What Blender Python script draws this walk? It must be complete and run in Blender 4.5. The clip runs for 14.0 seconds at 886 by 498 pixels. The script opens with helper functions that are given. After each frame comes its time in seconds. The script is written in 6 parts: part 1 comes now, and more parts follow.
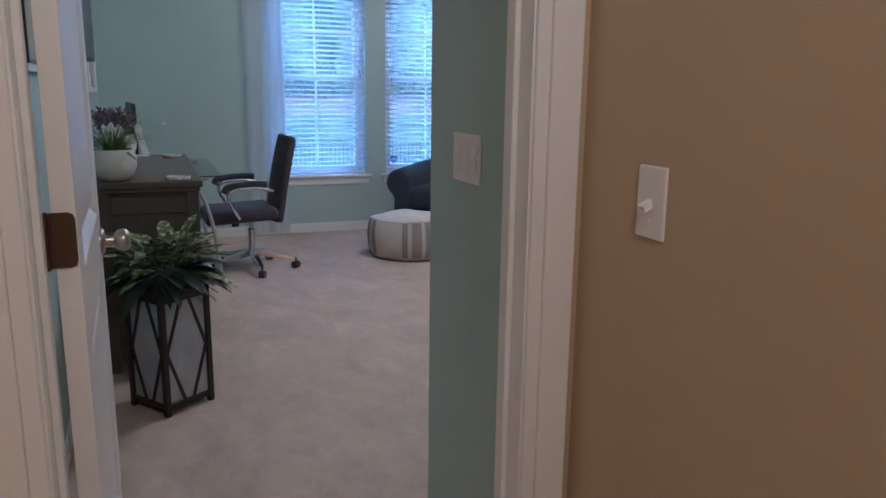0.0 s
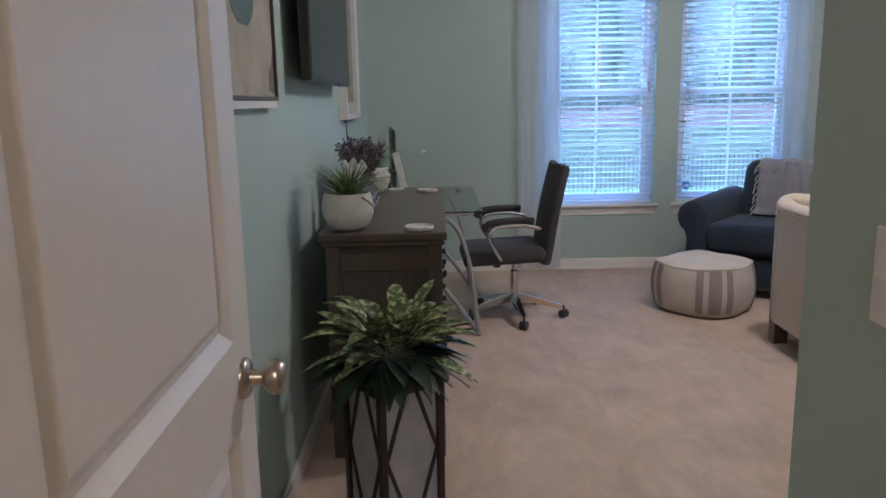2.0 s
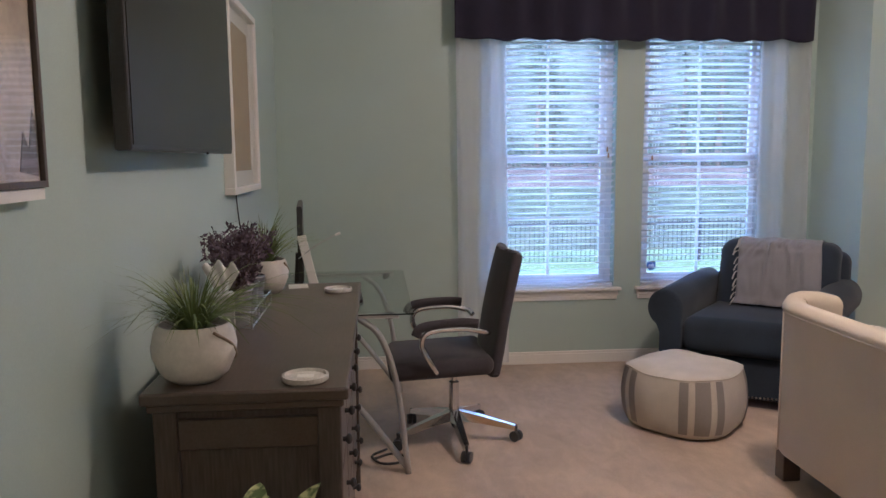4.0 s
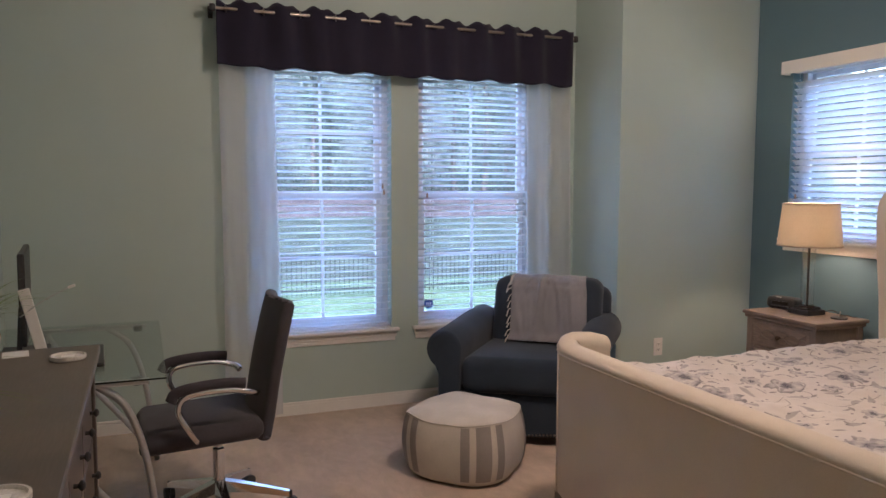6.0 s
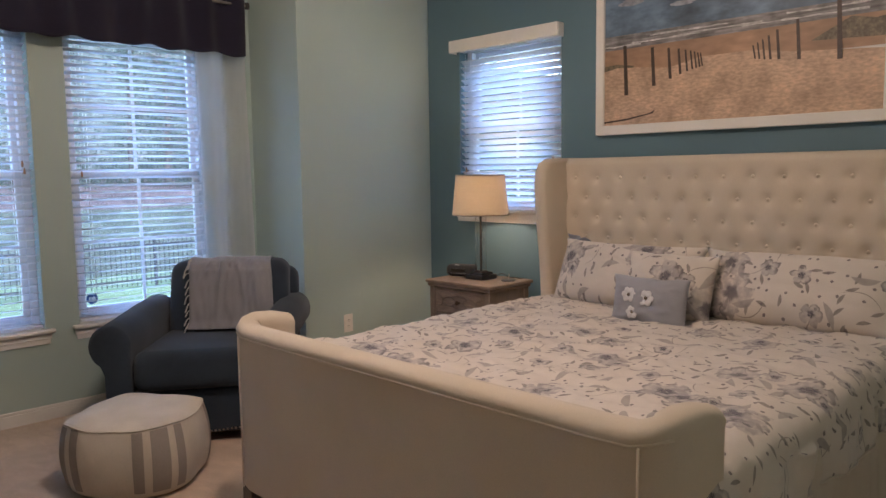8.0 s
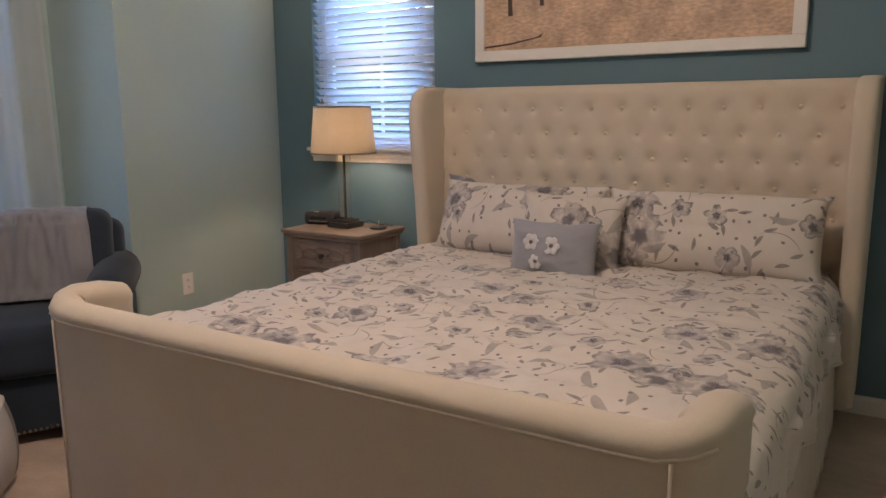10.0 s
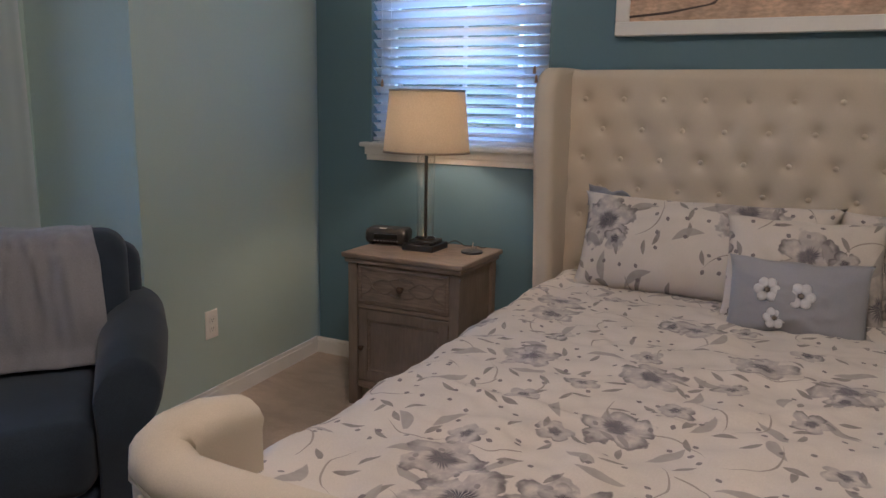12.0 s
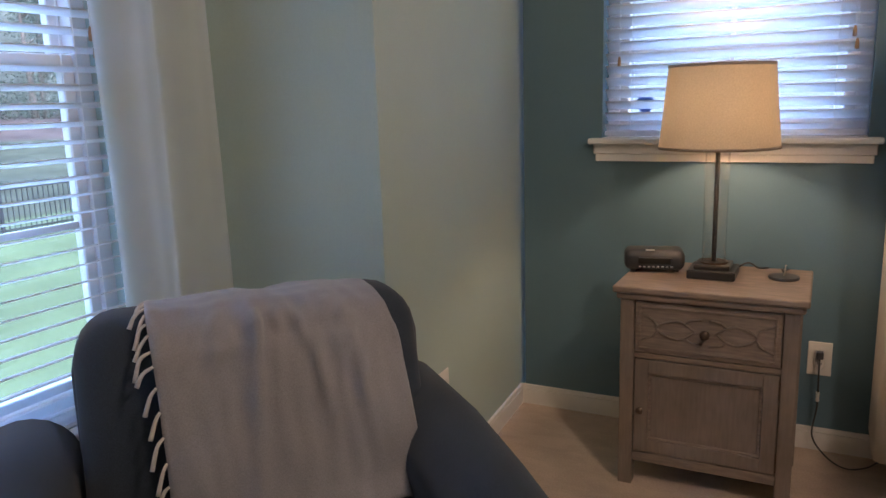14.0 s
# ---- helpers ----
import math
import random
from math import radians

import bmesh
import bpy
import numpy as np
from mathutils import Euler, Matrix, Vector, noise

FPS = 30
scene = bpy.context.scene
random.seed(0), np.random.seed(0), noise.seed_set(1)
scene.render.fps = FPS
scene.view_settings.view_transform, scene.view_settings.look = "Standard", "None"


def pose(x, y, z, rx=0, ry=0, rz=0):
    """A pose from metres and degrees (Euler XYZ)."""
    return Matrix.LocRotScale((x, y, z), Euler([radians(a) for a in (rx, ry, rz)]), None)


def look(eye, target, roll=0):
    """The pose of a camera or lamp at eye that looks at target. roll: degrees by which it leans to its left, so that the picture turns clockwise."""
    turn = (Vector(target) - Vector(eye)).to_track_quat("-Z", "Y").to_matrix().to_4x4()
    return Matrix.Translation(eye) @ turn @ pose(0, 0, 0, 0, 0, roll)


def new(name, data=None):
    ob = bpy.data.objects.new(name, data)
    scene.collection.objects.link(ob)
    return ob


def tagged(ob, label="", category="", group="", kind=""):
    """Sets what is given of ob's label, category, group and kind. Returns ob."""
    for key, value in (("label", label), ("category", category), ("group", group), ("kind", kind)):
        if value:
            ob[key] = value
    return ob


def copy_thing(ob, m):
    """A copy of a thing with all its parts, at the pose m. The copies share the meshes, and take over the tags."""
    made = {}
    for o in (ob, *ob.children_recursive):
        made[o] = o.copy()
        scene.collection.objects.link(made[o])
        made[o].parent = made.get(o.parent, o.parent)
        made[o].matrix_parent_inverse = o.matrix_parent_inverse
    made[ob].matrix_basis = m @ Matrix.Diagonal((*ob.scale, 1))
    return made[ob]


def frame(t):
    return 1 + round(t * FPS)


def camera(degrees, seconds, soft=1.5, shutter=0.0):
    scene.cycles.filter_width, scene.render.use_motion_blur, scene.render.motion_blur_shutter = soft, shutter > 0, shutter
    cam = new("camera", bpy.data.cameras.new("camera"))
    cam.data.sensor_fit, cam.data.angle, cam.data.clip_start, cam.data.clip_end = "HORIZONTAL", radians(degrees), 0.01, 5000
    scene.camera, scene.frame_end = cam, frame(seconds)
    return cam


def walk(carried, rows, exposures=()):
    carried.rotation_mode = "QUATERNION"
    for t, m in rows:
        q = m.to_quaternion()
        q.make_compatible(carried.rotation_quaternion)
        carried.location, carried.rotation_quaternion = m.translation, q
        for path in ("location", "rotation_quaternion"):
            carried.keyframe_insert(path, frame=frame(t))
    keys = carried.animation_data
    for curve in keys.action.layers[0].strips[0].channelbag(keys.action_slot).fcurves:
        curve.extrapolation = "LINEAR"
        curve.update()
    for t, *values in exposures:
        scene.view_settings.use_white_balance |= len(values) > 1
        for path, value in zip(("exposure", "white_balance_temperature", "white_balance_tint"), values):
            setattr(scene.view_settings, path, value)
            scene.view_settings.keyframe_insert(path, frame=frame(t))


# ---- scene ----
cam = camera(61.1, 14.0)
PATH = [
    (0, (0.53, 0.612, 1.307), (1.248, 2.433, 0.895), 0.7),
    (0.5, (0.642, 0.824, 1.337), (1.029, 2.741, 0.918), 0.1),
    (1, (0.745, 1.032, 1.361), (0.835, 2.988, 0.951), -0.8),
    (1.5, (0.786, 1.234, 1.356), (0.764, 3.194, 0.957), -1.1),
    (2, (0.728, 1.498, 1.36), (0.739, 3.461, 0.976), -1.1),
    (2.5, (0.741, 1.795, 1.365), (0.815, 3.763, 1.019), -1.3),
    (4.8, (0.876, 2.671, 1.479), (1.165, 4.64, 1.273), 0.1),
    (5, (0.88, 2.691, 1.49), (1.219, 4.652, 1.29), 0.1),
    (5.5, (0.879, 2.719, 1.488), (1.366, 4.65, 1.307), 0.1),
    (6, (0.912, 2.744, 1.472), (1.656, 4.594, 1.306), 0.2),
    (6.5, (0.946, 2.769, 1.458), (1.939, 4.498, 1.302), 0.2),
    (7, (0.976, 2.794, 1.43), (2.146, 4.409, 1.281), 0.1),
    (7.5, (1.02, 2.823, 1.394), (2.334, 4.323, 1.239), -0.5),
    (8, (1.083, 2.868, 1.387), (2.486, 4.279, 1.187), -0.8),
    (8.5, (1.156, 2.923, 1.354), (2.617, 4.261, 1.079), -1.2),
    (10.8, (1.553, 3.925, 1.322), (3.315, 4.807, 0.981), 0.5),
    (11, (1.61, 4.062, 1.31), (3.389, 4.912, 0.973), 0.7),
    (11.5, (1.723, 4.368, 1.3), (3.529, 5.154, 0.95), 1.1),
    (12, (1.863, 4.691, 1.317), (3.625, 5.558, 0.939), 1.1),
    (12.5, (1.928, 5.015, 1.321), (3.667, 5.92, 0.924), 0.9),
    (13, (2.003, 5.342, 1.298), (3.741, 6.248, 0.898), 0.3),
    (13.5, (2.098, 5.621, 1.308), (3.819, 6.56, 0.913), -0.5),
    (14, (2.166, 5.893, 1.292), (3.913, 6.784, 0.902), -1.7),
]
EXPOSURES = [(0.0, 3.7, 4150, 16), (2.5, 3.8, 4800, 19), (5.0, 3.79, 5350, 27), (7.0, 3.42, 5500, 24), (8.5, 3.54, 5450, 23), (11.0, 3.34, 5450, 21), (12.0, 3.17, 5100, 19), (12.8, 3.34, 5100, 20), (14.0, 3.5, 5700, 23)]
walk(cam, [(t, look(eye, target, roll)) for t, eye, target, roll in PATH], EXPOSURES)

# ---- world and lights ----
world = bpy.data.worlds.new("sky")
scene.world = world
world.use_nodes = True
wn, wl = world.node_tree.nodes, world.node_tree.links
sky = wn.new("ShaderNodeTexSky")
sky.sky_type, sky.sun_disc = "NISHITA", False
sky.sun_elevation, sky.sun_rotation = radians(56), radians(200)
sky.air_density, sky.dust_density, sky.ozone_density = 1.5, 1.0, 4.0
wn["Background"].inputs["Strength"].default_value = 0.15
wl.new(sky.outputs["Color"], wn["Background"].inputs["Color"])


def lamp(name, kind, m, energy, colour, **more):
    data = bpy.data.lights.new(name, kind)
    data.energy, data.color = energy, colour
    ob = new(name, data)
    ob.matrix_world = m
    for key, value in more.items():
        if key == "size":
            data.shadow_soft_size = value
        elif key == "angle":
            data.angle = value
    return ob


lamp("sun", "SUN", look((0, 0, 0), (0.25, 0.52, -0.86)), 0.9, (1.0, 0.97, 0.93), angle=radians(60))
lamp("ceiling_bulb", "POINT", pose(2.55, 4.85, 2.72), 6.4, (1.0, 0.735, 0.465), size=0.12)
lamp("hall_bulb", "POINT", pose(0.75, 0.2, 2.45), 3.0, (1.0, 0.71, 0.41), size=0.12)
lamp("bedside_bulb", "POINT", pose(4.75, 6.20, 1.235), 0.95, (1.0, 0.70, 0.40), size=0.035)

# ---- materials ----
def material(name, colour, rough=0.6, metal=0.0, grain=0.0, grain_size=0.01, stain=0.0, stain_size=0.3, bump=0.0, bump_size=None,
             stretch=(1, 1, 1), sheen=0.0, transmission=0.0, vary=0.0, spec=0.5):
    """A Principled surface with colour variation at two scales and fine relief, sized in metres."""
    m = bpy.data.materials.new(name)
    m.use_nodes = True
    n, l = m.node_tree.nodes, m.node_tree.links
    b = n["Principled BSDF"]
    b.inputs["Roughness"].default_value, b.inputs["Metallic"].default_value = rough, metal
    b.inputs["Sheen Weight"].default_value = sheen
    b.inputs["Transmission Weight"].default_value = transmission
    b.inputs["Specular IOR Level"].default_value = spec
    co = n.new("ShaderNodeTexCoord")
    mp = n.new("ShaderNodeMapping")
    mp.inputs["Scale"].default_value = stretch
    l.new(co.outputs["Object"], mp.inputs["Vector"])
    fine = n.new("ShaderNodeTexNoise")
    fine.inputs["Scale"].default_value, fine.inputs["Detail"].default_value = 1 / grain_size, 4
    l.new(mp.outputs["Vector"], fine.inputs["Vector"])
    wide = n.new("ShaderNodeTexNoise")
    wide.inputs["Scale"].default_value, wide.inputs["Detail"].default_value = 1 / stain_size, 3
    l.new(co.outputs["Object"], wide.inputs["Vector"])

    def factor(source, amount):
        r = n.new("ShaderNodeMapRange")
        r.inputs["From Min"].default_value, r.inputs["From Max"].default_value = 0.3, 0.7
        r.inputs["To Min"].default_value, r.inputs["To Max"].default_value = 1 - amount, 1 + amount
        l.new(source, r.inputs["Value"])
        return r.outputs["Result"]

    def times(a, c):
        x = n.new("ShaderNodeMath")
        x.operation = "MULTIPLY"
        l.new(a, x.inputs[0])
        l.new(c, x.inputs[1])
        return x.outputs[0]

    f = times(factor(fine.outputs["Fac"], grain), factor(wide.outputs["Fac"], stain))
    if vary:
        info = n.new("ShaderNodeObjectInfo")
        f = times(f, factor(info.outputs["Random"], vary))
    mix = n.new("ShaderNodeVectorMath")
    mix.operation = "SCALE"
    mix.inputs[0].default_value = colour
    l.new(f, mix.inputs["Scale"])
    l.new(mix.outputs["Vector"], b.inputs["Base Color"])
    if bump:
        src = fine
        if bump_size:
            src = n.new("ShaderNodeTexNoise")
            src.inputs["Scale"].default_value, src.inputs["Detail"].default_value = 1 / bump_size, 3
            l.new(mp.outputs["Vector"], src.inputs["Vector"])
        bp = n.new("ShaderNodeBump")
        bp.inputs["Strength"].default_value, bp.inputs["Distance"].default_value = bump, (bump_size or grain_size) * 0.3
        l.new(src.outputs["Fac"], bp.inputs["Height"])
        l.new(bp.outputs["Normal"], b.inputs["Normal"])
    return m


AQUA = material("aqua_wall_paint", (0.425, 0.52, 0.485), 0.65, grain=0.03, grain_size=0.004, stain=0.03, stain_size=0.8, bump=0.08)
TEAL = material("teal_wall_paint", (0.115, 0.195, 0.245), 0.6, grain=0.03, grain_size=0.004, stain=0.04, stain_size=0.8, bump=0.08)
BEIGE = material("beige_wall_paint", (0.50, 0.385, 0.235), 0.65, grain=0.03, grain_size=0.004, stain=0.04, stain_size=0.7, bump=0.1)
WHITE = material("white_trim_paint", (0.78, 0.76, 0.72), 0.35, grain=0.015, grain_size=0.02, stain=0.03, stain_size=0.4, bump=0.02)
CEIL = material("ceiling_paint", (0.78, 0.78, 0.76), 0.8, grain=0.03, grain_size=0.01, stain=0.02, bump=0.2)
CARPET = material("beige_carpet", (0.50, 0.395, 0.305), 0.95, grain=0.10, grain_size=0.006, stain=0.10, stain_size=0.5, bump=0.5, sheen=0.2, spec=0.1)


def vacuum_marks(m):
    """Pile brushed this way and that: soft streaks with ragged edges, about a foot long."""
    n, l = m.node_tree.nodes, m.node_tree.links
    b = n["Principled BSDF"]
    last = b.inputs["Base Color"].links[0].from_socket
    co = n.new("ShaderNodeTexCoord")
    for turn, size, lo, hi in (((0, 0, 0.4), 3.2, 0.94, 1.07), ((0, 0, -0.7), 6.5, 0.955, 1.045), ((0, 0, 1.2), 14.0, 0.965, 1.035)):
        mp, tex, rg, mul = n.new("ShaderNodeMapping"), n.new("ShaderNodeTexNoise"), n.new("ShaderNodeMapRange"), n.new("ShaderNodeVectorMath")
        mp.inputs["Rotation"].default_value, mp.inputs["Scale"].default_value = turn, (1.0, 0.55, 1.0)
        tex.inputs["Scale"].default_value, tex.inputs["Detail"].default_value, tex.inputs["Distortion"].default_value = size, 3, 1.2
        rg.inputs["From Min"].default_value, rg.inputs["From Max"].default_value = 0.40, 0.60
        rg.inputs["To Min"].default_value, rg.inputs["To Max"].default_value = lo, hi
        mul.operation = "SCALE"
        l.new(co.outputs["Object"], mp.inputs["Vector"])
        l.new(mp.outputs["Vector"], tex.inputs["Vector"])
        l.new(tex.outputs["Fac"], rg.inputs["Value"])
        l.new(last, mul.inputs[0])
        l.new(rg.outputs["Result"], mul.inputs["Scale"])
        last = mul.outputs["Vector"]
    l.new(last, b.inputs["Base Color"])


vacuum_marks(CARPET)
VINYL = material("white_vinyl", (0.8, 0.81, 0.83), 0.3, grain=0.01, stain=0.02)
PLATE = material("white_switch_plastic", (0.80, 0.77, 0.72), 0.3, grain=0.01, stain=0.02)
BLACK = material("black_plastic", (0.038, 0.037, 0.038), 0.4, grain=0.1, stain=0.1)
NICKEL = material("brushed_nickel", (0.52, 0.46, 0.40), 0.28, 1.0, grain=0.05, grain_size=0.003, stain=0.05)
CHROME = material("polished_chrome", (0.72, 0.72, 0.74), 0.12, 1.0, grain=0.02, stain=0.03)
BRONZE = material("dark_bronze", (0.14, 0.10, 0.075), 0.4, 1.0, grain=0.15, grain_size=0.004, stain=0.1)
ESPRESSO = material("dark_stained_wood", (0.104, 0.080, 0.064), 0.33, grain=0.11, grain_size=0.006, stain=0.15, stain_size=0.2, bump=0.15, stretch=(1, 0.08, 1))
ESPRESSO_UP = material("dark_stained_wood_upright", (0.090, 0.072, 0.060), 0.45, grain=0.25, grain_size=0.006, stain=0.15, stain_size=0.2, bump=0.15, stretch=(1, 1, 0.08))


def glass_material(name, tint, gloss_share=0.8):
    """Clear thin glass: see-through, with a gloss that grows towards grazing angles."""
    m = bpy.data.materials.new(name)
    m.use_nodes = True
    n, l = m.node_tree.nodes, m.node_tree.links
    n.remove(n["Principled BSDF"])
    clear, gloss, mix = n.new("ShaderNodeBsdfTransparent"), n.new("ShaderNodeBsdfGlossy"), n.new("ShaderNodeMixShader")
    clear.inputs["Color"].default_value = (*tint, 1)
    gloss.inputs["Roughness"].default_value = 0.01
    weight, power, grow = n.new("ShaderNodeLayerWeight"), n.new("ShaderNodeMath"), n.new("ShaderNodeMath")
    weight.inputs["Blend"].default_value = 0.5
    power.operation, power.inputs[1].default_value = "POWER", 5.0
    grow.operation, grow.inputs[1].default_value, grow.inputs[2].default_value = "MULTIPLY_ADD", 0.9 * gloss_share, 0.04 * gloss_share
    l.new(weight.outputs["Facing"], power.inputs[0])
    l.new(power.outputs[0], grow.inputs[0])
    l.new(grow.outputs[0], mix.inputs["Fac"])
    l.new(clear.outputs["BSDF"], mix.inputs[1])
    l.new(gloss.outputs["BSDF"], mix.inputs[2])
    l.new(mix.outputs["Shader"], n["Material Output"].inputs["Surface"])
    return m


GLASS = glass_material("window_glass", (0.97, 0.98, 0.98))
PICTURE_GLASS = glass_material("picture_glass", (0.99, 0.99, 0.99), 0.5)
DESK_GLASS = glass_material("desk_glass", (0.95, 0.975, 0.965))


def cloth_material(name, colour, see=0.0, translucent=0.3, weave=0.002, bump=0.3):
    """Thin cloth: diffuse, partly translucent, and partly open between its threads."""
    m = material(name, colour, 0.9, grain=0.08, grain_size=weave, stain=0.05, stain_size=0.2, bump=bump, sheen=0.2, spec=0.1)
    n, l = m.node_tree.nodes, m.node_tree.links
    b, out = n["Principled BSDF"], n["Material Output"]
    tr, mix = n.new("ShaderNodeBsdfTranslucent"), n.new("ShaderNodeMixShader")
    tr.inputs["Color"].default_value = (*colour, 1)
    mix.inputs["Fac"].default_value = translucent
    l.new(b.outputs["BSDF"], mix.inputs[1])
    l.new(tr.outputs["BSDF"], mix.inputs[2])
    last = mix
    if see:
        clear, mix2 = n.new("ShaderNodeBsdfTransparent"), n.new("ShaderNodeMixShader")
        mix2.inputs["Fac"].default_value = see
        l.new(mix.outputs["Shader"], mix2.inputs[1])
        l.new(clear.outputs["BSDF"], mix2.inputs[2])
        last = mix2
    l.new(last.outputs["Shader"], out.inputs["Surface"])
    return m


SHEER = cloth_material("white_sheer_voile", (0.91, 0.92, 0.96), see=0.34, translucent=0.70)
SLAT = cloth_material("white_blind_slat", (0.93, 0.93, 0.93), translucent=0.72, weave=0.02, bump=0.02)
NAVY_CLOTH = cloth_material("dark_navy_cotton", (0.026, 0.024, 0.042), translucent=0.04)
NAVY = material("dark_navy_upholstery", (0.032, 0.043, 0.062), 0.9, grain=0.2, grain_size=0.002, stain=0.15, stain_size=0.25, bump=0.3, sheen=0.15, spec=0.15)
GREY_THROW = material("grey_woven_throw", (0.255, 0.25, 0.275), 0.95, grain=0.12, grain_size=0.0025, stain=0.06, bump=0.4, sheen=0.3, spec=0.1)
LINEN = material("cream_linen_upholstery", (0.62, 0.54, 0.43), 0.9, grain=0.06, grain_size=0.002, stain=0.04, stain_size=0.3, bump=0.3, sheen=0.2, spec=0.15)
POUF = material("natural_cotton_canvas", (0.60, 0.55, 0.48), 0.95, grain=0.1, grain_size=0.003, stain=0.07, stain_size=0.15, bump=0.5, spec=0.1)
POUF_STRIPE = material("grey_brown_stripe_canvas", (0.33, 0.30, 0.275), 0.95, grain=0.12, grain_size=0.003, stain=0.07, bump=0.5, spec=0.1)

# ---- mesh helpers ----
def box(bm, x0, x1, y0, y1, z0, z1, bevel=0.0, segs=1):
    """A box between two corners, its edges rounded by bevel; added to bm."""
    made = bmesh.ops.create_cube(bm, size=1.0)["verts"]
    for v in made:
        v.co = Vector(((x0 + x1) / 2 + v.co.x * (x1 - x0), (y0 + y1) / 2 + v.co.y * (y1 - y0), (z0 + z1) / 2 + v.co.z * (z1 - z0)))
    if bevel:
        edges = list({e for v in made for e in v.link_edges})
        bmesh.ops.bevel(bm, geom=edges, offset=bevel, segments=segs, affect="EDGES", profile=0.5)
    return bm


def boxm(*args, **more):
    return box(bmesh.new(), *args, **more)


def rod(bm, a, b, r, r2=None, sides=10):
    """A round bar from a to b."""
    a, b = Vector(a), Vector(b)
    d = b - a
    made = bmesh.ops.create_cone(bm, cap_ends=True, segments=sides, radius1=r, radius2=r if r2 is None else r2, depth=d.length)["verts"]
    turn = Matrix.Translation((a + b) / 2) @ d.to_track_quat("Z", "Y").to_matrix().to_4x4()
    for v in made:
        v.co = turn @ v.co
    return bm


def bar(bm, a, b, w, h, bevel=0.0, up=(0, 0, 1)):
    """A square bar w wide and h thick from a to b."""
    a, b = Vector(a), Vector(b)
    d = (b - a).normalized()
    side = d.cross(Vector(up)).normalized()
    top = side.cross(d)
    made = bmesh.ops.create_cube(bm, size=1.0)["verts"]
    for v in made:
        v.co = (a + b) / 2 + d * v.co.x * (b - a).length + side * v.co.y * w + top * v.co.z * h
    if bevel:
        bmesh.ops.bevel(bm, geom=list({e for v in made for e in v.link_edges}), offset=bevel, segments=2, affect="EDGES", profile=0.5)
    return bm


def tube(bm, points, radius, sides=8, flat=1.0, taper=None):
    """A tube along a line of points; flat squeezes it, taper gives the radius at the end."""
    pts = [Vector(p) for p in points]
    rings, side = [], None
    for i, p in enumerate(pts):
        d = (pts[min(i + 1, len(pts) - 1)] - pts[max(i - 1, 0)]).normalized()
        ref = side if side is not None else (Vector((0, 0, 1)) if abs(d.z) < 0.9 else Vector((1, 0, 0))).cross(d)
        side = (ref - d * ref.dot(d)).normalized()
        top = d.cross(side)
        r = radius if taper is None else radius + (taper - radius) * i / (len(pts) - 1)
        rings.append([bm.verts.new(p + r * (math.cos(a) * side + flat * math.sin(a) * top)) for a in (2 * math.pi * k / sides for k in range(sides))])
    for r0, r1 in zip(rings, rings[1:]):
        for k in range(sides):
            bm.faces.new((r0[k], r0[(k + 1) % sides], r1[(k + 1) % sides], r1[k]))
    bm.faces.new(rings[0][::-1])
    bm.faces.new(rings[-1])
    return bm


def curve(points, steps=8):
    """A smooth line through the points."""
    p = [Vector(q) for q in points]
    p = [2 * p[0] - p[1]] + p + [2 * p[-1] - p[-2]]
    out = []
    for i in range(1, len(p) - 2):
        a, b, c, d = p[i - 1 : i + 3]
        for k in range(steps):
            t = k / steps
            out.append(0.5 * (2 * b + (c - a) * t + (2 * a - 5 * b + 4 * c - d) * t * t + (3 * b - a - 3 * c + d) * t ** 3))
    return out + [p[-2]]


def lathe(bm, profile, sides=32, centre=(0, 0, 0), wobble=None):
    """A turned body from (radius, height) pairs."""
    c = Vector(centre)
    rings = []
    for r, z in profile:
        rings.append([bm.verts.new(c + Vector((r * math.cos(a), r * math.sin(a), z)) * 1.0) for a in (2 * math.pi * k / sides for k in range(sides))])
    for r0, r1 in zip(rings, rings[1:]):
        for k in range(sides):
            bm.faces.new((r0[k], r0[(k + 1) % sides], r1[(k + 1) % sides], r1[k]))
    for ring, flip in ((rings[0], True), (rings[-1], False)):
        if (ring[0].co - ring[sides // 2].co).length > 1e-5:
            bm.faces.new(ring[::-1] if flip else ring)
    bmesh.ops.remove_doubles(bm, verts=bm.verts, dist=1e-6)
    return bm


def sheet(bm, nu, nv, place):
    """A grid of nu by nv cells whose corners place(u, v) gives, u and v from 0 to 1."""
    rows = [[bm.verts.new(place(i / nu, j / nv)) for i in range(nu + 1)] for j in range(nv + 1)]
    for j in range(nv):
        for i in range(nu):
            bm.faces.new((rows[j][i], rows[j][i + 1], rows[j + 1][i + 1], rows[j + 1][i]))
    return rows


def solid(bm, thickness):
    """Gives an open sheet a thickness."""
    bmesh.ops.recalc_face_normals(bm, faces=bm.faces)
    bmesh.ops.solidify(bm, geom=list(bm.faces), thickness=thickness)
    return bm


def part(name, bm, mat, parent=None, label="", smooth=False, kind=""):
    """Links a bmesh as one mesh object under parent."""
    me = bpy.data.meshes.new(name)
    bmesh.ops.recalc_face_normals(bm, faces=bm.faces)
    bm.to_mesh(me)
    bm.free()
    me.materials.append(mat)
    if smooth:
        me.shade_smooth()
        if smooth is not True:
            me.set_sharp_from_angle(angle=radians(smooth))
    ob = new(name, me)
    ob.parent = parent
    return tagged(ob, label, kind=kind)


def piece(name, like, m, parent):
    """Another object on the same mesh."""
    ob = new(name, like.data)
    ob.parent, ob.matrix_basis = parent, m
    return ob


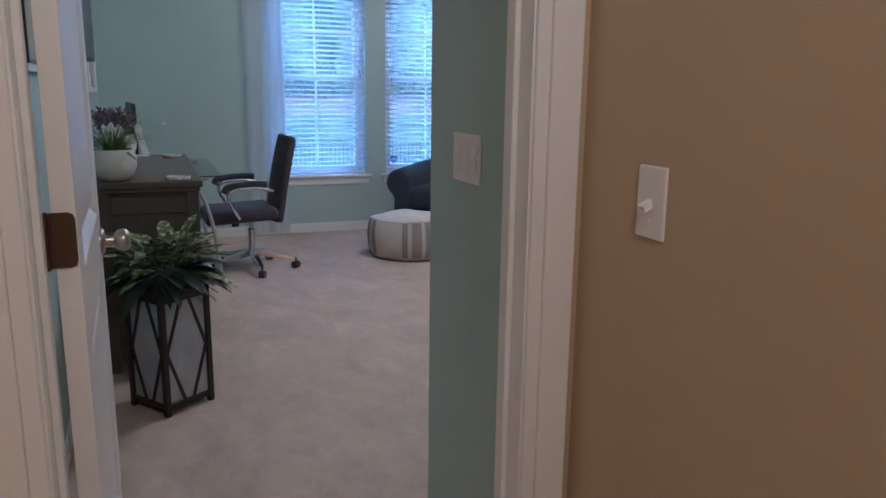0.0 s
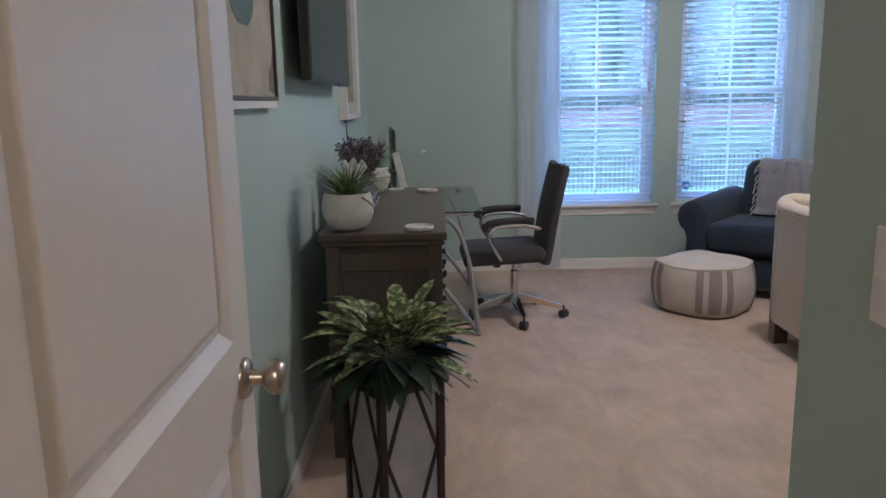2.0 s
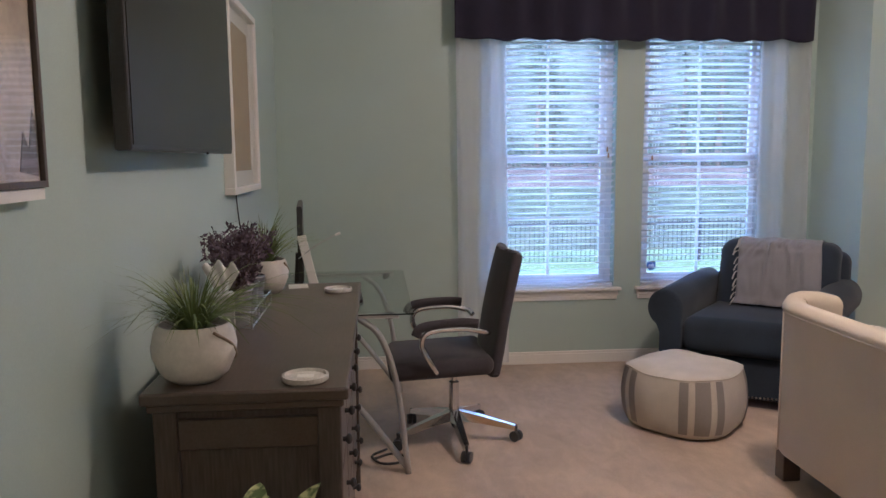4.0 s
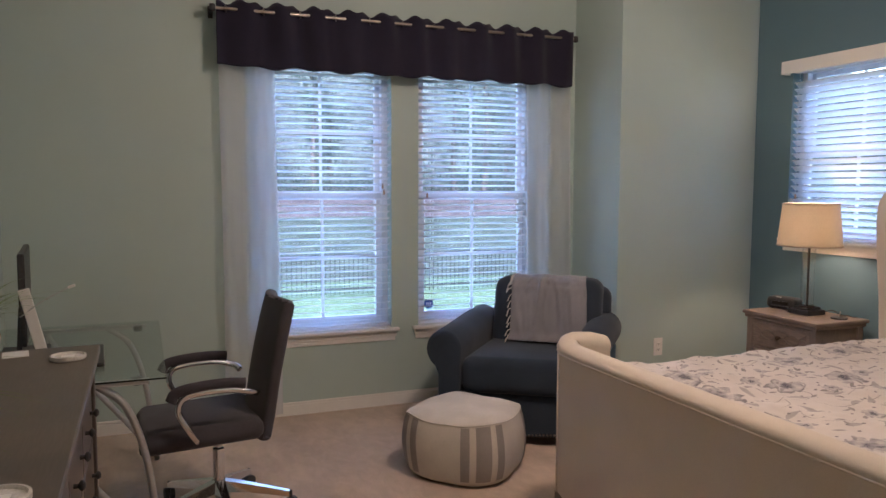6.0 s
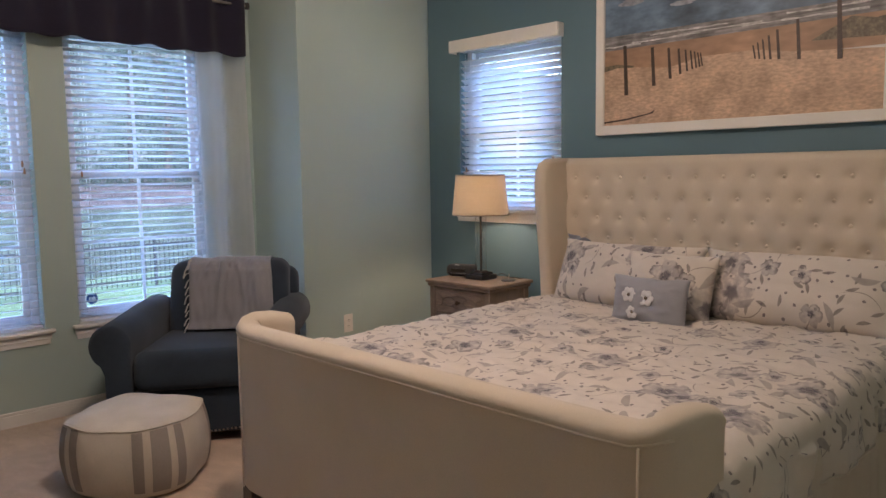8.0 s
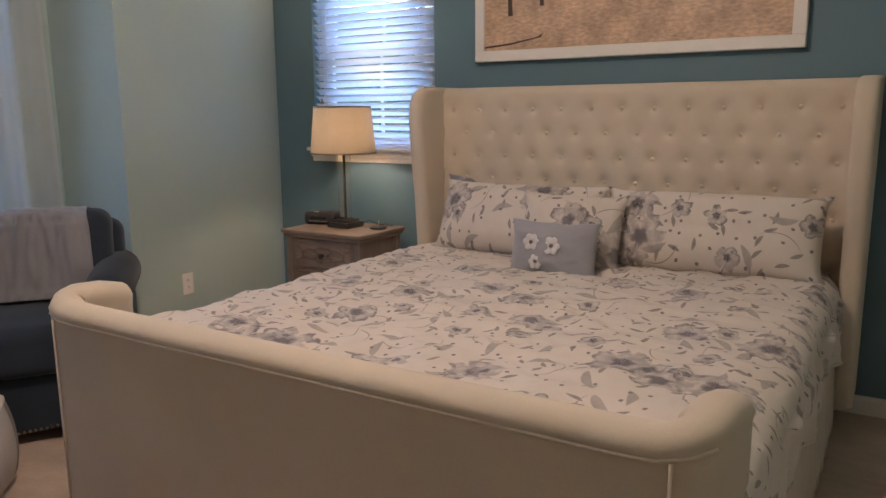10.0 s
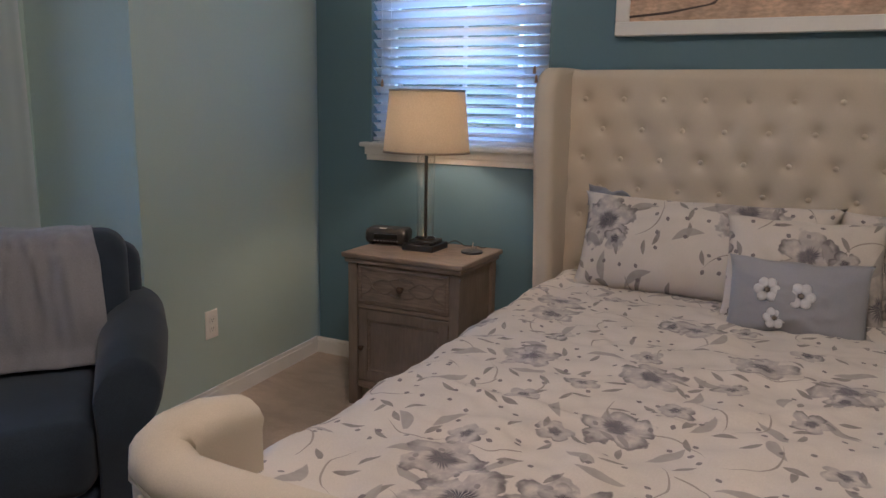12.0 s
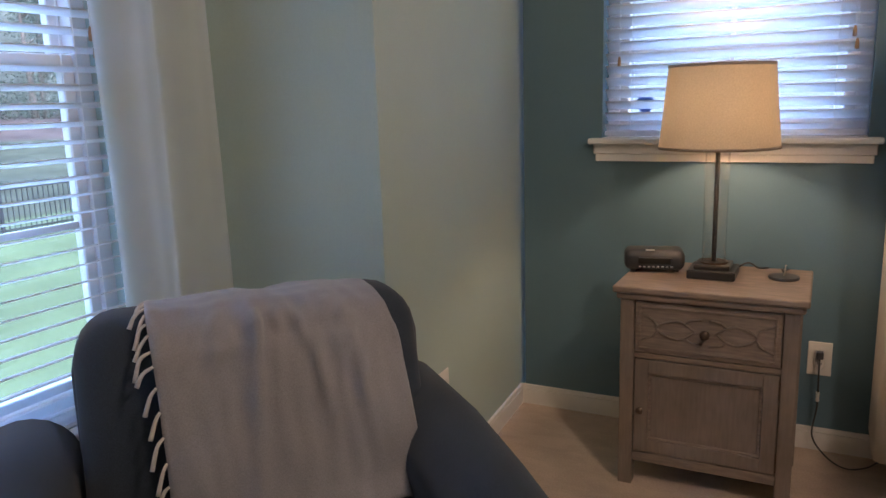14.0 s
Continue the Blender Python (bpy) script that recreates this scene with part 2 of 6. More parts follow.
def thing(name, m, label, category, group="", kind=""):
    ob = new(name)
    ob.empty_display_size = 0.1
    ob.matrix_world = m
    return tagged(ob, label, category, group, kind)


def structure(name, bm, mat, label="", category="", smooth=False):
    ob = part(name, bm, mat, None, label, smooth, "structure")
    return tagged(ob, category=category)


# ---- the room's shell ----
WEST, EAST, NORTH, STEP, BAY, SOUTH = 0.19, 5.045, 7.50, 6.98, 3.85, 2.55
NOOK, DOOR0, DOOR1, HIGH = 1.255, 1.82, 1.92, 3.05
JL, JR, HEAD = 0.362, 1.17, 2.05
W1, W2, WZ = (1.57, 2.455), (2.645, 3.53), (0.53, 2.29)
W3, W3Z = (5.765, 6.66), (1.13, 2.29)


def wall_along_x(y0, y1, x0, x1, holes=()):
    """A wall between y0 and y1 with through openings (x0, x1, z0, z1)."""
    bm = bmesh.new()
    at = x0
    for a, b, z0, z1 in sorted(holes):
        box(bm, at, a, y0, y1, 0, HIGH)
        if z0 > 0:
            box(bm, a, b, y0, y1, 0, z0)
        box(bm, a, b, y0, y1, z1, HIGH)
        at = b
    box(bm, at, x1, y0, y1, 0, HIGH)
    return bm


structure("floor", boxm(-1.0, 5.2, -1.5, 7.7, -0.15, 0), CARPET, "beige cut-pile carpet with vacuum marks", "floor")
structure("ceiling", boxm(-1.0, 5.2, -1.5, 7.7, HIGH, HIGH + 0.12), CEIL, "plain white painted ceiling", "ceiling")
structure("wall_west", boxm(WEST - 0.12, WEST, DOOR1, NORTH + 0.16, 0, HIGH), AQUA, "pale aqua painted wall behind the desk", "wall")
structure("wall_north", wall_along_x(NORTH, NORTH + 0.16, WEST, BAY, [(*W1, *WZ), (*W2, *WZ)]), AQUA, "pale aqua painted window wall", "wall")
bm = bmesh.new()
lows = [bm.verts.new((x, y, 0)) for x, y in ((BAY, STEP - 0.05), (EAST + 0.16, STEP + 0.03), (EAST + 0.16, NORTH + 0.16), (BAY, NORTH + 0.16))]
up = bmesh.ops.extrude_face_region(bm, geom=[bm.faces.new(lows)])["geom"]
for v in up:
    if isinstance(v, bmesh.types.BMVert):
        v.co.z = HIGH
structure("wall_bay", bm, AQUA, "pale aqua painted wall that steps into the room", "wall")
bm = bmesh.new()
for y0, y1, z0, z1 in ((SOUTH - 0.12, W3[0], 0, HIGH), (W3[0], W3[1], 0, W3Z[0]), (W3[0], W3[1], W3Z[1], HIGH), (W3[1], STEP, 0, HIGH)):
    box(bm, EAST, EAST + 0.16, y0, y1, z0, z1)
structure("wall_east", bm, TEAL, "deep teal painted accent wall behind the bed", "wall")
structure("wall_south", boxm(NOOK, EAST, SOUTH - 0.12, SOUTH, 0, HIGH), AQUA, "pale aqua painted wall", "wall")
structure("wall_nook", boxm(NOOK, NOOK + 0.12, DOOR1, SOUTH - 0.12, 0, HIGH), AQUA, "pale aqua painted wall beside the door", "wall")
bm = bmesh.new()
box(bm, -0.9, JL - 0.02, DOOR0, DOOR1, 0, HIGH)
box(bm, JR + 0.02, NOOK + 0.12, DOOR0, DOOR1, 0, HIGH)
box(bm, JL - 0.02, JR + 0.02, DOOR0, DOOR1, HEAD + 0.02, HIGH)
structure("wall_door", bm, BEIGE, "beige painted wall with the doorway", "wall")
HALL = 1.285
structure("wall_hall_right", boxm(HALL, HALL + 0.1, -1.4, DOOR0, 0, HIGH), BEIGE, "warm beige painted hall wall", "wall")
structure("wall_hall_left", boxm(-1.0, -0.9, -1.4, DOOR1, 0, HIGH), BEIGE, "warm beige painted hall wall", "wall")
structure("wall_hall_back", boxm(-1.0, HALL + 0.1, -1.5, -1.4, 0, HIGH), BEIGE, "warm beige painted hall wall", "wall")


def skirting(points, name="baseboard"):
    """A baseboard along wall faces: (x0, y0, x1, y1, nx, ny) with the room on the side of n."""
    for x0, y0, x1, y1, nx, ny in points:
        bm = bmesh.new()
        t = 0.014
        box(bm, min(x0, x1, x0 + nx * t, x1 + nx * t), max(x0, x1, x0 + nx * t, x1 + nx * t),
            min(y0, y1, y0 + ny * t, y1 + ny * t), max(y0, y1, y0 + ny * t, y1 + ny * t), 0, 0.066)
        t = 0.009
        box(bm, min(x0, x1, x0 + nx * t, x1 + nx * t), max(x0, x1, x0 + nx * t, x1 + nx * t),
            min(y0, y1, y0 + ny * t, y1 + ny * t), max(y0, y1, y0 + ny * t, y1 + ny * t), 0.066, 0.085, 0.003)
        structure(name, bm, WHITE, "white painted baseboard along the wall", "baseboard")


skirting([(WEST, DOOR1 + 0.02, WEST, NORTH, 1, 0), (WEST + 0.014, NORTH, BAY - 0.014, NORTH, 0, -1), (BAY, STEP - 0.06, BAY, NORTH - 0.014, -1, 0), (EAST, SOUTH + 0.014, EAST, STEP + 0.015, -1, 0), (NOOK, SOUTH, EAST - 0.014, SOUTH, 0, 1),
          (NOOK, DOOR1 + 0.02, NOOK, SOUTH + 0.014, -1, 0), (HALL, -1.4, HALL, DOOR0 - 0.02, -1, 0)])

bm = bmesh.new()
bar(bm, (BAY - 0.014, STEP - 0.058, 0.033), (EAST - 0.014, STEP + 0.015, 0.033), 0.014, 0.066)
bar(bm, (BAY - 0.009, STEP - 0.0555, 0.0755), (EAST - 0.012, STEP + 0.0165, 0.0755), 0.009, 0.019, 0.003)
structure("baseboard", bm, WHITE, "white painted baseboard along the wall", "baseboard")

# ---- doorway and door ----
bm = bmesh.new()
box(bm, JL - 0.02, JL, DOOR0 - 0.003, DOOR1 + 0.003, 0, HEAD + 0.02)
box(bm, JR, JR + 0.02, DOOR0 - 0.003, DOOR1 + 0.003, 0, HEAD + 0.02)
box(bm, JL, JR, DOOR0 - 0.003, DOOR1 + 0.003, HEAD, HEAD + 0.02)
for x0, x1 in ((JL, JL + 0.012), (JR - 0.012, JR)):
    box(bm, x0, x1, DOOR0 + 0.045, DOOR0 + 0.078, 0, HEAD, 0.002)
structure("door_frame", bm, WHITE, "white painted door jamb with a stop", "door frame")


def casing(name, y0, ny, width, left=True):
    """Stepped moulding round the doorway on one face of its wall."""
    bm = bmesh.new()
    for a, b, t in ((0.004, width * 0.34, 0.012), (width * 0.34, width, 0.018)):
        lo, hi = min(y0, y0 + ny * t), max(y0, y0 + ny * t)
        box(bm, JR + a, JR + b, lo, hi, 0, HEAD + b, 0.002)
        if left:
            box(bm, JL - b, JL - a, lo, hi, 0, HEAD + b, 0.002)
        box(bm, JL - a, JR + a, lo, hi, HEAD + a, HEAD + b, 0.002)
    structure(name, bm, WHITE, "white stepped door casing", "trim")


casing("trim_hall", DOOR0, -1, 0.094)
casing("trim_room", DOOR1, 1, 0.078)


# door leaf, folded back into the room
def build_door():
    door = thing("door_1", pose(JL + 0.055, DOOR1 + 0.012, 0, 0, 0, 0.9), "white two-panel interior door standing open against the wall", "door", kind="structure")
    w, h, t = 0.785, 2.03, 0.035
    bm = bmesh.new()
    # stiles and rails round two sunk panels
    st = 0.105
    for y0, y1, z0, z1 in ((0, st, 0.012, h), (w - st, w, 0.012, h), (st, w - st, 0.012, 0.24), (st, w - st, 0.855, 1.0), (st, w - st, 1.91, h)):
        box(bm, -t, 0, y0 + 0.004, y1 + 0.004, z0, z1)
    part("leaf_frame", bm, WHITE, door)
    for z0, z1 in ((0.24, 0.855), (1.0, 1.91)):
        bm = bmesh.new()
        y0, y1 = st + 0.004, w - st + 0.004
        # bevelled sticking falls back to a flat field
        rings = []
        for inset, depth in ((0, 0.0), (0.010, -0.007), (0.022, -0.015), (0.032, -0.015), (0.050, -0.006)):
            rings.append([bm.verts.new((depth, y, z)) for y, z in ((y0 + inset, z0 + inset), (y1 - inset, z0 + inset), (y1 - inset, z1 - inset), (y0 + inset, z1 - inset))])
        for a, b in zip(rings, rings[1:]):
            for k in range(4):
                bm.faces.new((a[k], a[(k + 1) % 4], b[(k + 1) % 4], b[k]))
        bm.faces.new(rings[-1])
        box(bm, -t, -0.022, y0, y1, z0, z1)
        part("panel", bm, WHITE, door)
    for side in (1, -1):
        bm = bmesh.new()
        lathe(bm, [(0.0, 0.0), (0.034, 0.0), (0.034, 0.004), (0.029, 0.010), (0.014, 0.013), (0.012, 0.032), (0.020, 0.036), (0.027, 0.044), (0.029, 0.054), (0.027, 0.063), (0.018, 0.070), (0.0, 0.072)], 28)
        for v in bm.verts:
            x, y, z = v.co
            v.co = (side * z + (0 if side > 0 else -t), w - 0.056, 0.925 + y)
            v.co.y += x
        part("door_knob", bm, NICKEL, door, "satin nickel round door knob", smooth=40)
    for z in (0.28, 1.065, 1.80):
        bm = bmesh.new()
        leaf = [(-t, -0.045), (-0.012, -0.045), (-0.0045, -0.042), (-0.0015, -0.034), (-0.0015, 0.034), (-0.0045, 0.042), (-0.012, 0.045), (-t, 0.045)]
        low, top = [[bm.verts.new((a, b, z + c)) for a, c in leaf] for b in (0.001, 0.0045)]
        for k in range(8):
            bm.faces.new((low[k], low[(k + 1) % 8], top[(k + 1) % 8], top[k]))
        bm.faces.new(low[::-1])
        bm.faces.new(top)
        for a, c in ((-0.010, 0.032), (-0.024, 0.012), (-0.010, -0.012), (-0.024, -0.032)):
            rod(bm, (a, 0.0002, z + c), (a, 0.0012, z + c), 0.0035, sides=10)
        box(bm, -0.0545, -0.0515, -0.046, -0.012, z - 0.045, z + 0.045, 0.001)
        box(bm, -0.052, -t, 0.0, 0.003, z - 0.045, z + 0.045)
        rod(bm, (-0.0475, -0.004, z - 0.047), (-0.0475, -0.004, z + 0.047), 0.0065)
        part("hinge", bm, BRONZE, door, "dark bronze door hinge", smooth=40)


build_door()
bm = boxm(JR - 0.0025, JR - 0.0005, DOOR1 - 0.035, DOOR1 - 0.004, 0.895, 0.965, 0.001)
ob = part("strike_plate", bm, BRONZE)
tagged(ob, "small dark bronze strike plate on the door jamb", "strike plate")


# ---- windows ----
TASSEL_WOOD = material("honey_wood_tassel", (0.42, 0.25, 0.13), 0.5, grain=0.1, grain_size=0.004, stain=0.1)


def window(name, m, width, height, blind_tilt, valance=False):
    """A double-hung vinyl window; local x along the wall, y outwards from the wall's room face, z up from the sill."""
    win = thing(name, m, "white vinyl double-hung window with grilles", "window", kind="structure")
    f = 0.045
    bm = bmesh.new()
    for x0, x1, z0, z1 in ((0, f, 0, height), (width - f, width, 0, height), (f, width - f, 0, f), (f, width - f, height - f, height)):
        box(bm, x0, x1, 0.085, 0.158, z0, z1, 0.003)
    part("window_frame", bm, VINYL, win)
    mid = height * 0.5
    for z0, z1, y in ((f, mid + 0.02, 0.095), (mid - 0.02, height - f, 0.125)):
        s = 0.034
        bm = bmesh.new()
        for a, b, c, d in ((f, f + s, z0, z1), (width - f - s, width - f, z0, z1), (f + s, width - f - s, z0, z0 + s), (f + s, width - f - s, z1 - s, z1)):
            box(bm, a, b, y, y + 0.027, c, d, 0.003)
        sash = part("sash", bm, VINYL, win)
        bm = bmesh.new()
        box(bm, width / 2 - 0.009, width / 2 + 0.009, y + 0.008, y + 0.019, z0 + s, z1 - s)
        zz = (z0 + z1) / 2
        box(bm, f + s, width / 2 - 0.009, y + 0.008, y + 0.019, zz - 0.009, zz + 0.009)
        box(bm, width / 2 + 0.009, width - f - s, y + 0.008, y + 0.019, zz - 0.009, zz + 0.009)
        part("grille", bm, VINYL, sash)
        bm = boxm(f + s - 0.004, width - f - s + 0.004, y + 0.012, y + 0.015, z0 + s - 0.004, z1 - s + 0.004)
        pane = part("pane", bm, GLASS, sash)
        pane.visible_shadow = False
    bm = bmesh.new()
    box(bm, -0.045, width + 0.045, -0.045, 0.0, -0.022, 0.0, 0.006, 2)
    box(bm, 0.001, width - 0.001, 0.0, 0.085, -0.022, 0.002)
    part("window_sill", bm, WHITE, win)
    bm = bmesh.new()
    rows = [(-0.030, -0.012, -0.022), (-0.030, -0.016, -0.04), (-0.024, -0.016, -0.068), (-0.020, -0.012, -0.085)]
    box(bm, -0.030, width + 0.030, -0.018, 0.0, -0.060, -0.022, 0.003)
    box(bm, -0.022, width + 0.022, -0.012, 0.0, -0.088, -0.060, 0.003)
    part("apron", bm, WHITE, win)
    # the blind hangs flush in the opening
    blind = thing(name.replace("window", "window_blind"), m, "white two-inch slatted blind, lowered with its slats open", "blind", "window blinds")
    part("head_rail", boxm(0.004, width - 0.004, 0.004, 0.052, height - 0.045, height - 0.003), SLAT, blind)
    if valance:
        bm = bmesh.new()
        box(bm, -0.035, width + 0.02, -0.075, -0.060, height - 0.055, height + 0.03, 0.004)
        for x in (-0.035, width + 0.006):
            box(bm, x, x + 0.014, -0.060, -0.001, height - 0.055, height + 0.03, 0.003)
        part("valance_board", bm, WHITE, blind, "cream-white blind valance")
    rng = random.Random(5)
    pitch, low = 0.0435, 0.036
    n = int((height - 0.05 - low) / pitch)
    bm = bmesh.new()
    k = 4
    rows = [[bm.verts.new((x, (j / k - 0.5) * 0.050, 0.0025 * (1 - (2 * j / k - 1) ** 2))) for x in (0.008, width - 0.008)] for j in range(k + 1)]
    for a, b in zip(rows, rows[1:]):
        bm.faces.new((a[0], a[1], b[1], b[0]))
    solid(bm, 0.0022)
    first = None
    for i in range(n):
        mm = pose(0, 0.028, low + i * pitch, blind_tilt + rng.uniform(-1.5, 1.5), rng.uniform(-0.08, 0.08), 0)
        if first is None:
            first = part("slat", bm, SLAT, blind, smooth=True)
            first.matrix_basis = mm
        else:
            piece("slat", first, mm, blind)
    part("bottom_rail", boxm(0.008, width - 0.008, 0.004, 0.052, 0.008, 0.026, 0.003), SLAT, blind)
    for x in (width * 0.12, width * 0.88):
        bm = bmesh.new()
        for y in (0.002, 0.055):
            rod(bm, (x, y, 0.02), (x, y, height - 0.04), 0.0011, sides=5)
        part("ladder_cord", bm, SLAT, blind)
    for x, drop in ((width * 0.07, 0.86), (width * 0.93, 0.80), (width * 0.94, 0.84)):
        bm = bmesh.new()
        rod(bm, (x, -0.004, height - 0.05), (x, -0.004, height - drop), 0.001, sides=5)
        cord = part("pull_cord", bm, SLAT, blind)
        bm = lathe(bmesh.new(), [(0, -0.035), (0.007, -0.033), (0.006, -0.012), (0.003, 0), (0, 0.001)], 10, (x, -0.004, height - drop))
        part("tassel", bm, TASSEL_WOOD, cord, "small wooden cord tassel", smooth=True)
    return win


window("window_1", pose(W1[0], NORTH, WZ[0]), W1[1] - W1[0], WZ[1] - WZ[0], -14)
window("window_2", pose(W2[0], NORTH, WZ[0]), W2[1] - W2[0], WZ[1] - WZ[0], -14)
window("window_3", pose(EAST, W3[1], W3Z[0], 0, 0, -90), W3[1] - W3[0], W3Z[1] - W3Z[0], -39, True)
BLUE_STICKER = material("blue_sticker", (0.03, 0.08, 0.30), 0.4, grain=0.02, stain=0.02)


def window_sticker(m):
    """An octagonal security sticker with a pale mark on the inside of the pane."""
    st = thing("window_sticker", m, "blue octagonal security sticker on the window pane", "sticker", "window stickers")
    bm = bmesh.new()
    bmesh.ops.create_cone(bm, cap_ends=True, segments=8, radius1=0.036, radius2=0.036, depth=0.0012)
    bmesh.ops.rotate(bm, verts=bm.verts, cent=(0, 0, 0), matrix=Matrix.Rotation(radians(22.5), 3, "Z"))
    bmesh.ops.rotate(bm, verts=bm.verts, cent=(0, 0, 0), matrix=Matrix.Rotation(radians(90), 3, "X"))
    part("badge", bm, BLUE_STICKER, st)
    bm = bmesh.new()
    for x in (-0.014, 0.0, 0.014):
        box(bm, x - 0.005, x + 0.005, -0.0022, -0.0010, -0.008, 0.010)
    part("mark", bm, VINYL, st)


window_sticker(pose(W2[0] + 0.115, NORTH + 0.104, WZ[0] + 0.125))
window_sticker(pose(EAST + 0.104, W3[1] - 0.14, W3Z[0] + 0.125, 0, 0, -90))

# ---- outdoors ----
GRASS = material("lawn_grass", (0.072, 0.100, 0.046), 0.9, grain=0.3, grain_size=0.03, stain=0.2, stain_size=1.5, bump=0.6, spec=0.1)
ROUGH_GRASS = material("rough_slope_grass", (0.046, 0.052, 0.034), 0.95, grain=0.35, grain_size=0.12, stain=0.3, stain_size=1.1, bump=0.6, spec=0.05)
EARTH = material("brown_scrub", (0.062, 0.048, 0.040), 0.95, grain=0.3, grain_size=0.15, stain=0.3, stain_size=1.5, bump=0.6, spec=0.1)
MULCH = material("mulch_bed", (0.13, 0.10, 0.08), 0.95, grain=0.4, grain_size=0.03, stain=0.25, stain_size=0.3, bump=0.8, spec=0.1)
BARK = material("grey_brown_bark", (0.11, 0.085, 0.065), 0.9, grain=0.3, grain_size=0.05, stain=0.2, bump=0.6, stretch=(1, 1, 0.2))
LEAF = cloth_material("tree_leaf", (0.082, 0.098, 0.070), translucent=0.5, weave=0.4, bump=0.0)
SIDING = material("pale_grey_siding", (0.27, 0.28, 0.31), 0.6, grain=0.03, grain_size=0.02, stain=0.05, stain_size=1.0)
IRON = material("black_fence_iron", (0.02, 0.02, 0.022), 0.5, 0.0, grain=0.1, stain=0.1)
GZ = -1.05
structure("ground", boxm(-300, 300, -300, 500, GZ - 0.5, GZ), GRASS, "mown green lawn behind the house", "ground")
def slope(name, lines, mat, label, category):
    """Rising ground between lines of (y, height, roughness), running across the view."""
    bm = bmesh.new()
    before = None
    for i in range(90):
        x = -70 + i * 1.8
        row = [bm.verts.new((x, y, z + rough * noise.noise((x * 0.2, y * 0.3, 0)))) for y, z, rough in lines]
        if before:
            for k in range(len(row) - 1):
                bm.faces.new((before[k], row[k], row[k + 1], before[k + 1]))
        before = row
    structure(name, bm, mat, label, category, True)


slope("embankment", [(22, GZ + 0.01, 0), (26, -0.72, 0.06), (30, -0.28, 0.12), (34.5, 0.15, 0.15)], ROUGH_GRASS, "rough grassy slope beyond the fence", "slope")
slope("bank", [(34.4, 0.10, 0.15), (37, 0.55, 0.3), (39.5, 0.90, 0.3), (62, 1.6, 0.4)], EARTH, "bare brown bank under the trees", "bank")
structure("mulch_bed", boxm(-1, 8, 7.66, 9.0, GZ - 0.1, GZ + 0.05), MULCH, "brown mulch bed along the house wall", "mulch bed")


def fence(x0, x1, y):
    fe = thing("fence", pose(x0, y, GZ), "black metal picket fence at the end of the lawn", "fence")
    for z in (0.15, 0.92):
        part("rail", boxm(0, x1 - x0, -0.015, 0.015, z, z + 0.04), IRON, fe)
    n = int((x1 - x0) / 0.11)
    pk = None
    pickets = bmesh.new()
    for i in range(n):
        x = i * 0.11
        if 60 < i < 320:
            if pk is None:
                pk = part("picket", boxm(-0.007, 0.007, -0.009, 0.009, 0.04, 1.05), IRON, fe)
                pk.matrix_basis = pose(x, 0, 0)
            else:
                piece("picket", pk, pose(x, 0, 0), fe)
        else:
            box(pickets, x - 0.007, x + 0.007, -0.009, 0.009, 0.04, 1.05)
    part("picket_row", pickets, IRON, fe, kind="stuff")
    for i in range(int((x1 - x0) / 2.4) + 1):
        part("post", boxm(i * 2.4 - 0.03, i * 2.4 + 0.03, -0.03, 0.03, 0, 1.15, 0.004), IRON, fe)


fence(-18, 28, 19.5)


def tree(x, y, z, height, spread, seed, lean=0.0):
    """A tapered trunk with limbs and a crown of many small leaf clumps."""
    rng = random.Random(seed)
    tr = thing("tree", pose(x, y, z, 0, 0, rng.uniform(0, 360)), "leafy green tree with a thin grey-brown trunk", "tree", "trees of the wood")
    bm = bmesh.new()
    top = Vector((lean, rng.uniform(-0.4, 0.4), height * 0.8))
    tube(bm, curve([(0, 0, 0), (lean * 0.3, 0.1, height * 0.3), (lean * 0.7, 0, height * 0.55), top], 4), 0.13 + height * 0.008, 7, taper=0.03)
    tips = [top]
    for k in range(12):
        h = rng.uniform(0.25, 0.8)
        a = rng.uniform(0, 6.28)
        start = Vector((lean * h, 0, height * h * 0.97))
        end = start + Vector((math.cos(a), math.sin(a), rng.uniform(0.2, 0.8))) * spread * rng.uniform(0.5, 1.0)
        tube(bm, curve([start, (start + end) / 2 + Vector((0, 0, 0.2)), end], 3), 0.05, 5, taper=0.012)
        tips += [end, (start + end) / 2]
    part("trunk", bm, BARK, tr, smooth=True)
    verts, faces = [], []
    for tip in tips:
        for c in range(26):
            p = tip + Vector((rng.gauss(0, 0.5), rng.gauss(0, 0.5), rng.gauss(0, 0.45)))
            for l in range(5):
                q = p + Vector((rng.gauss(0, 0.16), rng.gauss(0, 0.16), rng.gauss(0, 0.14)))
                d = Vector((rng.gauss(0, 1), rng.gauss(0, 1), rng.gauss(0, 0.6))).normalized()
                e = d.cross(Vector((rng.gauss(0, 1), rng.gauss(0, 1), rng.gauss(0, 1)))).normalized()
                s = rng.uniform(0.05, 0.095)
                i = len(verts)
                verts += [q - d * s, q + e * s * 0.5, q + d * s, q - e * s * 0.5]
                faces.append((i, i + 1, i + 2, i + 3))
    me = bpy.data.meshes.new("crown")
    me.from_pydata(verts, [], faces)
    me.materials.append(LEAF)
    new("crown", me).parent = tr
    return tr


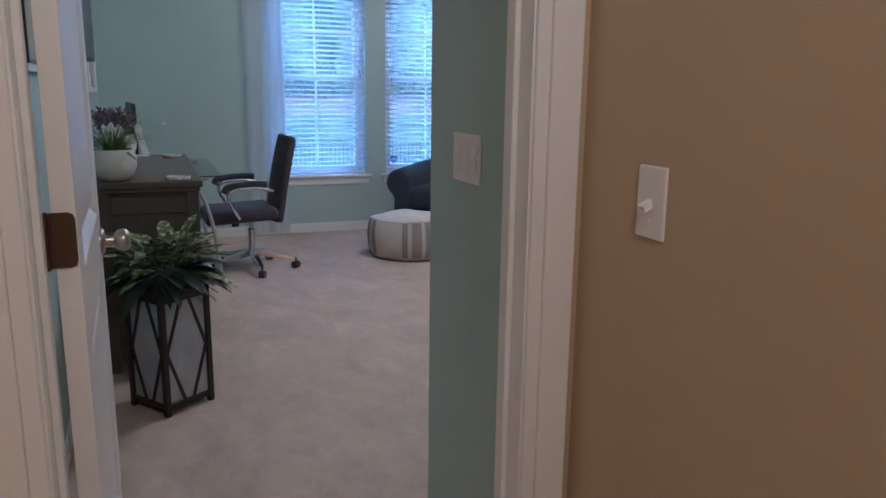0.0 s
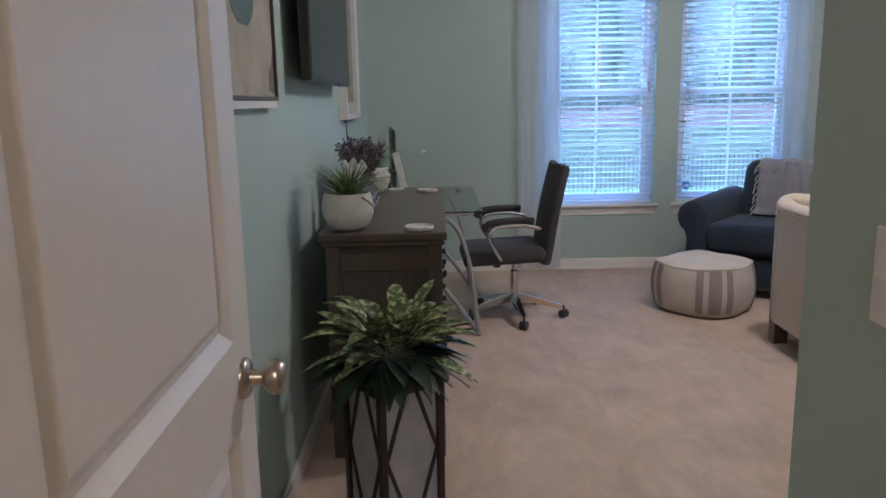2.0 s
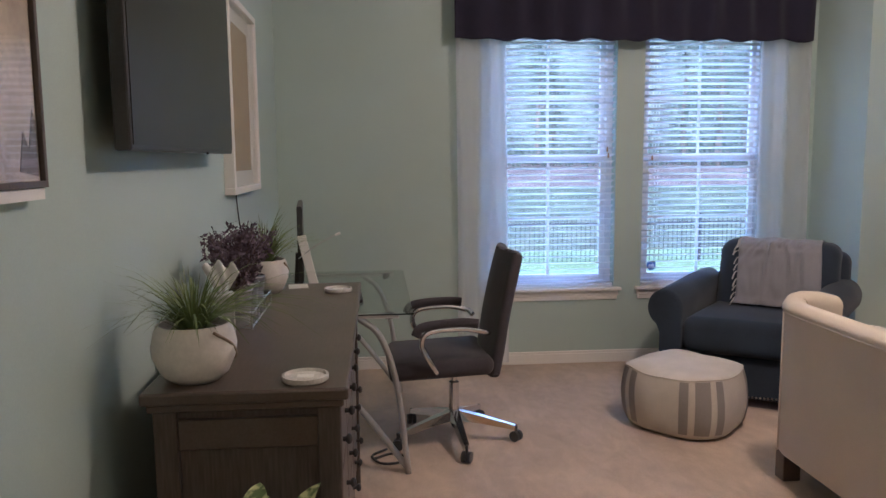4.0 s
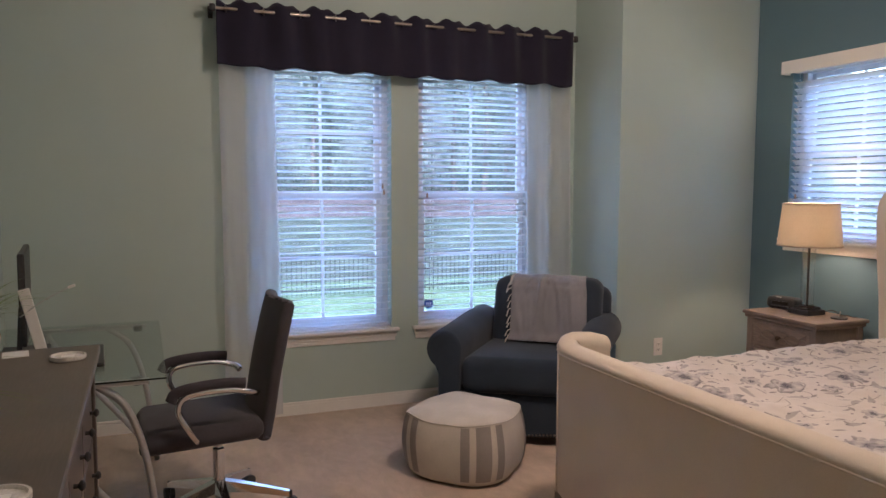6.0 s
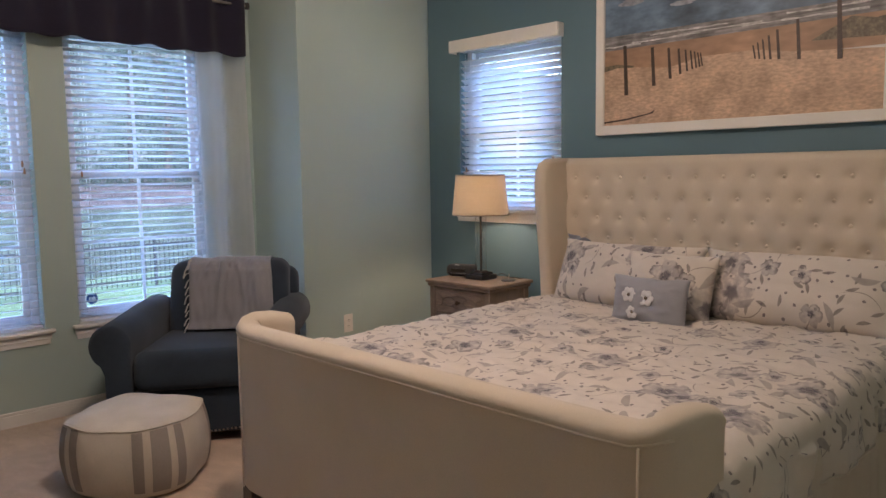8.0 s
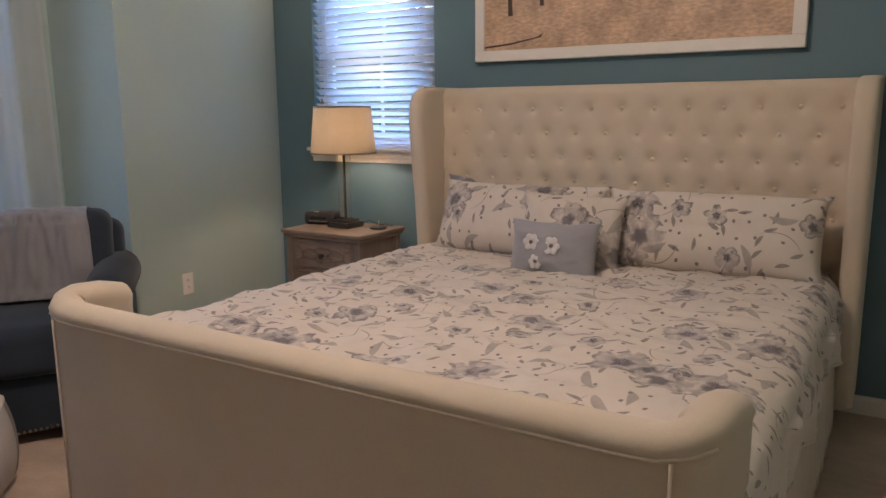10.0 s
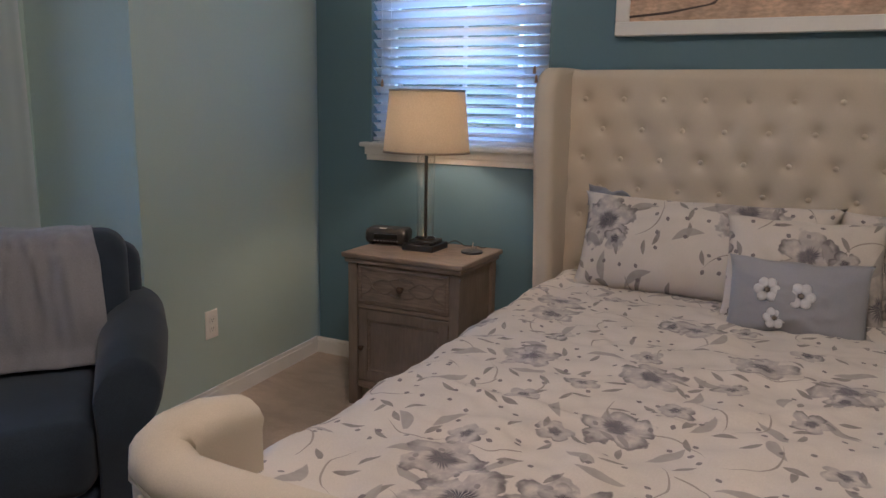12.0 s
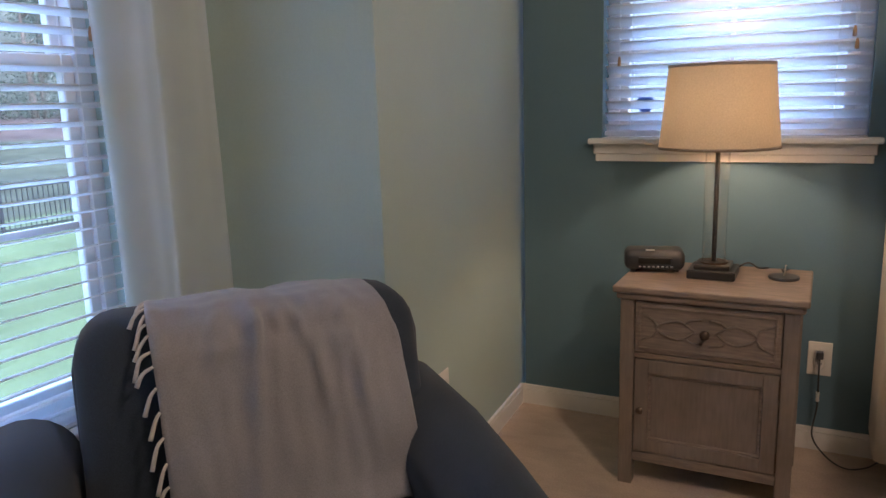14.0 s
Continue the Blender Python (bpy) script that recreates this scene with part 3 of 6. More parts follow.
rng = random.Random(11)
stock = [tree(-6 + i * 4.0, 41.0 + rng.uniform(0, 5), GZ + 1.9, rng.uniform(7, 10), 1.9, 20 + i, rng.uniform(-0.8, 0.8)) for i in range(4)]
for i in range(26):
    src = stock[i % 4]
    copy_thing(src, pose(-26 + i * 2.5 + rng.uniform(-0.8, 0.8), 39.5 + rng.uniform(0, 11), GZ + 1.85, 0, 0, rng.uniform(0, 360)))
for i in range(4):
    copy_thing(stock[i % 4], pose(15 + rng.uniform(0, 5), 12.5 + i * 2.6, GZ - 0.6, 0, 0, rng.uniform(0, 360)))


def shrub_band():
    """Undergrowth along the foot of the wood."""
    rng = random.Random(3)
    verts, faces = [], []
    for c in range(9000):
        x = rng.uniform(-30, 42)
        p = Vector((x, 41 + rng.uniform(-2.0, 6), GZ + 1.95 + abs(rng.gauss(0, 0.9)) + 0.5 * noise.noise((x * 0.4, 0, 0))))
        for l in range(5):
            q = p + Vector((rng.gauss(0, 0.25), rng.gauss(0, 0.25), rng.gauss(0, 0.2)))
            d = Vector((rng.gauss(0, 1), rng.gauss(0, 1), rng.gauss(0, 0.8))).normalized()
            e = d.cross(Vector((rng.gauss(0, 1), rng.gauss(0, 1), rng.gauss(0, 1)))).normalized()
            s = rng.uniform(0.06, 0.12)
            i = len(verts)
            verts += [q - d * s, q + e * s * 0.5, q + d * s, q - e * s * 0.5]
            faces.append((i, i + 1, i + 2, i + 3))
    me = bpy.data.meshes.new("undergrowth")
    me.from_pydata(verts, [], faces)
    me.materials.append(LEAF)
    tagged(new("undergrowth", me), "dense green undergrowth at the foot of the trees", "undergrowth", kind="stuff")


shrub_band()
FAR = material("distant_wood", (0.092, 0.100, 0.082), 0.95, grain=0.35, grain_size=0.5, stain=0.35, stain_size=3.0, spec=0.1)
bm = bmesh.new()
for i in range(60):
    x = -90 + i * 3.2
    h = 14.5 + 2.5 * noise.noise((x * 0.11, 0, 5)) + 1.2 * noise.noise((x * 0.5, 2, 5))
    row = [bm.verts.new((x, 62, GZ - 0.2)), bm.verts.new((x, 62, GZ + h))]
    if i:
        bm.faces.new((prev[0], row[0], row[1], prev[1]))
    prev = row
structure("backdrop", bm, FAR, "distant wooded skyline behind the near trees", "backdrop")
bm = bmesh.new()
for i in range(50):
    y = -60 + i * 2.7
    h = 13.0 + 2.5 * noise.noise((y * 0.11, 4, 5)) + 1.2 * noise.noise((y * 0.5, 7, 5))
    row = [bm.verts.new((70, y, GZ - 0.2)), bm.verts.new((70, y, GZ + h))]
    if i:
        bm.faces.new((prev[0], row[0], row[1], prev[1]))
    prev = row
structure("backdrop", bm, FAR, "distant wooded skyline beside the neighbouring house", "backdrop")


def neighbour():
    ho = thing("neighbour_house", pose(13.0, 2.75, GZ), "neighbouring house with pale grey lap siding", "house")
    part("wall", boxm(0.02, 7, 0.0, 6.15, 0, 5.6), SIDING, ho)
    lap = None
    for i in range(36):
        mm = pose(0, 0, 0.15 + i * 0.15, 0, 0, 0)
        if lap is None:
            bm = bmesh.new()
            bar(bm, (0.012, 0, 0.075), (0.012, 6.15, 0.075), 0.15, 0.012, up=(1, 0, 0.08))
            lap = part("siding_board", bm, SIDING, ho)
            lap.matrix_basis = mm
        else:
            piece("siding_board", lap, mm, ho)
    part("corner_board", boxm(-0.02, 0.12, 6.12, 6.19, 0, 5.6, 0.005), VINYL, ho)
    bm = bmesh.new()
    v = [bm.verts.new(p) for p in ((-0.4, -0.3, 5.6), (7.4, -0.3, 5.6), (7.4, 6.5, 5.6), (-0.4, 6.5, 5.6), (3.5, -0.3, 8), (3.5, 6.5, 8))]
    for f in ((0, 1, 4), (1, 2, 5, 4), (2, 3, 5), (3, 0, 4, 5), (0, 3, 2, 1)):
        bm.faces.new([v[k] for k in f])
    part("roof", bm, BARK, ho, "grey-brown shingle roof")


neighbour()
# the rest of this house's outside: an unseen slab, added only for its shade
structure("house_roof", boxm(-2, 5.4, -3, 7.85, HIGH + 0.14, HIGH + 0.3), CEIL, "unseen flat slab added over the house for its shade", "roof")


# ---- lamps' fittings ----
def ceiling_light(x, y):
    li = thing("ceiling_light", pose(x, y, HIGH), "flush white glass ceiling light", "ceiling light")
    part("canopy", lathe(bmesh.new(), [(0, 0), (0.17, 0), (0.17, -0.025), (0.16, -0.03), (0, -0.03)], 32), NICKEL, li, smooth=40)


ceiling_light(2.55, 4.85)

# ---- curtains ----
def curtain(name, x0, x1, label):
    """A sheer panel hung from the rod in soft folds down to the floor."""
    rng = random.Random(int(x0 * 100))
    ph = [rng.uniform(0, 6.28) for _ in range(4)]
    w = x1 - x0
    bm = bmesh.new()

    def place(u, v):
        z = 0.03 + v * 2.455
        fold = 0.034 * math.sin(u * w * 34 + ph[0] + 0.5 * math.sin(v * 2 + ph[1])) + 0.010 * math.sin(u * w * 71 + ph[2] + v)
        spread = 1 + 0.05 * (1 - v)
        return Vector((x0 + w / 2 + (u - 0.5) * w * spread + 0.006 * math.sin(v * 5 + u * 7), NORTH - 0.082 + fold * (0.7 + 0.3 * v), z))

    sheet(bm, 72, 40, place)
    cu = part(name, bm, SHEER, None, label, smooth=True)
    tagged(cu, category="curtain", group="sheer curtains")


curtain("sheer_curtain", 1.365, 1.70, "white sheer voile curtain panel hanging to the floor")
curtain("sheer_curtain", 3.43, 3.78, "white sheer voile curtain panel hanging to the floor")


def valance(x0, x1):
    va = thing("valance", pose(0, 0, 0), "dark navy grommet-top window valance on a rod", "valance")
    bm = bmesh.new()
    w = x1 - x0

    def place(u, v):
        n = 11
        wave = math.sin(u * n * 2 * math.pi)
        top = 2.54 + 0.010 * math.sin(u * n * 4 * math.pi + 0.7) - 0.006 * wave
        low = 2.17 + 0.006 * math.sin(u * 37) + 0.008 * math.sin(u * n * 2 * math.pi + 1.0)
        return Vector((x0 + u * w, NORTH - 0.150 + 0.026 * wave * (0.55 + 0.45 * v) + 0.004 * math.sin(u * 90 + v * 3), low + (top - low) * v))

    sheet(bm, 264, 16, place)
    solid(bm, 0.0025)
    part("cloth", bm, NAVY_CLOTH, va, smooth=True)
    bm = rod(bmesh.new(), (x0 - 0.01, NORTH - 0.150, 2.497), (x1 + 0.01, NORTH - 0.150, 2.497), 0.0095, sides=14)
    part("curtain_rod", bm, NICKEL, va, "brushed nickel curtain rod", smooth=40)
    for x in (x0 - 0.02, x1 + 0.02):
        part("finial", lathe(bmesh.new(), [(0, -0.022), (0.016, -0.02), (0.019, 0), (0.016, 0.02), (0, 0.022)], 16, (x, NORTH - 0.150, 2.497)), BLACK, va, smooth=True)
        bm = bmesh.new()
        bar(bm, (x, NORTH - 0.15, 2.497), (x, NORTH, 2.497), 0.012, 0.02)
        box(bm, x - 0.014, x + 0.014, NORTH - 0.006, NORTH, 2.465, 2.535)
        part("bracket", bm, BLACK, va)
    bm = bmesh.new()
    rod(bm, (x0 + 0.01, NORTH - 0.082, 2.475), (x1 - 0.01, NORTH - 0.082, 2.475), 0.007)
    part("inner_rod", bm, WHITE, va)
    for i in range(22):
        u = (i + 0.5) / 22
        bm = lathe(bmesh.new(), [(0.013, -0.003), (0.021, -0.003), (0.021, 0.003), (0.013, 0.003)], 16)
        for v in bm.verts:
            v.co = Vector((x0 + u * w + v.co.z * 0.6, NORTH - 0.150 + v.co.z + v.co.x * 0.0, 2.497 + v.co.y)) + Vector((v.co.x * 0.4, v.co.x * 0.9, 0))
        part("grommet", bm, NICKEL, va, smooth=40)


valance(1.345, 3.735)


# ---- switches and sockets ----
def switch_plate(m, gangs, label):
    """A wall plate in the local x-z plane, facing -y."""
    sw = thing("light_switch", m, label, "light switch")
    w, h = 0.072 + 0.046 * (gangs - 1), 0.118
    part("plate", boxm(-w / 2, w / 2, -0.006, 0, -h / 2, h / 2, 0.003, 2), PLATE, sw)
    for g in range(gangs):
        x = (g - (gangs - 1) / 2) * 0.046
        if gangs == 1:
            part("toggle", bar(bmesh.new(), (x, -0.004, 0.0), (x, -0.021, -0.009), 0.009, 0.012, 0.002), PLATE, sw)
            for z in (-0.030, 0.030):
                part("screw", rod(bmesh.new(), (x, -0.0055, z), (x, -0.0075, z), 0.003), PLATE, sw)
        else:
            bm = bmesh.new()
            bar(bm, (x, -0.005, 0.033), (x, -0.0095, 0.0005), 0.041, 0.004, 0.001)
            bar(bm, (x, -0.0088, -0.0005), (x, -0.005, -0.033), 0.041, 0.004, 0.001)
            part("rocker", bm, PLATE, sw)


switch_plate(pose(NOOK, 2.293, 1.148, 0, 0, -90), 3, "white three-gang rocker switch plate on the aqua wall")
switch_plate(pose(HALL, 1.605, 1.135, 0, 0, -90), 1, "white single toggle switch plate on the beige wall")


def socket(m, plug=False):
    so = thing("wall_outlet", m, "white duplex wall outlet" + (" with a black plug in it" if plug else ""), "outlet", "wall outlets")
    part("plate", boxm(-0.039, 0.039, -0.006, 0, -0.062, 0.062, 0.003, 2), PLATE, so)
    for z in (-0.02, 0.02):
        part("receptacle", boxm(-0.017, 0.017, -0.008, -0.004, z - 0.014, z + 0.014, 0.004, 2), PLATE, so)
        bm = bmesh.new()
        for x in (-0.006, 0.006):
            box(bm, x - 0.0012, x + 0.0012, -0.0086, -0.0078, z - 0.001, z + 0.007)
        rod(bm, (0, -0.0078, z - 0.007), (0, -0.0086, z - 0.007), 0.0025, sides=8)
        part("slot", bm, BLACK, so)
    if plug:
        part("plug", boxm(-0.012, 0.012, -0.035, -0.0087, 0.006, 0.032, 0.004, 2), BLACK, so)


socket(pose(4.211, STEP - 0.029, 0.371, 0, 0, 3.3))
socket(pose(EAST, 5.862, 0.345, 0, 0, -90), True)


def cord(name, points, r, mat, label, category="cord"):
    ob = part(name, tube(bmesh.new(), curve(points, 6), r, 6), mat, None, label, smooth=True)
    tagged(ob, category=category)


cord("power_cord", [(EAST - 0.03, 5.862, 0.36), (EAST - 0.05, 5.862, 0.31), (EAST - 0.045, 5.86, 0.18), (EAST - 0.05, 5.87, 0.07), (4.96, 5.82, 0.012), (4.9, 5.76, 0.008), (4.93, 5.70, 0.008), (4.99, 5.66, 0.008)], 0.003, BLACK, "black power cord running from the outlet to the carpet")
sleeve = part("cord_tag", rod(bmesh.new(), (EAST - 0.046, 5.8605, 0.235), (EAST - 0.0455, 5.8603, 0.20), 0.006, sides=10), PLATE, None, "small white tag on the black power cord", smooth=40)
tagged(sleeve, category="cord tag")
cord("wall_cable", [(WEST + 0.006, 5.98, 1.272), (WEST + 0.006, 6.03, 1.15), (WEST + 0.006, 6.1, 1.05), (WEST + 0.01, 6.12, 0.9)], 0.003, BLACK, "thin dark cable hanging down the aqua wall")
cord("floor_cable", [(0.80, 5.92, 0.01), (0.88, 5.98, 0.008), (0.95, 5.93, 0.008), (0.91, 5.86, 0.012), (0.83, 5.87, 0.009), (0.79, 5.95, 0.014), (0.86, 6.02, 0.016)], 0.006, BLACK, "black cable coiled on the carpet under the desk")


# ---- television and pictures on the west wall ----
SCREEN = material("black_screen", (0.024, 0.023, 0.020), 0.30, grain=0.02, stain=0.02, spec=0.25)
tv = thing("television", pose(WEST, 4.86, 1.445), "black flat television on a wall mount, switched off", "television")
part("casing", boxm(0.055, 0.094, -0.60, 0.60, 0.0, 0.69, 0.006, 2), BLACK, tv)
part("screen", boxm(0.094, 0.0965, -0.59, 0.59, 0.014, 0.682, 0.001), SCREEN, tv, "dark glossy screen")
part("logo_bar", boxm(0.09, 0.0975, 0.17, 0.185, -0.004, 0.004, 0.001), BLACK, tv)
bm = bmesh.new()
box(bm, 0.0, 0.02, -0.22, 0.22, 0.2, 0.5)
box(bm, 0.02, 0.055, -0.18, -0.13, 0.12, 0.58)
box(bm, 0.02, 0.055, 0.13, 0.18, 0.12, 0.58)
part("wall_mount", bm, BLACK, tv)

CANVAS = material("beige_painted_canvas", (0.50, 0.43, 0.34), 0.75, grain=0.12, grain_size=0.012, stain=0.2, stain_size=0.12, bump=0.3)
VASE = material("dark_teal_paint", (0.06, 0.10, 0.10), 0.6, grain=0.35, grain_size=0.03, stain=0.35, stain_size=0.08)
DIRT = material("grey_brown_brushwork", (0.20, 0.17, 0.14), 0.75, grain=0.3, grain_size=0.01, stain=0.3, stain_size=0.06)
pic = thing("vase_painting", pose(WEST, 3.565, 1.375), "tall painting of a dark vase on beige under glass", "painting")
bm = bmesh.new()
for y0, y1, z0, z1 in ((-0.39, 0.39, 0.0, 0.012), (-0.39, 0.39, 0.968, 0.98), (-0.39, -0.378, 0.012, 0.968), (0.378, 0.39, 0.012, 0.968)):
    box(bm, 0.002, 0.036, y0, y1, z0, z1, 0.001)
part("frame", bm, ESPRESSO_UP, pic)
part("edge_strip", boxm(0.0, 0.03, -0.385, 0.385, -0.022, -0.001), WHITE, pic)
part("picture", boxm(0.004, 0.026, -0.378, 0.378, 0.012, 0.968), CANVAS, pic)


def flat(name, outline, x, mat, parent, thick=0.0015):
    """A thin shape in the local y-z plane."""
    bm = bmesh.new()
    f = bm.faces.new([bm.verts.new((x, y, z)) for y, z in outline])
    up = bmesh.ops.extrude_face_region(bm, geom=[f])["geom"]
    for v in up:
        if isinstance(v, bmesh.types.BMVert):
            v.co.x += thick
    return part(name, bm, mat, parent)


half = [(0.05, 0.20), (0.11, 0.23), (0.16, 0.32), (0.17, 0.42), (0.13, 0.52), (0.07, 0.60), (0.06, 0.68), (0.10, 0.72)]
flat("painted_vase", [(0.02 - y, z) for y, z in half] + [(0.02 + y, z) for y, z in reversed(half)], 0.0262, VASE, pic)
flat("painted_stain", [(0.30, 0.03), (0.32, 0.10), (0.34, 0.07), (0.36, 0.14), (0.372, 0.12), (0.372, 0.02)], 0.0262, DIRT, pic)
part("picture_glass", boxm(0.0290, 0.0302, -0.377, 0.377, 0.013, 0.967), PICTURE_GLASS, pic).visible_shadow = False

TAN = material("woven_tan_paper", (0.42, 0.30, 0.17), 0.85, grain=0.2, grain_size=0.006, stain=0.15, stain_size=0.1, bump=0.3)
sb = thing("shadow_box", pose(WEST, 6.125, 1.272), "white shadow-box picture frame with woven tan paper", "picture frame")
bm = bmesh.new()
for y0, y1, z0, z1 in ((-0.36, 0.36, 0, 0.03), (-0.36, 0.36, 0.83, 0.86), (-0.36, -0.33, 0.03, 0.83), (0.33, 0.36, 0.03, 0.83)):
    box(bm, 0.0, 0.045, y0, y1, z0, z1, 0.002)
part("frame", bm, WHITE, sb)
part("mat_board", boxm(0.003, 0.010, -0.33, 0.33, 0.03, 0.83), WHITE, sb)
part("picture", boxm(0.010, 0.014, -0.26, 0.26, 0.10, 0.76), TAN, sb)
part("glass", boxm(0.036, 0.0372, -0.33, 0.33, 0.03, 0.83), PICTURE_GLASS, sb).visible_shadow = False

# ---- beach picture over the bed ----
SKY_INK = material("printed_stormy_sky", (0.13, 0.19, 0.27), 0.5, grain=0.3, grain_size=0.06, stain=0.45, stain_size=0.22, stretch=(1, 0.6, 1.4))
CLOUD_INK = material("printed_cloud", (0.30, 0.32, 0.36), 0.5, grain=0.35, grain_size=0.04, stain=0.3, stain_size=0.1)
SEA_INK = material("printed_sea", (0.22, 0.21, 0.21), 0.5, grain=0.5, grain_size=0.02, stain=0.4, stain_size=0.07, stretch=(1, 0.15, 1.5))
FOAM_INK = material("printed_surf", (0.55, 0.54, 0.53), 0.5, grain=0.3, grain_size=0.02, stain=0.3, stain_size=0.05)
WET_INK = material("printed_wet_sand", (0.38, 0.24, 0.15), 0.5, grain=0.15, grain_size=0.03, stain=0.2, stain_size=0.2, stretch=(1, 0.3, 1))
SAND_INK = material("printed_sand", (0.54, 0.38, 0.26), 0.5, grain=0.24, grain_size=0.018, stain=0.22, stain_size=0.12, stretch=(1, 0.6, 1.5))
POST_INK = material("printed_posts", (0.065, 0.045, 0.035), 0.5, grain=0.3, grain_size=0.01, stain=0.2)
DUNE_INK = material("printed_dune_grass", (0.16, 0.13, 0.085), 0.5, grain=0.4, grain_size=0.015, stain=0.3, stain_size=0.06)
bp = thing("beach_print", pose(EAST, 5.477, 1.603, 0, 0, 180), "large white-framed beach photograph above the headboard", "picture")
L, H, F = 1.615, 0.885, 0.055
bm = bmesh.new()
for y0, y1, z0, z1 in ((0, L, 0, F), (0, L, H - F, H), (0, F, F, H - F), (L - F, L, F, H - F)):
    box(bm, 0.0, 0.048, y0, y1, z0, z1, 0.003)
part("frame", bm, WHITE, bp)
iw, ih = L - 2 * F, H - 2 * F


def ink(name, outline, layer, mat):
    """A printed region; outline in shares of the picture's width and height, from its lower corner."""
    flat(name, [(F + a * iw, F + b * ih) for a, b in outline], 0.030 + 0.0012 * layer, mat, bp, 0.001)


rng = random.Random(2)
wav = lambda a0, a1, b, n, amp: [(a0 + (a1 - a0) * k / n, b + rng.uniform(-amp, amp)) for k in range(n + 1)]
ink("printed_sky", [(0, 0.66), (1, 0.66), (1, 1), (0, 1)], 0, SKY_INK)
ink("printed_sea", [(0, 0.55), (1, 0.55), (1, 0.67), (0, 0.67)], 1, SEA_INK)
ink("printed_wet_sand", [(0, 0.38), (1, 0.38), (1, 0.575), (0, 0.565)], 2, WET_INK)
ink("printed_sand", [(0, 0), (1, 0), (1, 0.36)] + [(0.72, 0.40), (0.6, 0.44), (0.4, 0.44), (0.28, 0.39)] + [(0.1, 0.43), (0, 0.44)], 3, SAND_INK)
for a0, a1, b in ((0.0, 0.16, 0.585), (0.12, 0.40, 0.60), (0.36, 0.62, 0.61), (0.55, 0.95, 0.60), (0.2, 0.5, 0.635), (0.7, 1.0, 0.64)):
    ink("printed_wave", wav(a0, a1, b, 8, 0.004) + wav(a0, a1, b + 0.010, 8, 0.005)[::-1], 4, FOAM_INK)
for ca, cb, ra, rb in ((0.12, 0.90, 0.06, 0.03), (0.22, 0.94, 0.09, 0.04), (0.45, 0.88, 0.12, 0.035), (0.62, 0.94, 0.10, 0.045), (0.83, 0.86, 0.09, 0.03), (0.33, 0.83, 0.05, 0.018)):
    ink("printed_cloud", [(ca + ra * math.cos(q) * rng.uniform(0.75, 1.1), cb + rb * math.sin(q) * rng.uniform(0.7, 1.1)) for q in (k * 6.2832 / 18 for k in range(18))], 4, CLOUD_INK)
ink("printed_dune", [(0.0, 0.41), (0.06, 0.43), (0.13, 0.42), (0.13, 0.435), (0.06, 0.455), (0.0, 0.45)], 4, DUNE_INK)
ink("printed_dune", [(0.78, 0.45), (0.83, 0.50), (0.90, 0.57), (0.97, 0.54), (1.0, 0.55), (1.0, 0.43), (0.9, 0.44)], 4, DUNE_INK)
for a, b0, b1, w in ((0.10, 0.22, 0.59, 0.0085), (0.218, 0.27, 0.55, 0.0075), (0.285, 0.31, 0.53, 0.006), (0.325, 0.335, 0.515, 0.005), (0.352, 0.35, 0.50, 0.004), (0.372, 0.36, 0.49, 0.0035), (0.387, 0.365, 0.48, 0.003), (0.40, 0.37, 0.47, 0.003), (0.41, 0.375, 0.465, 0.0025),
                     (0.60, 0.38, 0.47, 0.003), (0.615, 0.375, 0.485, 0.003), (0.632, 0.37, 0.50, 0.0035), (0.652, 0.365, 0.52, 0.004), (0.68, 0.36, 0.55, 0.005), (0.745, 0.345, 0.60, 0.006), (0.87, 0.32, 0.72, 0.008)):
    ink("printed_post", [(a - w, b0), (a + w, b0), (a + w * 0.7 - 0.008, b1), (a - w * 0.9 - 0.008, b1)], 5, POST_INK)
ink("printed_driftwood", [(0.0, 0.03), (0.10, 0.045), (0.2, 0.075), (0.225, 0.10), (0.215, 0.072), (0.1, 0.032), (0.0, 0.018)], 5, POST_INK)
part("backing", boxm(0.0005, 0.030, F, L - F, F, H - F), WHITE, bp)


# ---- dresser and what stands on it ----
def knob_mesh(bm, c, axis, r=0.014):
    lathe(bm, [(0, 0), (r * 0.5, 0), (r * 0.45, r * 0.9), (r, r * 1.3), (r, r * 1.7), (r * 0.6, r * 2.1), (0, r * 2.2)], 12)
    turn = Matrix.Translation(c) @ Vector(axis).to_track_quat("Z", "Y").to_matrix().to_4x4()
    for v in bm.verts:
        v.co = turn @ v.co
    return bm


DX0, DX1, DY0, DY1, DZ = 0.284, 0.760, 4.20, 5.72, 0.893
dr = thing("dresser", pose(DX0, DY0, 0), "dark-stained wooden dresser with panelled sides and dark knobs", "dresser")
dw, dl = DX1 - DX0, DY1 - DY0
part("top", boxm(0, dw, 0, dl, DZ - 0.030, DZ, 0.006, 2), ESPRESSO, dr)
part("cornice", boxm(0.012, dw - 0.012, 0.012, dl - 0.012, DZ - 0.05, DZ - 0.030, 0.004), ESPRESSO, dr)
bm = bmesh.new()
box(bm, 0.03, dw - 0.045, 0.045, dl - 0.045, 0.14, DZ - 0.05)
part("carcass", bm, ESPRESSO_UP, dr)
for x in (0.022, dw - 0.075):
    for y in (0.025, dl - 0.080):
        bm = boxm(x, x + 0.055, y, y + 0.055, 0, DZ - 0.05, 0.003)
        part("leg", bm, ESPRESSO_UP, dr)
for y in (0.030, dl - 0.046):
    bm = bmesh.new()
    for z0, z1 in ((0.13, 0.21), (0.745, 0.818)):
        part("side_rail", boxm(0.077, dw - 0.075, y, y + 0.016, z0, z1, 0.002), ESPRESSO, dr)
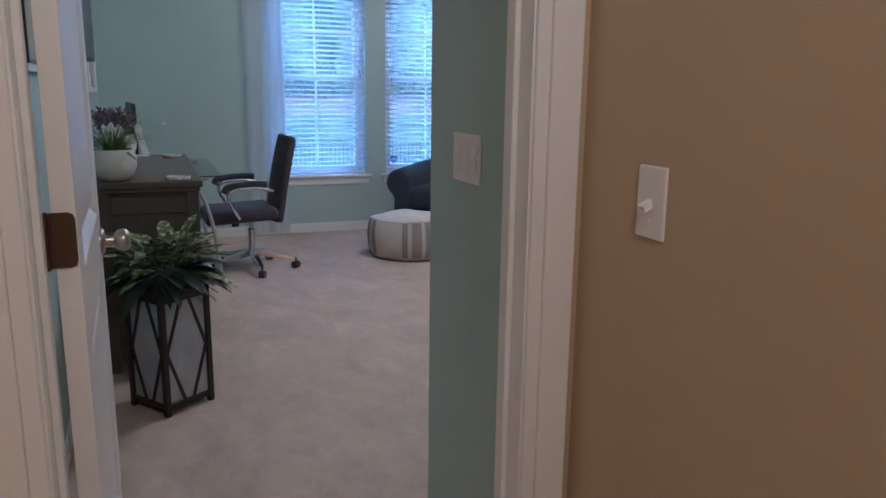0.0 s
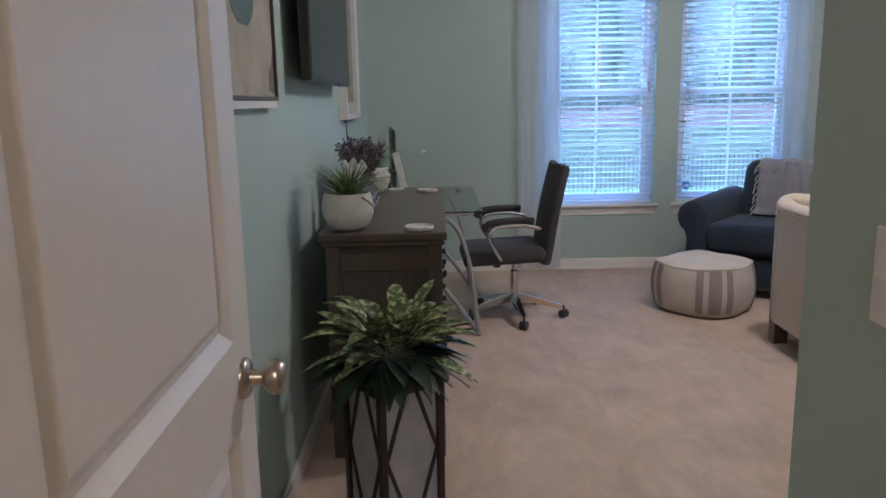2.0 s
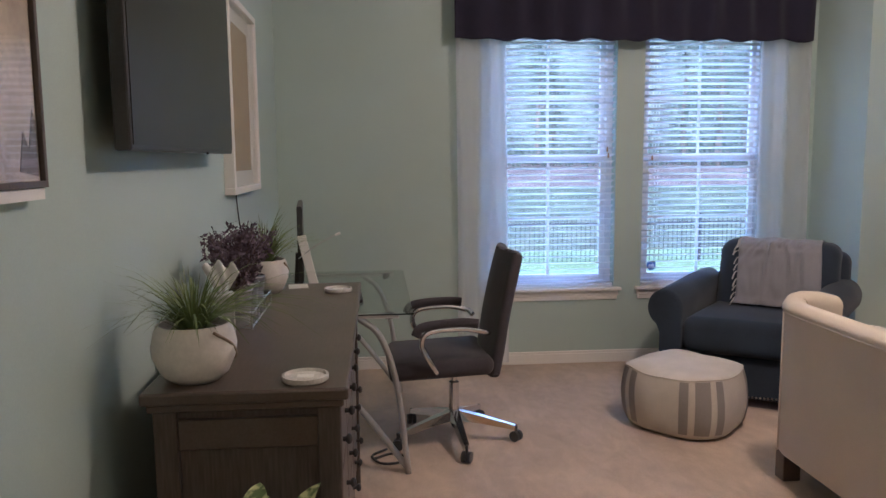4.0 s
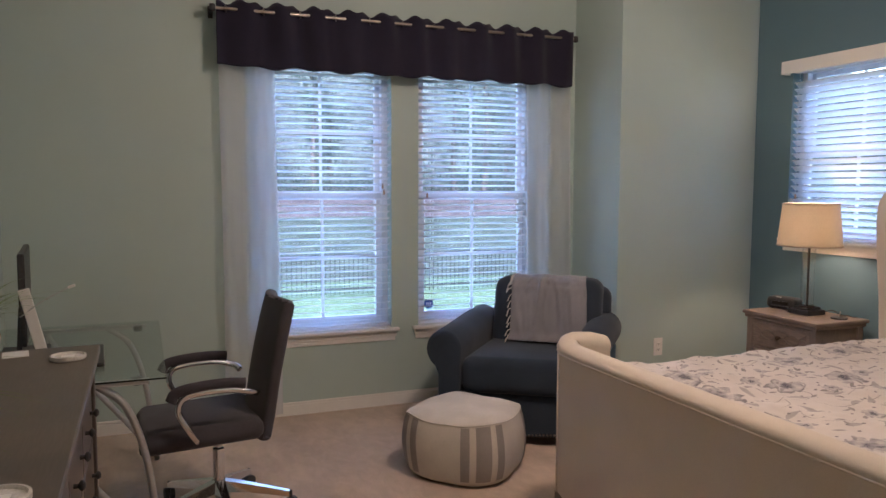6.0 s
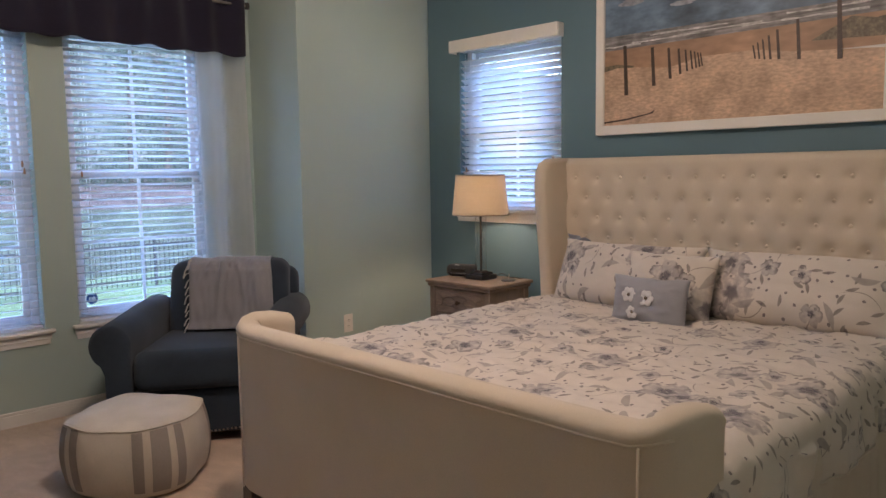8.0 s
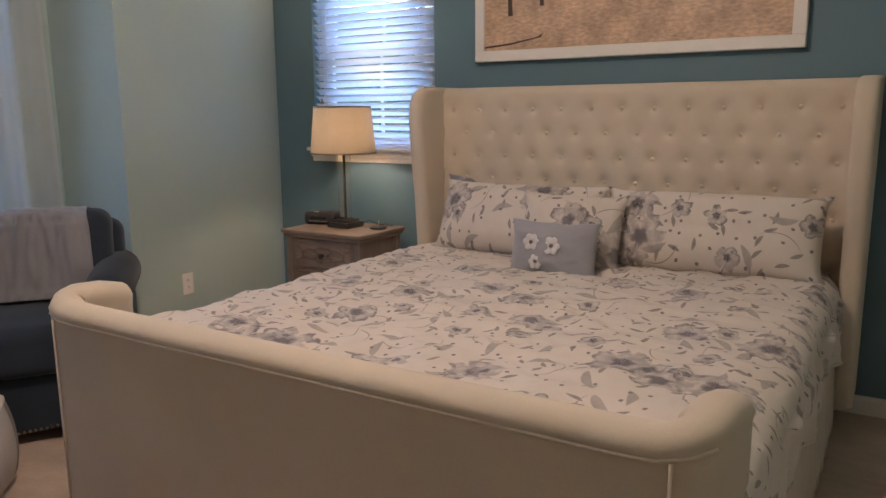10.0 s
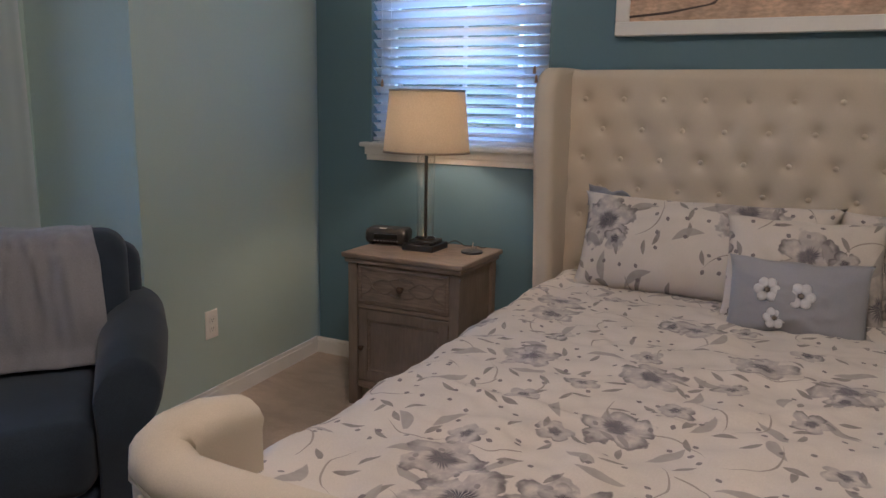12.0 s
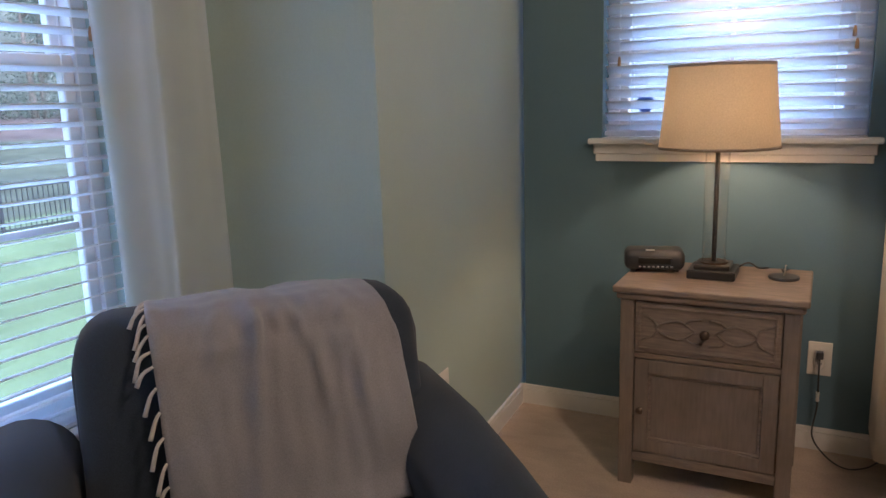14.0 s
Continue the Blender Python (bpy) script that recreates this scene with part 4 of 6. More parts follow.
n = 3
fl = (dl - 0.17) / n
for i in range(n):
    for z0, z1 in ((0.15, 0.36), (0.37, 0.58), (0.59, 0.80)):
        y0 = 0.085 + i * fl
        drawer = part("drawer", boxm(dw - 0.05, dw - 0.030, y0 + 0.004, y0 + fl - 0.004, z0, z1, 0.004), ESPRESSO, dr)
        for y in (y0 + fl * 0.25, y0 + fl * 0.75):
            part("knob", knob_mesh(bmesh.new(), (dw - 0.031, y, (z0 + z1) / 2), (1, 0, 0)), BLACK, drawer, "small dark metal knob", smooth=40)

CERAMIC = material("white_ceramic", (0.68, 0.65, 0.60), 0.45, grain=0.05, grain_size=0.01, stain=0.08, stain_size=0.05, bump=0.1)
SOIL = material("dark_potting_moss", (0.035, 0.045, 0.02), 0.95, grain=0.4, grain_size=0.006, stain=0.2, bump=0.8)
BLADE = material("green_grass_blade", (0.16, 0.22, 0.075), 0.55, grain=0.2, grain_size=0.02, stain=0.3, stain_size=0.05, spec=0.3)
STRAP = material("tan_rope", (0.30, 0.24, 0.17), 0.9, grain=0.2, grain_size=0.004, stain=0.1, bump=0.4)
PURPLE = material("dusty_purple_foliage", (0.15, 0.115, 0.145), 0.75, grain=0.3, grain_size=0.02, stain=0.35, stain_size=0.05, spec=0.2)
PURPLE_STEM = material("brown_stem", (0.09, 0.06, 0.05), 0.8, grain=0.2, stain=0.1)
TIN = material("galvanised_tin", (0.55, 0.55, 0.57), 0.35, 0.9, grain=0.1, grain_size=0.01, stain=0.12, stain_size=0.05)


def grass_tuft(seed, count, length, spread, droop):
    """Many thin arching blades from one spot."""
    rng = random.Random(seed)
    verts, faces = [], []
    for i in range(count):
        a = rng.uniform(0, 6.283)
        lean = rng.uniform(0.1, 1.0) * spread
        ln = length * rng.uniform(0.5, 1.1) * (1.45 if rng.random() < 0.12 else 1.0)
        w = rng.uniform(0.0016, 0.0034)
        out, side = Vector((math.cos(a), math.sin(a), 0)), Vector((-math.sin(a), math.cos(a), 0))
        base = out * rng.uniform(0, 0.03)
        last = None
        for k in range(7):
            t = k / 6
            p = base + out * (lean * ln * (t + droop * t * t)) + Vector((0, 0, ln * (t * 1.05 - droop * lean * 0.9 * t * t * t)))
            ww = w * (1 - t ** 2 * 0.93)
            j = len(verts)
            verts += [p - side * ww, p + side * ww + Vector((0, 0, ww * 0.3))]
            if last is not None:
                faces.append((last, last + 1, j + 1, j))
            last = j
    return verts, faces


def raw_part(name, verts, faces, mat, parent, smooth=True, kind=""):
    me = bpy.data.meshes.new(name)
    me.from_pydata(verts, [], faces)
    me.materials.append(mat)
    if smooth:
        me.shade_smooth()
    ob = new(name, me)
    ob.parent = parent
    return tagged(ob, kind=kind)


def grass_pot(x, y, r, h, seed, label, blades, length, spread):
    po = thing("potted_grass", pose(x, y, DZ, 0, 0, 25 * seed), label, "potted plant", "grass pots on the dresser")
    bm = bmesh.new()
    prof = [(0, 0.0), (0.55, 0.0), (0.80, 0.14), (0.97, 0.42), (1.0, 0.62), (0.93, 0.86), (0.86, 1.0), (0.80, 1.0), (0.82, 0.85), (0.6, 0.80), (0, 0.80)]
    lathe(bm, [(a * r, b * h) for a, b in prof], 24)
    rng = random.Random(seed)
    for v in bm.verts:
        swell = 1 + 0.03 * noise.noise(v.co * 14)
        v.co.x *= swell
        v.co.y *= swell
    part("pot", bm, CERAMIC, po, "white hand-shaped ceramic pot", smooth=45)
    bm = bmesh.new()
    tube(bm, curve([(r * 0.90 * math.cos(a), r * 0.98 * math.sin(a), h * (0.92 - 0.75 * s)) for a, s in ((-2.2, 0), (-1.6, 0.35), (-1.0, 0.75), (-0.4, 0.95))], 5), 0.004, 6)
    part("rope_strap", bm, STRAP, po, smooth=True)
    part("soil", lathe(bmesh.new(), [(0, h * 0.80), (r * 0.7, h * 0.80), (r * 0.5, h * 0.93), (0, h * 0.97)], 14), SOIL, po)
    verts, faces = grass_tuft(seed, blades, length, spread, 0.85)
    ob = raw_part("grass_blades", verts, faces, BLADE, po)
    ob.location.z = h * 0.85


grass_pot(0.388, 4.315, 0.100, 0.14, 3, "arching artificial grass in a white hand-shaped pot on the dresser", 230, 0.165, 1.15)
grass_pot(0.385, 5.51, 0.092, 0.135, 4, "upright artificial grass in a round white pot on the dresser", 170, 0.19, 0.9)


def purple_planter():
    tr = thing("herb_planter", pose(0.372, 5.055, DZ), "three galvanised tins of purple foliage in a wire tray", "planter")
    bm = bmesh.new()
    for z in (0.006, 0.05):
        tube(bm, [(-0.065, -0.21, z), (0.065, -0.21, z), (0.065, 0.21, z), (-0.065, 0.21, z), (-0.065, -0.21, z)], 0.003, 6)
    for x in (-0.065, 0.065):
        for y in (-0.21, -0.07, 0.07, 0.21):
            rod(bm, (x, y, 0.0), (x, y, 0.05), 0.0025, sides=6)
    part("tray", bm, TIN, tr, smooth=40)
    for i, y in enumerate((-0.14, 0.0, 0.14)):
        bm = lathe(bmesh.new(), [(0, 0.003), (0.046, 0.003), (0.052, 0.055), (0.058, 0.112), (0.061, 0.115), (0.058, 0.118), (0.054, 0.112), (0.05, 0.095), (0, 0.095)], 20, (0, y, 0))
        part("tin", bm, TIN, tr, smooth=40)
        rng = random.Random(40 + i)
        verts, faces, stems = [], [], bmesh.new()
        for s in range(34):
            a, l = rng.uniform(0, 6.283), rng.uniform(0.10, 0.21)
            o = Vector((math.cos(a), math.sin(a), 0)) * rng.uniform(0.2, 0.75)
            pts = [Vector((0, y, 0.09)) + o * 0.04, Vector((0, y, 0.09)) + o * l * 0.5 + Vector((0, 0, l * 0.6)), Vector((0, y, 0.09)) + o * l + Vector((0, 0, l))]
            line = curve(pts, 5)
            tube(stems, line, 0.0014, 3)
            for p in line[2:]:
                for q in range(5):
                    c = p + Vector((rng.gauss(0, 0.007), rng.gauss(0, 0.007), rng.gauss(0, 0.007)))
                    d = Vector((rng.gauss(0, 1), rng.gauss(0, 1), rng.gauss(0.3, 0.8))).normalized()
                    e = d.cross(Vector((rng.gauss(0, 1), rng.gauss(0, 1), 0.3))).normalized()
                    s2 = rng.uniform(0.006, 0.013)
                    j = len(verts)
                    verts += [c, c + d * s2 + e * s2 * 0.4, c + d * s2 * 2, c + d * s2 - e * s2 * 0.4]
                    faces.append((j, j + 1, j + 2, j + 3))
        part("stalk", stems, PURPLE_STEM, tr, kind="stuff")
        raw_part("foliage", verts, faces, PURPLE, tr, False, "stuff")


purple_planter()
bm = bmesh.new()
box(bm, -0.035, 0.035, -0.035, 0.035, 0, 0.14, 0.004)
cb = thing("tissue_box", pose(0.375, 4.715, DZ, 0, 0, 12), "pale grey tissue box with a white tissue sticking out", "tissue box")
part("carton", bm, material("pale_grey_card", (0.45, 0.46, 0.45), 0.7, grain=0.04, stain=0.05), cb)
bm = bmesh.new()
sheet(bm, 20, 10, lambda u, v: Vector(((u - 0.5) * (0.03 + 0.075 * v), 0.016 * math.sin(u * 14 + v * 4) * (0.3 + v), 0.138 + v * 0.095 + 0.012 * math.sin(u * 17) * v - 0.03 * v * abs(u - 0.4))))
solid(bm, 0.001)
part("tissue", bm, material("white_tissue", (0.8, 0.8, 0.78), 0.9, grain=0.02, stain=0.03), cb, smooth=True)

COASTER = material("pale_stone_coaster", (0.58, 0.56, 0.52), 0.7, grain=0.12, grain_size=0.006, stain=0.12, stain_size=0.03)
for x, y in ((0.655, 4.275), (0.672, 5.50)):
    co = thing("coaster", pose(x, y, DZ), "round pale stone coaster with a raised rim", "coaster", "coasters on the dresser")
    part("dish", lathe(bmesh.new(), [(0, 0), (0.052, 0), (0.056, 0.004), (0.056, 0.015), (0.050, 0.016), (0.047, 0.009), (0, 0.009)], 36), COASTER, co, smooth=40)
    part("inlay", boxm(-0.020, 0.020, -0.014, 0.014, 0.009, 0.0105), WHITE, co)
note = part("note_paper", boxm(-0.04, 0.04, -0.05, 0.05, 0, 0.002), WHITE)
note.matrix_basis = pose(0.50, 5.635, DZ, 0, 0, 8)
tagged(note, "small white note paper lying on the dresser", "paper")

# ---- glass desk behind the dresser ----
GX0, GX1, GY0, GY1, GZT = 0.24, 0.985, 5.745, 7.05, 0.745
gd = thing("glass_desk", pose(0, 0, 0), "glass-topped computer desk with curved silver metal legs", "desk")
part("glass_top", boxm(GX0, GX1, GY0, GY1, GZT - 0.008, GZT, 0.002), DESK_GLASS, gd)
SILVER = material("silver_painted_metal", (0.50, 0.50, 0.50), 0.35, 0.6, grain=0.04, stain=0.05)
EDGE = material("dark_green_glass_edge", (0.01, 0.02, 0.018), 0.15, grain=0.02, stain=0.02)
part("front_edge", boxm(GX0, GX1, GY0 - 0.002, GY0, GZT - 0.007, GZT - 0.001), EDGE, gd)
for y in (GY0 + 0.035, GY1 - 0.06):
    for pts in ([(0.74, y, 0.725), (0.84, y, 0.63), (0.91, y, 0.40), (0.955, y - 0.02, 0.0)], [(0.44, y, 0.725), (0.55, y, 0.55), (0.80, y, 0.23), (0.95, y + 0.02, 0.012)], [(0.46, y, 0.725), (0.38, y, 0.45), (0.31, y, 0.0)]):
        part("leg", tube(bmesh.new(), curve(pts, 8), 0.0145, 10), SILVER, gd, smooth=True)
    bm = bar(bmesh.new(), (0.32, y, 0.728), (0.92, y, 0.728), 0.035, 0.016, 0.003)
    part("top_bracket", bm, SILVER, gd)
part("cross_bar", bar(bmesh.new(), (0.36, GY0 + 0.05, 0.60), (0.36, GY1 - 0.08, 0.60), 0.02, 0.04, 0.003), SILVER, gd)
for y in (GY0 + 0.06, GY1 - 0.1):
    part("pad", rod(bmesh.new(), (0.88, y, 0.712), (0.88, y, 0.737), 0.022), BLACK, gd, smooth=40)

mo = thing("computer_monitor", pose(0.44, 6.38, GZT, 0, 0, 5), "black flat computer monitor standing on the glass desk", "monitor")
part("panel", boxm(-0.012, 0.012, -0.29, 0.29, 0.085, 0.455, 0.004), BLACK, mo)
part("screen", boxm(0.012, 0.0135, -0.28, 0.28, 0.10, 0.445), SCREEN, mo)
part("neck", bar(bmesh.new(), (-0.03, 0, 0.012), (-0.018, 0, 0.2), 0.05, 0.02), BLACK, mo)
part("foot", boxm(-0.10, 0.09, -0.13, 0.13, 0.0, 0.012, 0.004), BLACK, mo)
kb = part("keyboard", boxm(-0.07, 0.07, -0.2, 0.2, 0, 0.016, 0.004), BLACK)
kb.matrix_basis = pose(0.68, 6.2, GZT + 0.0005, 0, 0, 3)
tagged(kb, "thin black keyboard lying on the glass desk", "keyboard")
dl_ = thing("desk_lamp", pose(0.51, 6.06, GZT), "white folding desk lamp with a thin grey arm", "desk lamp")
part("base", boxm(-0.05, 0.06, -0.06, 0.06, 0, 0.014, 0.005), WHITE, dl_)
part("stem", bar(bmesh.new(), (0.035, 0, 0.014), (-0.035, 0, 0.32), 0.042, 0.012, 0.004, up=(0, 1, 0)), WHITE, dl_, "white flat leaning stem")
part("joint", boxm(0.012, 0.034, -0.025, 0.025, 0.05, 0.058), SILVER, dl_)
part("arm", tube(bmesh.new(), curve([(-0.05, 0.0, 0.21), (0.03, -0.01, 0.27), (0.13, -0.02, 0.325)], 5), 0.003, 6), SILVER, dl_, "thin grey metal arm", smooth=True)
part("tip", rod(bmesh.new(), (0.125, -0.02, 0.322), (0.15, -0.022, 0.332), 0.006, sides=8), WHITE, dl_)

# ---- office chair ----
SEAT = material("dark_plum_grey_fabric", (0.056, 0.050, 0.056), 0.85, grain=0.15, grain_size=0.003, stain=0.1, stain_size=0.1, bump=0.3, sheen=0.15, spec=0.2)


def soft_box(bm, x0, x1, y0, y1, z0, z1, r, segs=4):
    return box(bm, x0, x1, y0, y1, z0, z1, r, segs)


LIFT = 0.02


def office_chair(m):
    """Local x points from the seat's front to its back."""
    ch = thing("office_chair", m, "dark grey upholstered office chair with chrome arms on castors", "office chair")
    bm = soft_box(bmesh.new(), -0.335, 0.165, -0.25, 0.25, 0.372, 0.460, 0.04)
    for v in bm.verts:
        if v.co.z > 0.42:
            v.co.z += 0.012 * (1 - (v.co.y / 0.25) ** 2)
        if v.co.x < -0.19:
            v.co.z -= 0.022 * ((-0.19 - v.co.x) / 0.12) ** 2
    part("seat", bm, SEAT, ch, smooth=True).location.z = LIFT
    # curved backrest
    bm = bmesh.new()
    prof = [(0.175, 0.40), (0.185, 0.46), (0.20, 0.55), (0.215, 0.65), (0.236, 0.76), (0.262, 0.88), (0.288, 0.985), (0.298, 1.02)]
    line = curve([(a, 0, b) for a, b in prof], 3)

    def back(u, v):
        k = v * (len(line) - 1)
        i = min(int(k), len(line) - 2)
        p = line[i].lerp(line[i + 1], k - i)
        w = 0.225 * (1 - 0.10 * abs(2 * v - 0.9) ** 3)
        return Vector((p.x - 0.045 * math.cos((u - 0.5) * 3.0) - 0.022, (u - 0.5) * 2 * w, p.z - 0.05))

    sheet(bm, 14, 22, back)
    solid(bm, 0.055)
    bmesh.ops.bevel(bm, geom=[e for e in bm.edges if e.calc_face_angle(0) > 1.0], offset=0.02, segments=4, affect="EDGES", profile=0.5)
    part("backrest", bm, SEAT, ch, smooth=True).location.z = LIFT
    for y in (-0.275, 0.275):
        s = 1 if y > 0 else -1
        bm = tube(bmesh.new(), curve([(-0.11, s * 0.245, 0.40), (-0.14, y, 0.45), (-0.185, y, 0.54), (-0.15, y, 0.60), (0.0, y, 0.613), (0.10, y * 0.98, 0.595), (0.135, y * 0.82, 0.575)], 7), 0.011, 10, flat=1.4)
        arm = part("arm_frame", bm, CHROME, ch, "polished chrome arm", smooth=True)
        arm.location.z = LIFT
        bm = tube(bmesh.new(), curve([(-0.215, y, 0.585), (-0.19, y, 0.622), (-0.10, y, 0.638), (0.01, y, 0.642), (0.08, y, 0.636)], 6), 0.018, 12, flat=1.25)
        part("arm_pad", bm, SEAT, arm, "padded dark fabric armrest", smooth=True)
    part("seat_plate", boxm(-0.10, 0.12, -0.10, 0.10, 0.355 + LIFT, 0.376 + LIFT), BLACK, ch)
    part("tilt_knob", lathe(bmesh.new(), [(0, 0.305), (0.024, 0.305), (0.028, 0.32), (0.026, 0.356), (0, 0.357)], 16, (-0.11, 0, LIFT)), BLACK, ch, smooth=40)
    part("gas_column", lathe(bmesh.new(), [(0, 0.10), (0.026, 0.10), (0.026, 0.30), (0.02, 0.305), (0.015, 0.305), (0.015, 0.355 + LIFT), (0, 0.355 + LIFT)], 18), CHROME, ch, smooth=40)
    for k in range(5):
        a = math.radians(-87 + 72 * k)
        c, s = math.cos(a), math.sin(a)
        bm = bmesh.new()
        rows = []
        for t, w, z, h in ((0.02, 0.030, 0.155, 0.05), (0.14, 0.024, 0.128, 0.035), (0.31, 0.018, 0.085, 0.022)):
            rows.append([bm.verts.new((t * c - q * w * s, t * s + q * w * c, zz)) for q, zz in ((-1, z - h), (1, z - h), (0.7, z), (-0.7, z))])
        for r0, r1 in zip(rows, rows[1:]):
            for q in range(4):
                bm.faces.new((r0[q], r0[(q + 1) % 4], r1[(q + 1) % 4], r1[q]))
        bm.faces.new(rows[0][::-1]); bm.faces.new(rows[-1])
        leg = part("base_leg", bm, CHROME, ch)
        bm = bmesh.new()
        for off in (-0.013, 0.013):
            p = Vector((0.315 * c, 0.315 * s, 0.028))
            ax = Vector((math.cos(a + 1.0), math.sin(a + 1.0), 0))
            rod(bm, p + ax * (off - 0.009), p + ax * (off + 0.009), 0.027, sides=18)
        rod(bm, (0.315 * c, 0.315 * s, 0.03), (0.315 * c, 0.315 * s, 0.085), 0.007, sides=8)
        part("castor", bm, BLACK, leg, "black twin-wheel castor", smooth=40)


office_chair(pose(1.205, 6.165, 0, 0, 0, 2))

# ---- lantern planter with an artificial plant ----
DARKWOOD = material("espresso_lantern_wood", (0.022, 0.014, 0.013), 0.5, grain=0.2, grain_size=0.01, stain=0.15)
FROST = material("frosted_lantern_panel", (0.40, 0.40, 0.41), 0.6, grain=0.06, grain_size=0.01, stain=0.12, stain_size=0.1)
lp = thing("lantern_planter", pose(0.567, 3.805, 0, 0, 0, 35.5), "tall dark wooden lantern planter with frosted panels", "planter")
s, hh = 0.108, 0.50
for x in (-s, s):
    for y in (-s, s):
        part("post", boxm(x - 0.012, x + 0.012, y - 0.012, y + 0.012, 0, hh, 0.002), DARKWOOD, lp)
part("floor_board", boxm(-s + 0.012, s - 0.012, -s + 0.012, s - 0.012, 0.03, 0.045), DARKWOOD, lp)
for k in range(4):
    turn = Matrix.Rotation(radians(90 * k), 4, "Z")
    for z0, z1 in ((0.025, 0.050), (hh - 0.03, hh - 0.004)):
        bm = boxm(-s + 0.012, s - 0.012, -s - 0.008, -s + 0.008, z0, z1, 0.001)
        bm.transform(turn)
        part("rail", bm, DARKWOOD, lp)
    bm = boxm(-s + 0.012, s - 0.012, -s + 0.001, -s + 0.004, 0.050, hh - 0.03)
    bm.transform(turn)
    part("frosted_panel", bm, FROST, lp, "pale frosted panel")
    mid = (0.05 + hh - 0.03) / 2
    for x0, z0, x1, z1 in ((-0.022, 0.05, -s + 0.012, mid), (0.022, 0.05, s - 0.012, mid), (-s + 0.012, mid, -0.022, hh - 0.03), (s - 0.012, mid, 0.022, hh - 0.03)):
        bm = bar(bmesh.new(), (x0, -s - 0.001, z0), (x1, -s - 0.001, z1), 0.011, 0.011, up=(0, 1, 0))
        bm.transform(turn)
        part("lattice_bar", bm, DARKWOOD, lp)
part("lid_board", boxm(-s - 0.012, s + 0.012, -s - 0.012, s + 0.012, hh, hh + 0.012, 0.002), DARKWOOD, lp)


def leaf_material(name, dark, pale):
    """A broad leaf, dark green with pale streaks along its middle."""
    m = material(name, dark, 0.5, grain=0.2, grain_size=0.01, stain=0.2, stain_size=0.05, spec=0.35)
    n, l = m.node_tree.nodes, m.node_tree.links
    tex, ramp, mix = n.new("ShaderNodeTexNoise"), n.new("ShaderNodeValToRGB"), n.new("ShaderNodeMix")
    tex.inputs["Scale"].default_value, tex.inputs["Detail"].default_value = 45, 3
    co = n.new("ShaderNodeTexCoord")
    l.new(co.outputs["Object"], tex.inputs["Vector"])
    ramp.color_ramp.elements[0].position, ramp.color_ramp.elements[1].position = 0.48, 0.62
    l.new(tex.outputs["Fac"], ramp.inputs["Fac"])
    mix.data_type = "RGBA"
    b = n["Principled BSDF"]
    l.new(b.inputs["Base Color"].links[0].from_socket, mix.inputs[6])
    mix.inputs[7].default_value = (*pale, 1)
    l.new(ramp.outputs["Color"], mix.inputs["Factor"])
    l.new(mix.outputs[2], b.inputs["Base Color"])
    return m


LEAF_PALE = leaf_material("variegated_leaf", (0.085, 0.125, 0.045), (0.46, 0.48, 0.24))
LEAF_DARK = material("dark_green_leaf", (0.018, 0.032, 0.018), 0.5, grain=0.2, grain_size=0.01, stain=0.25, stain_size=0.05, spec=0.35)


def broad_leaf(verts, faces, base, a, rise, length, width, curl, rng):
    out, side = Vector((math.cos(a), math.sin(a), 0)), Vector((-math.sin(a), math.cos(a), 0))
    n, last = 7, None
    for k in range(n + 1):
        t = k / n
        p = base + out * length * (t * math.cos(rise) + 0.12 * t * t) + Vector((0, 0, length * (t * math.sin(rise) - curl * t * t)))
        w = width * math.sin(math.pi * min(1, t * 0.92 + 0.08)) ** 0.8 * (1 - 0.25 * t) + 0.001
        j = len(verts)
        dz = Vector((0, 0, w * 0.35))
        verts += [p - side * w + dz + out * rng.uniform(-0.003, 0.003), p, p + side * w + dz]
        if last is not None:
            faces += [(last, last + 1, j + 1, j), (last + 1, last + 2, j + 2, j + 1)]
        last = j


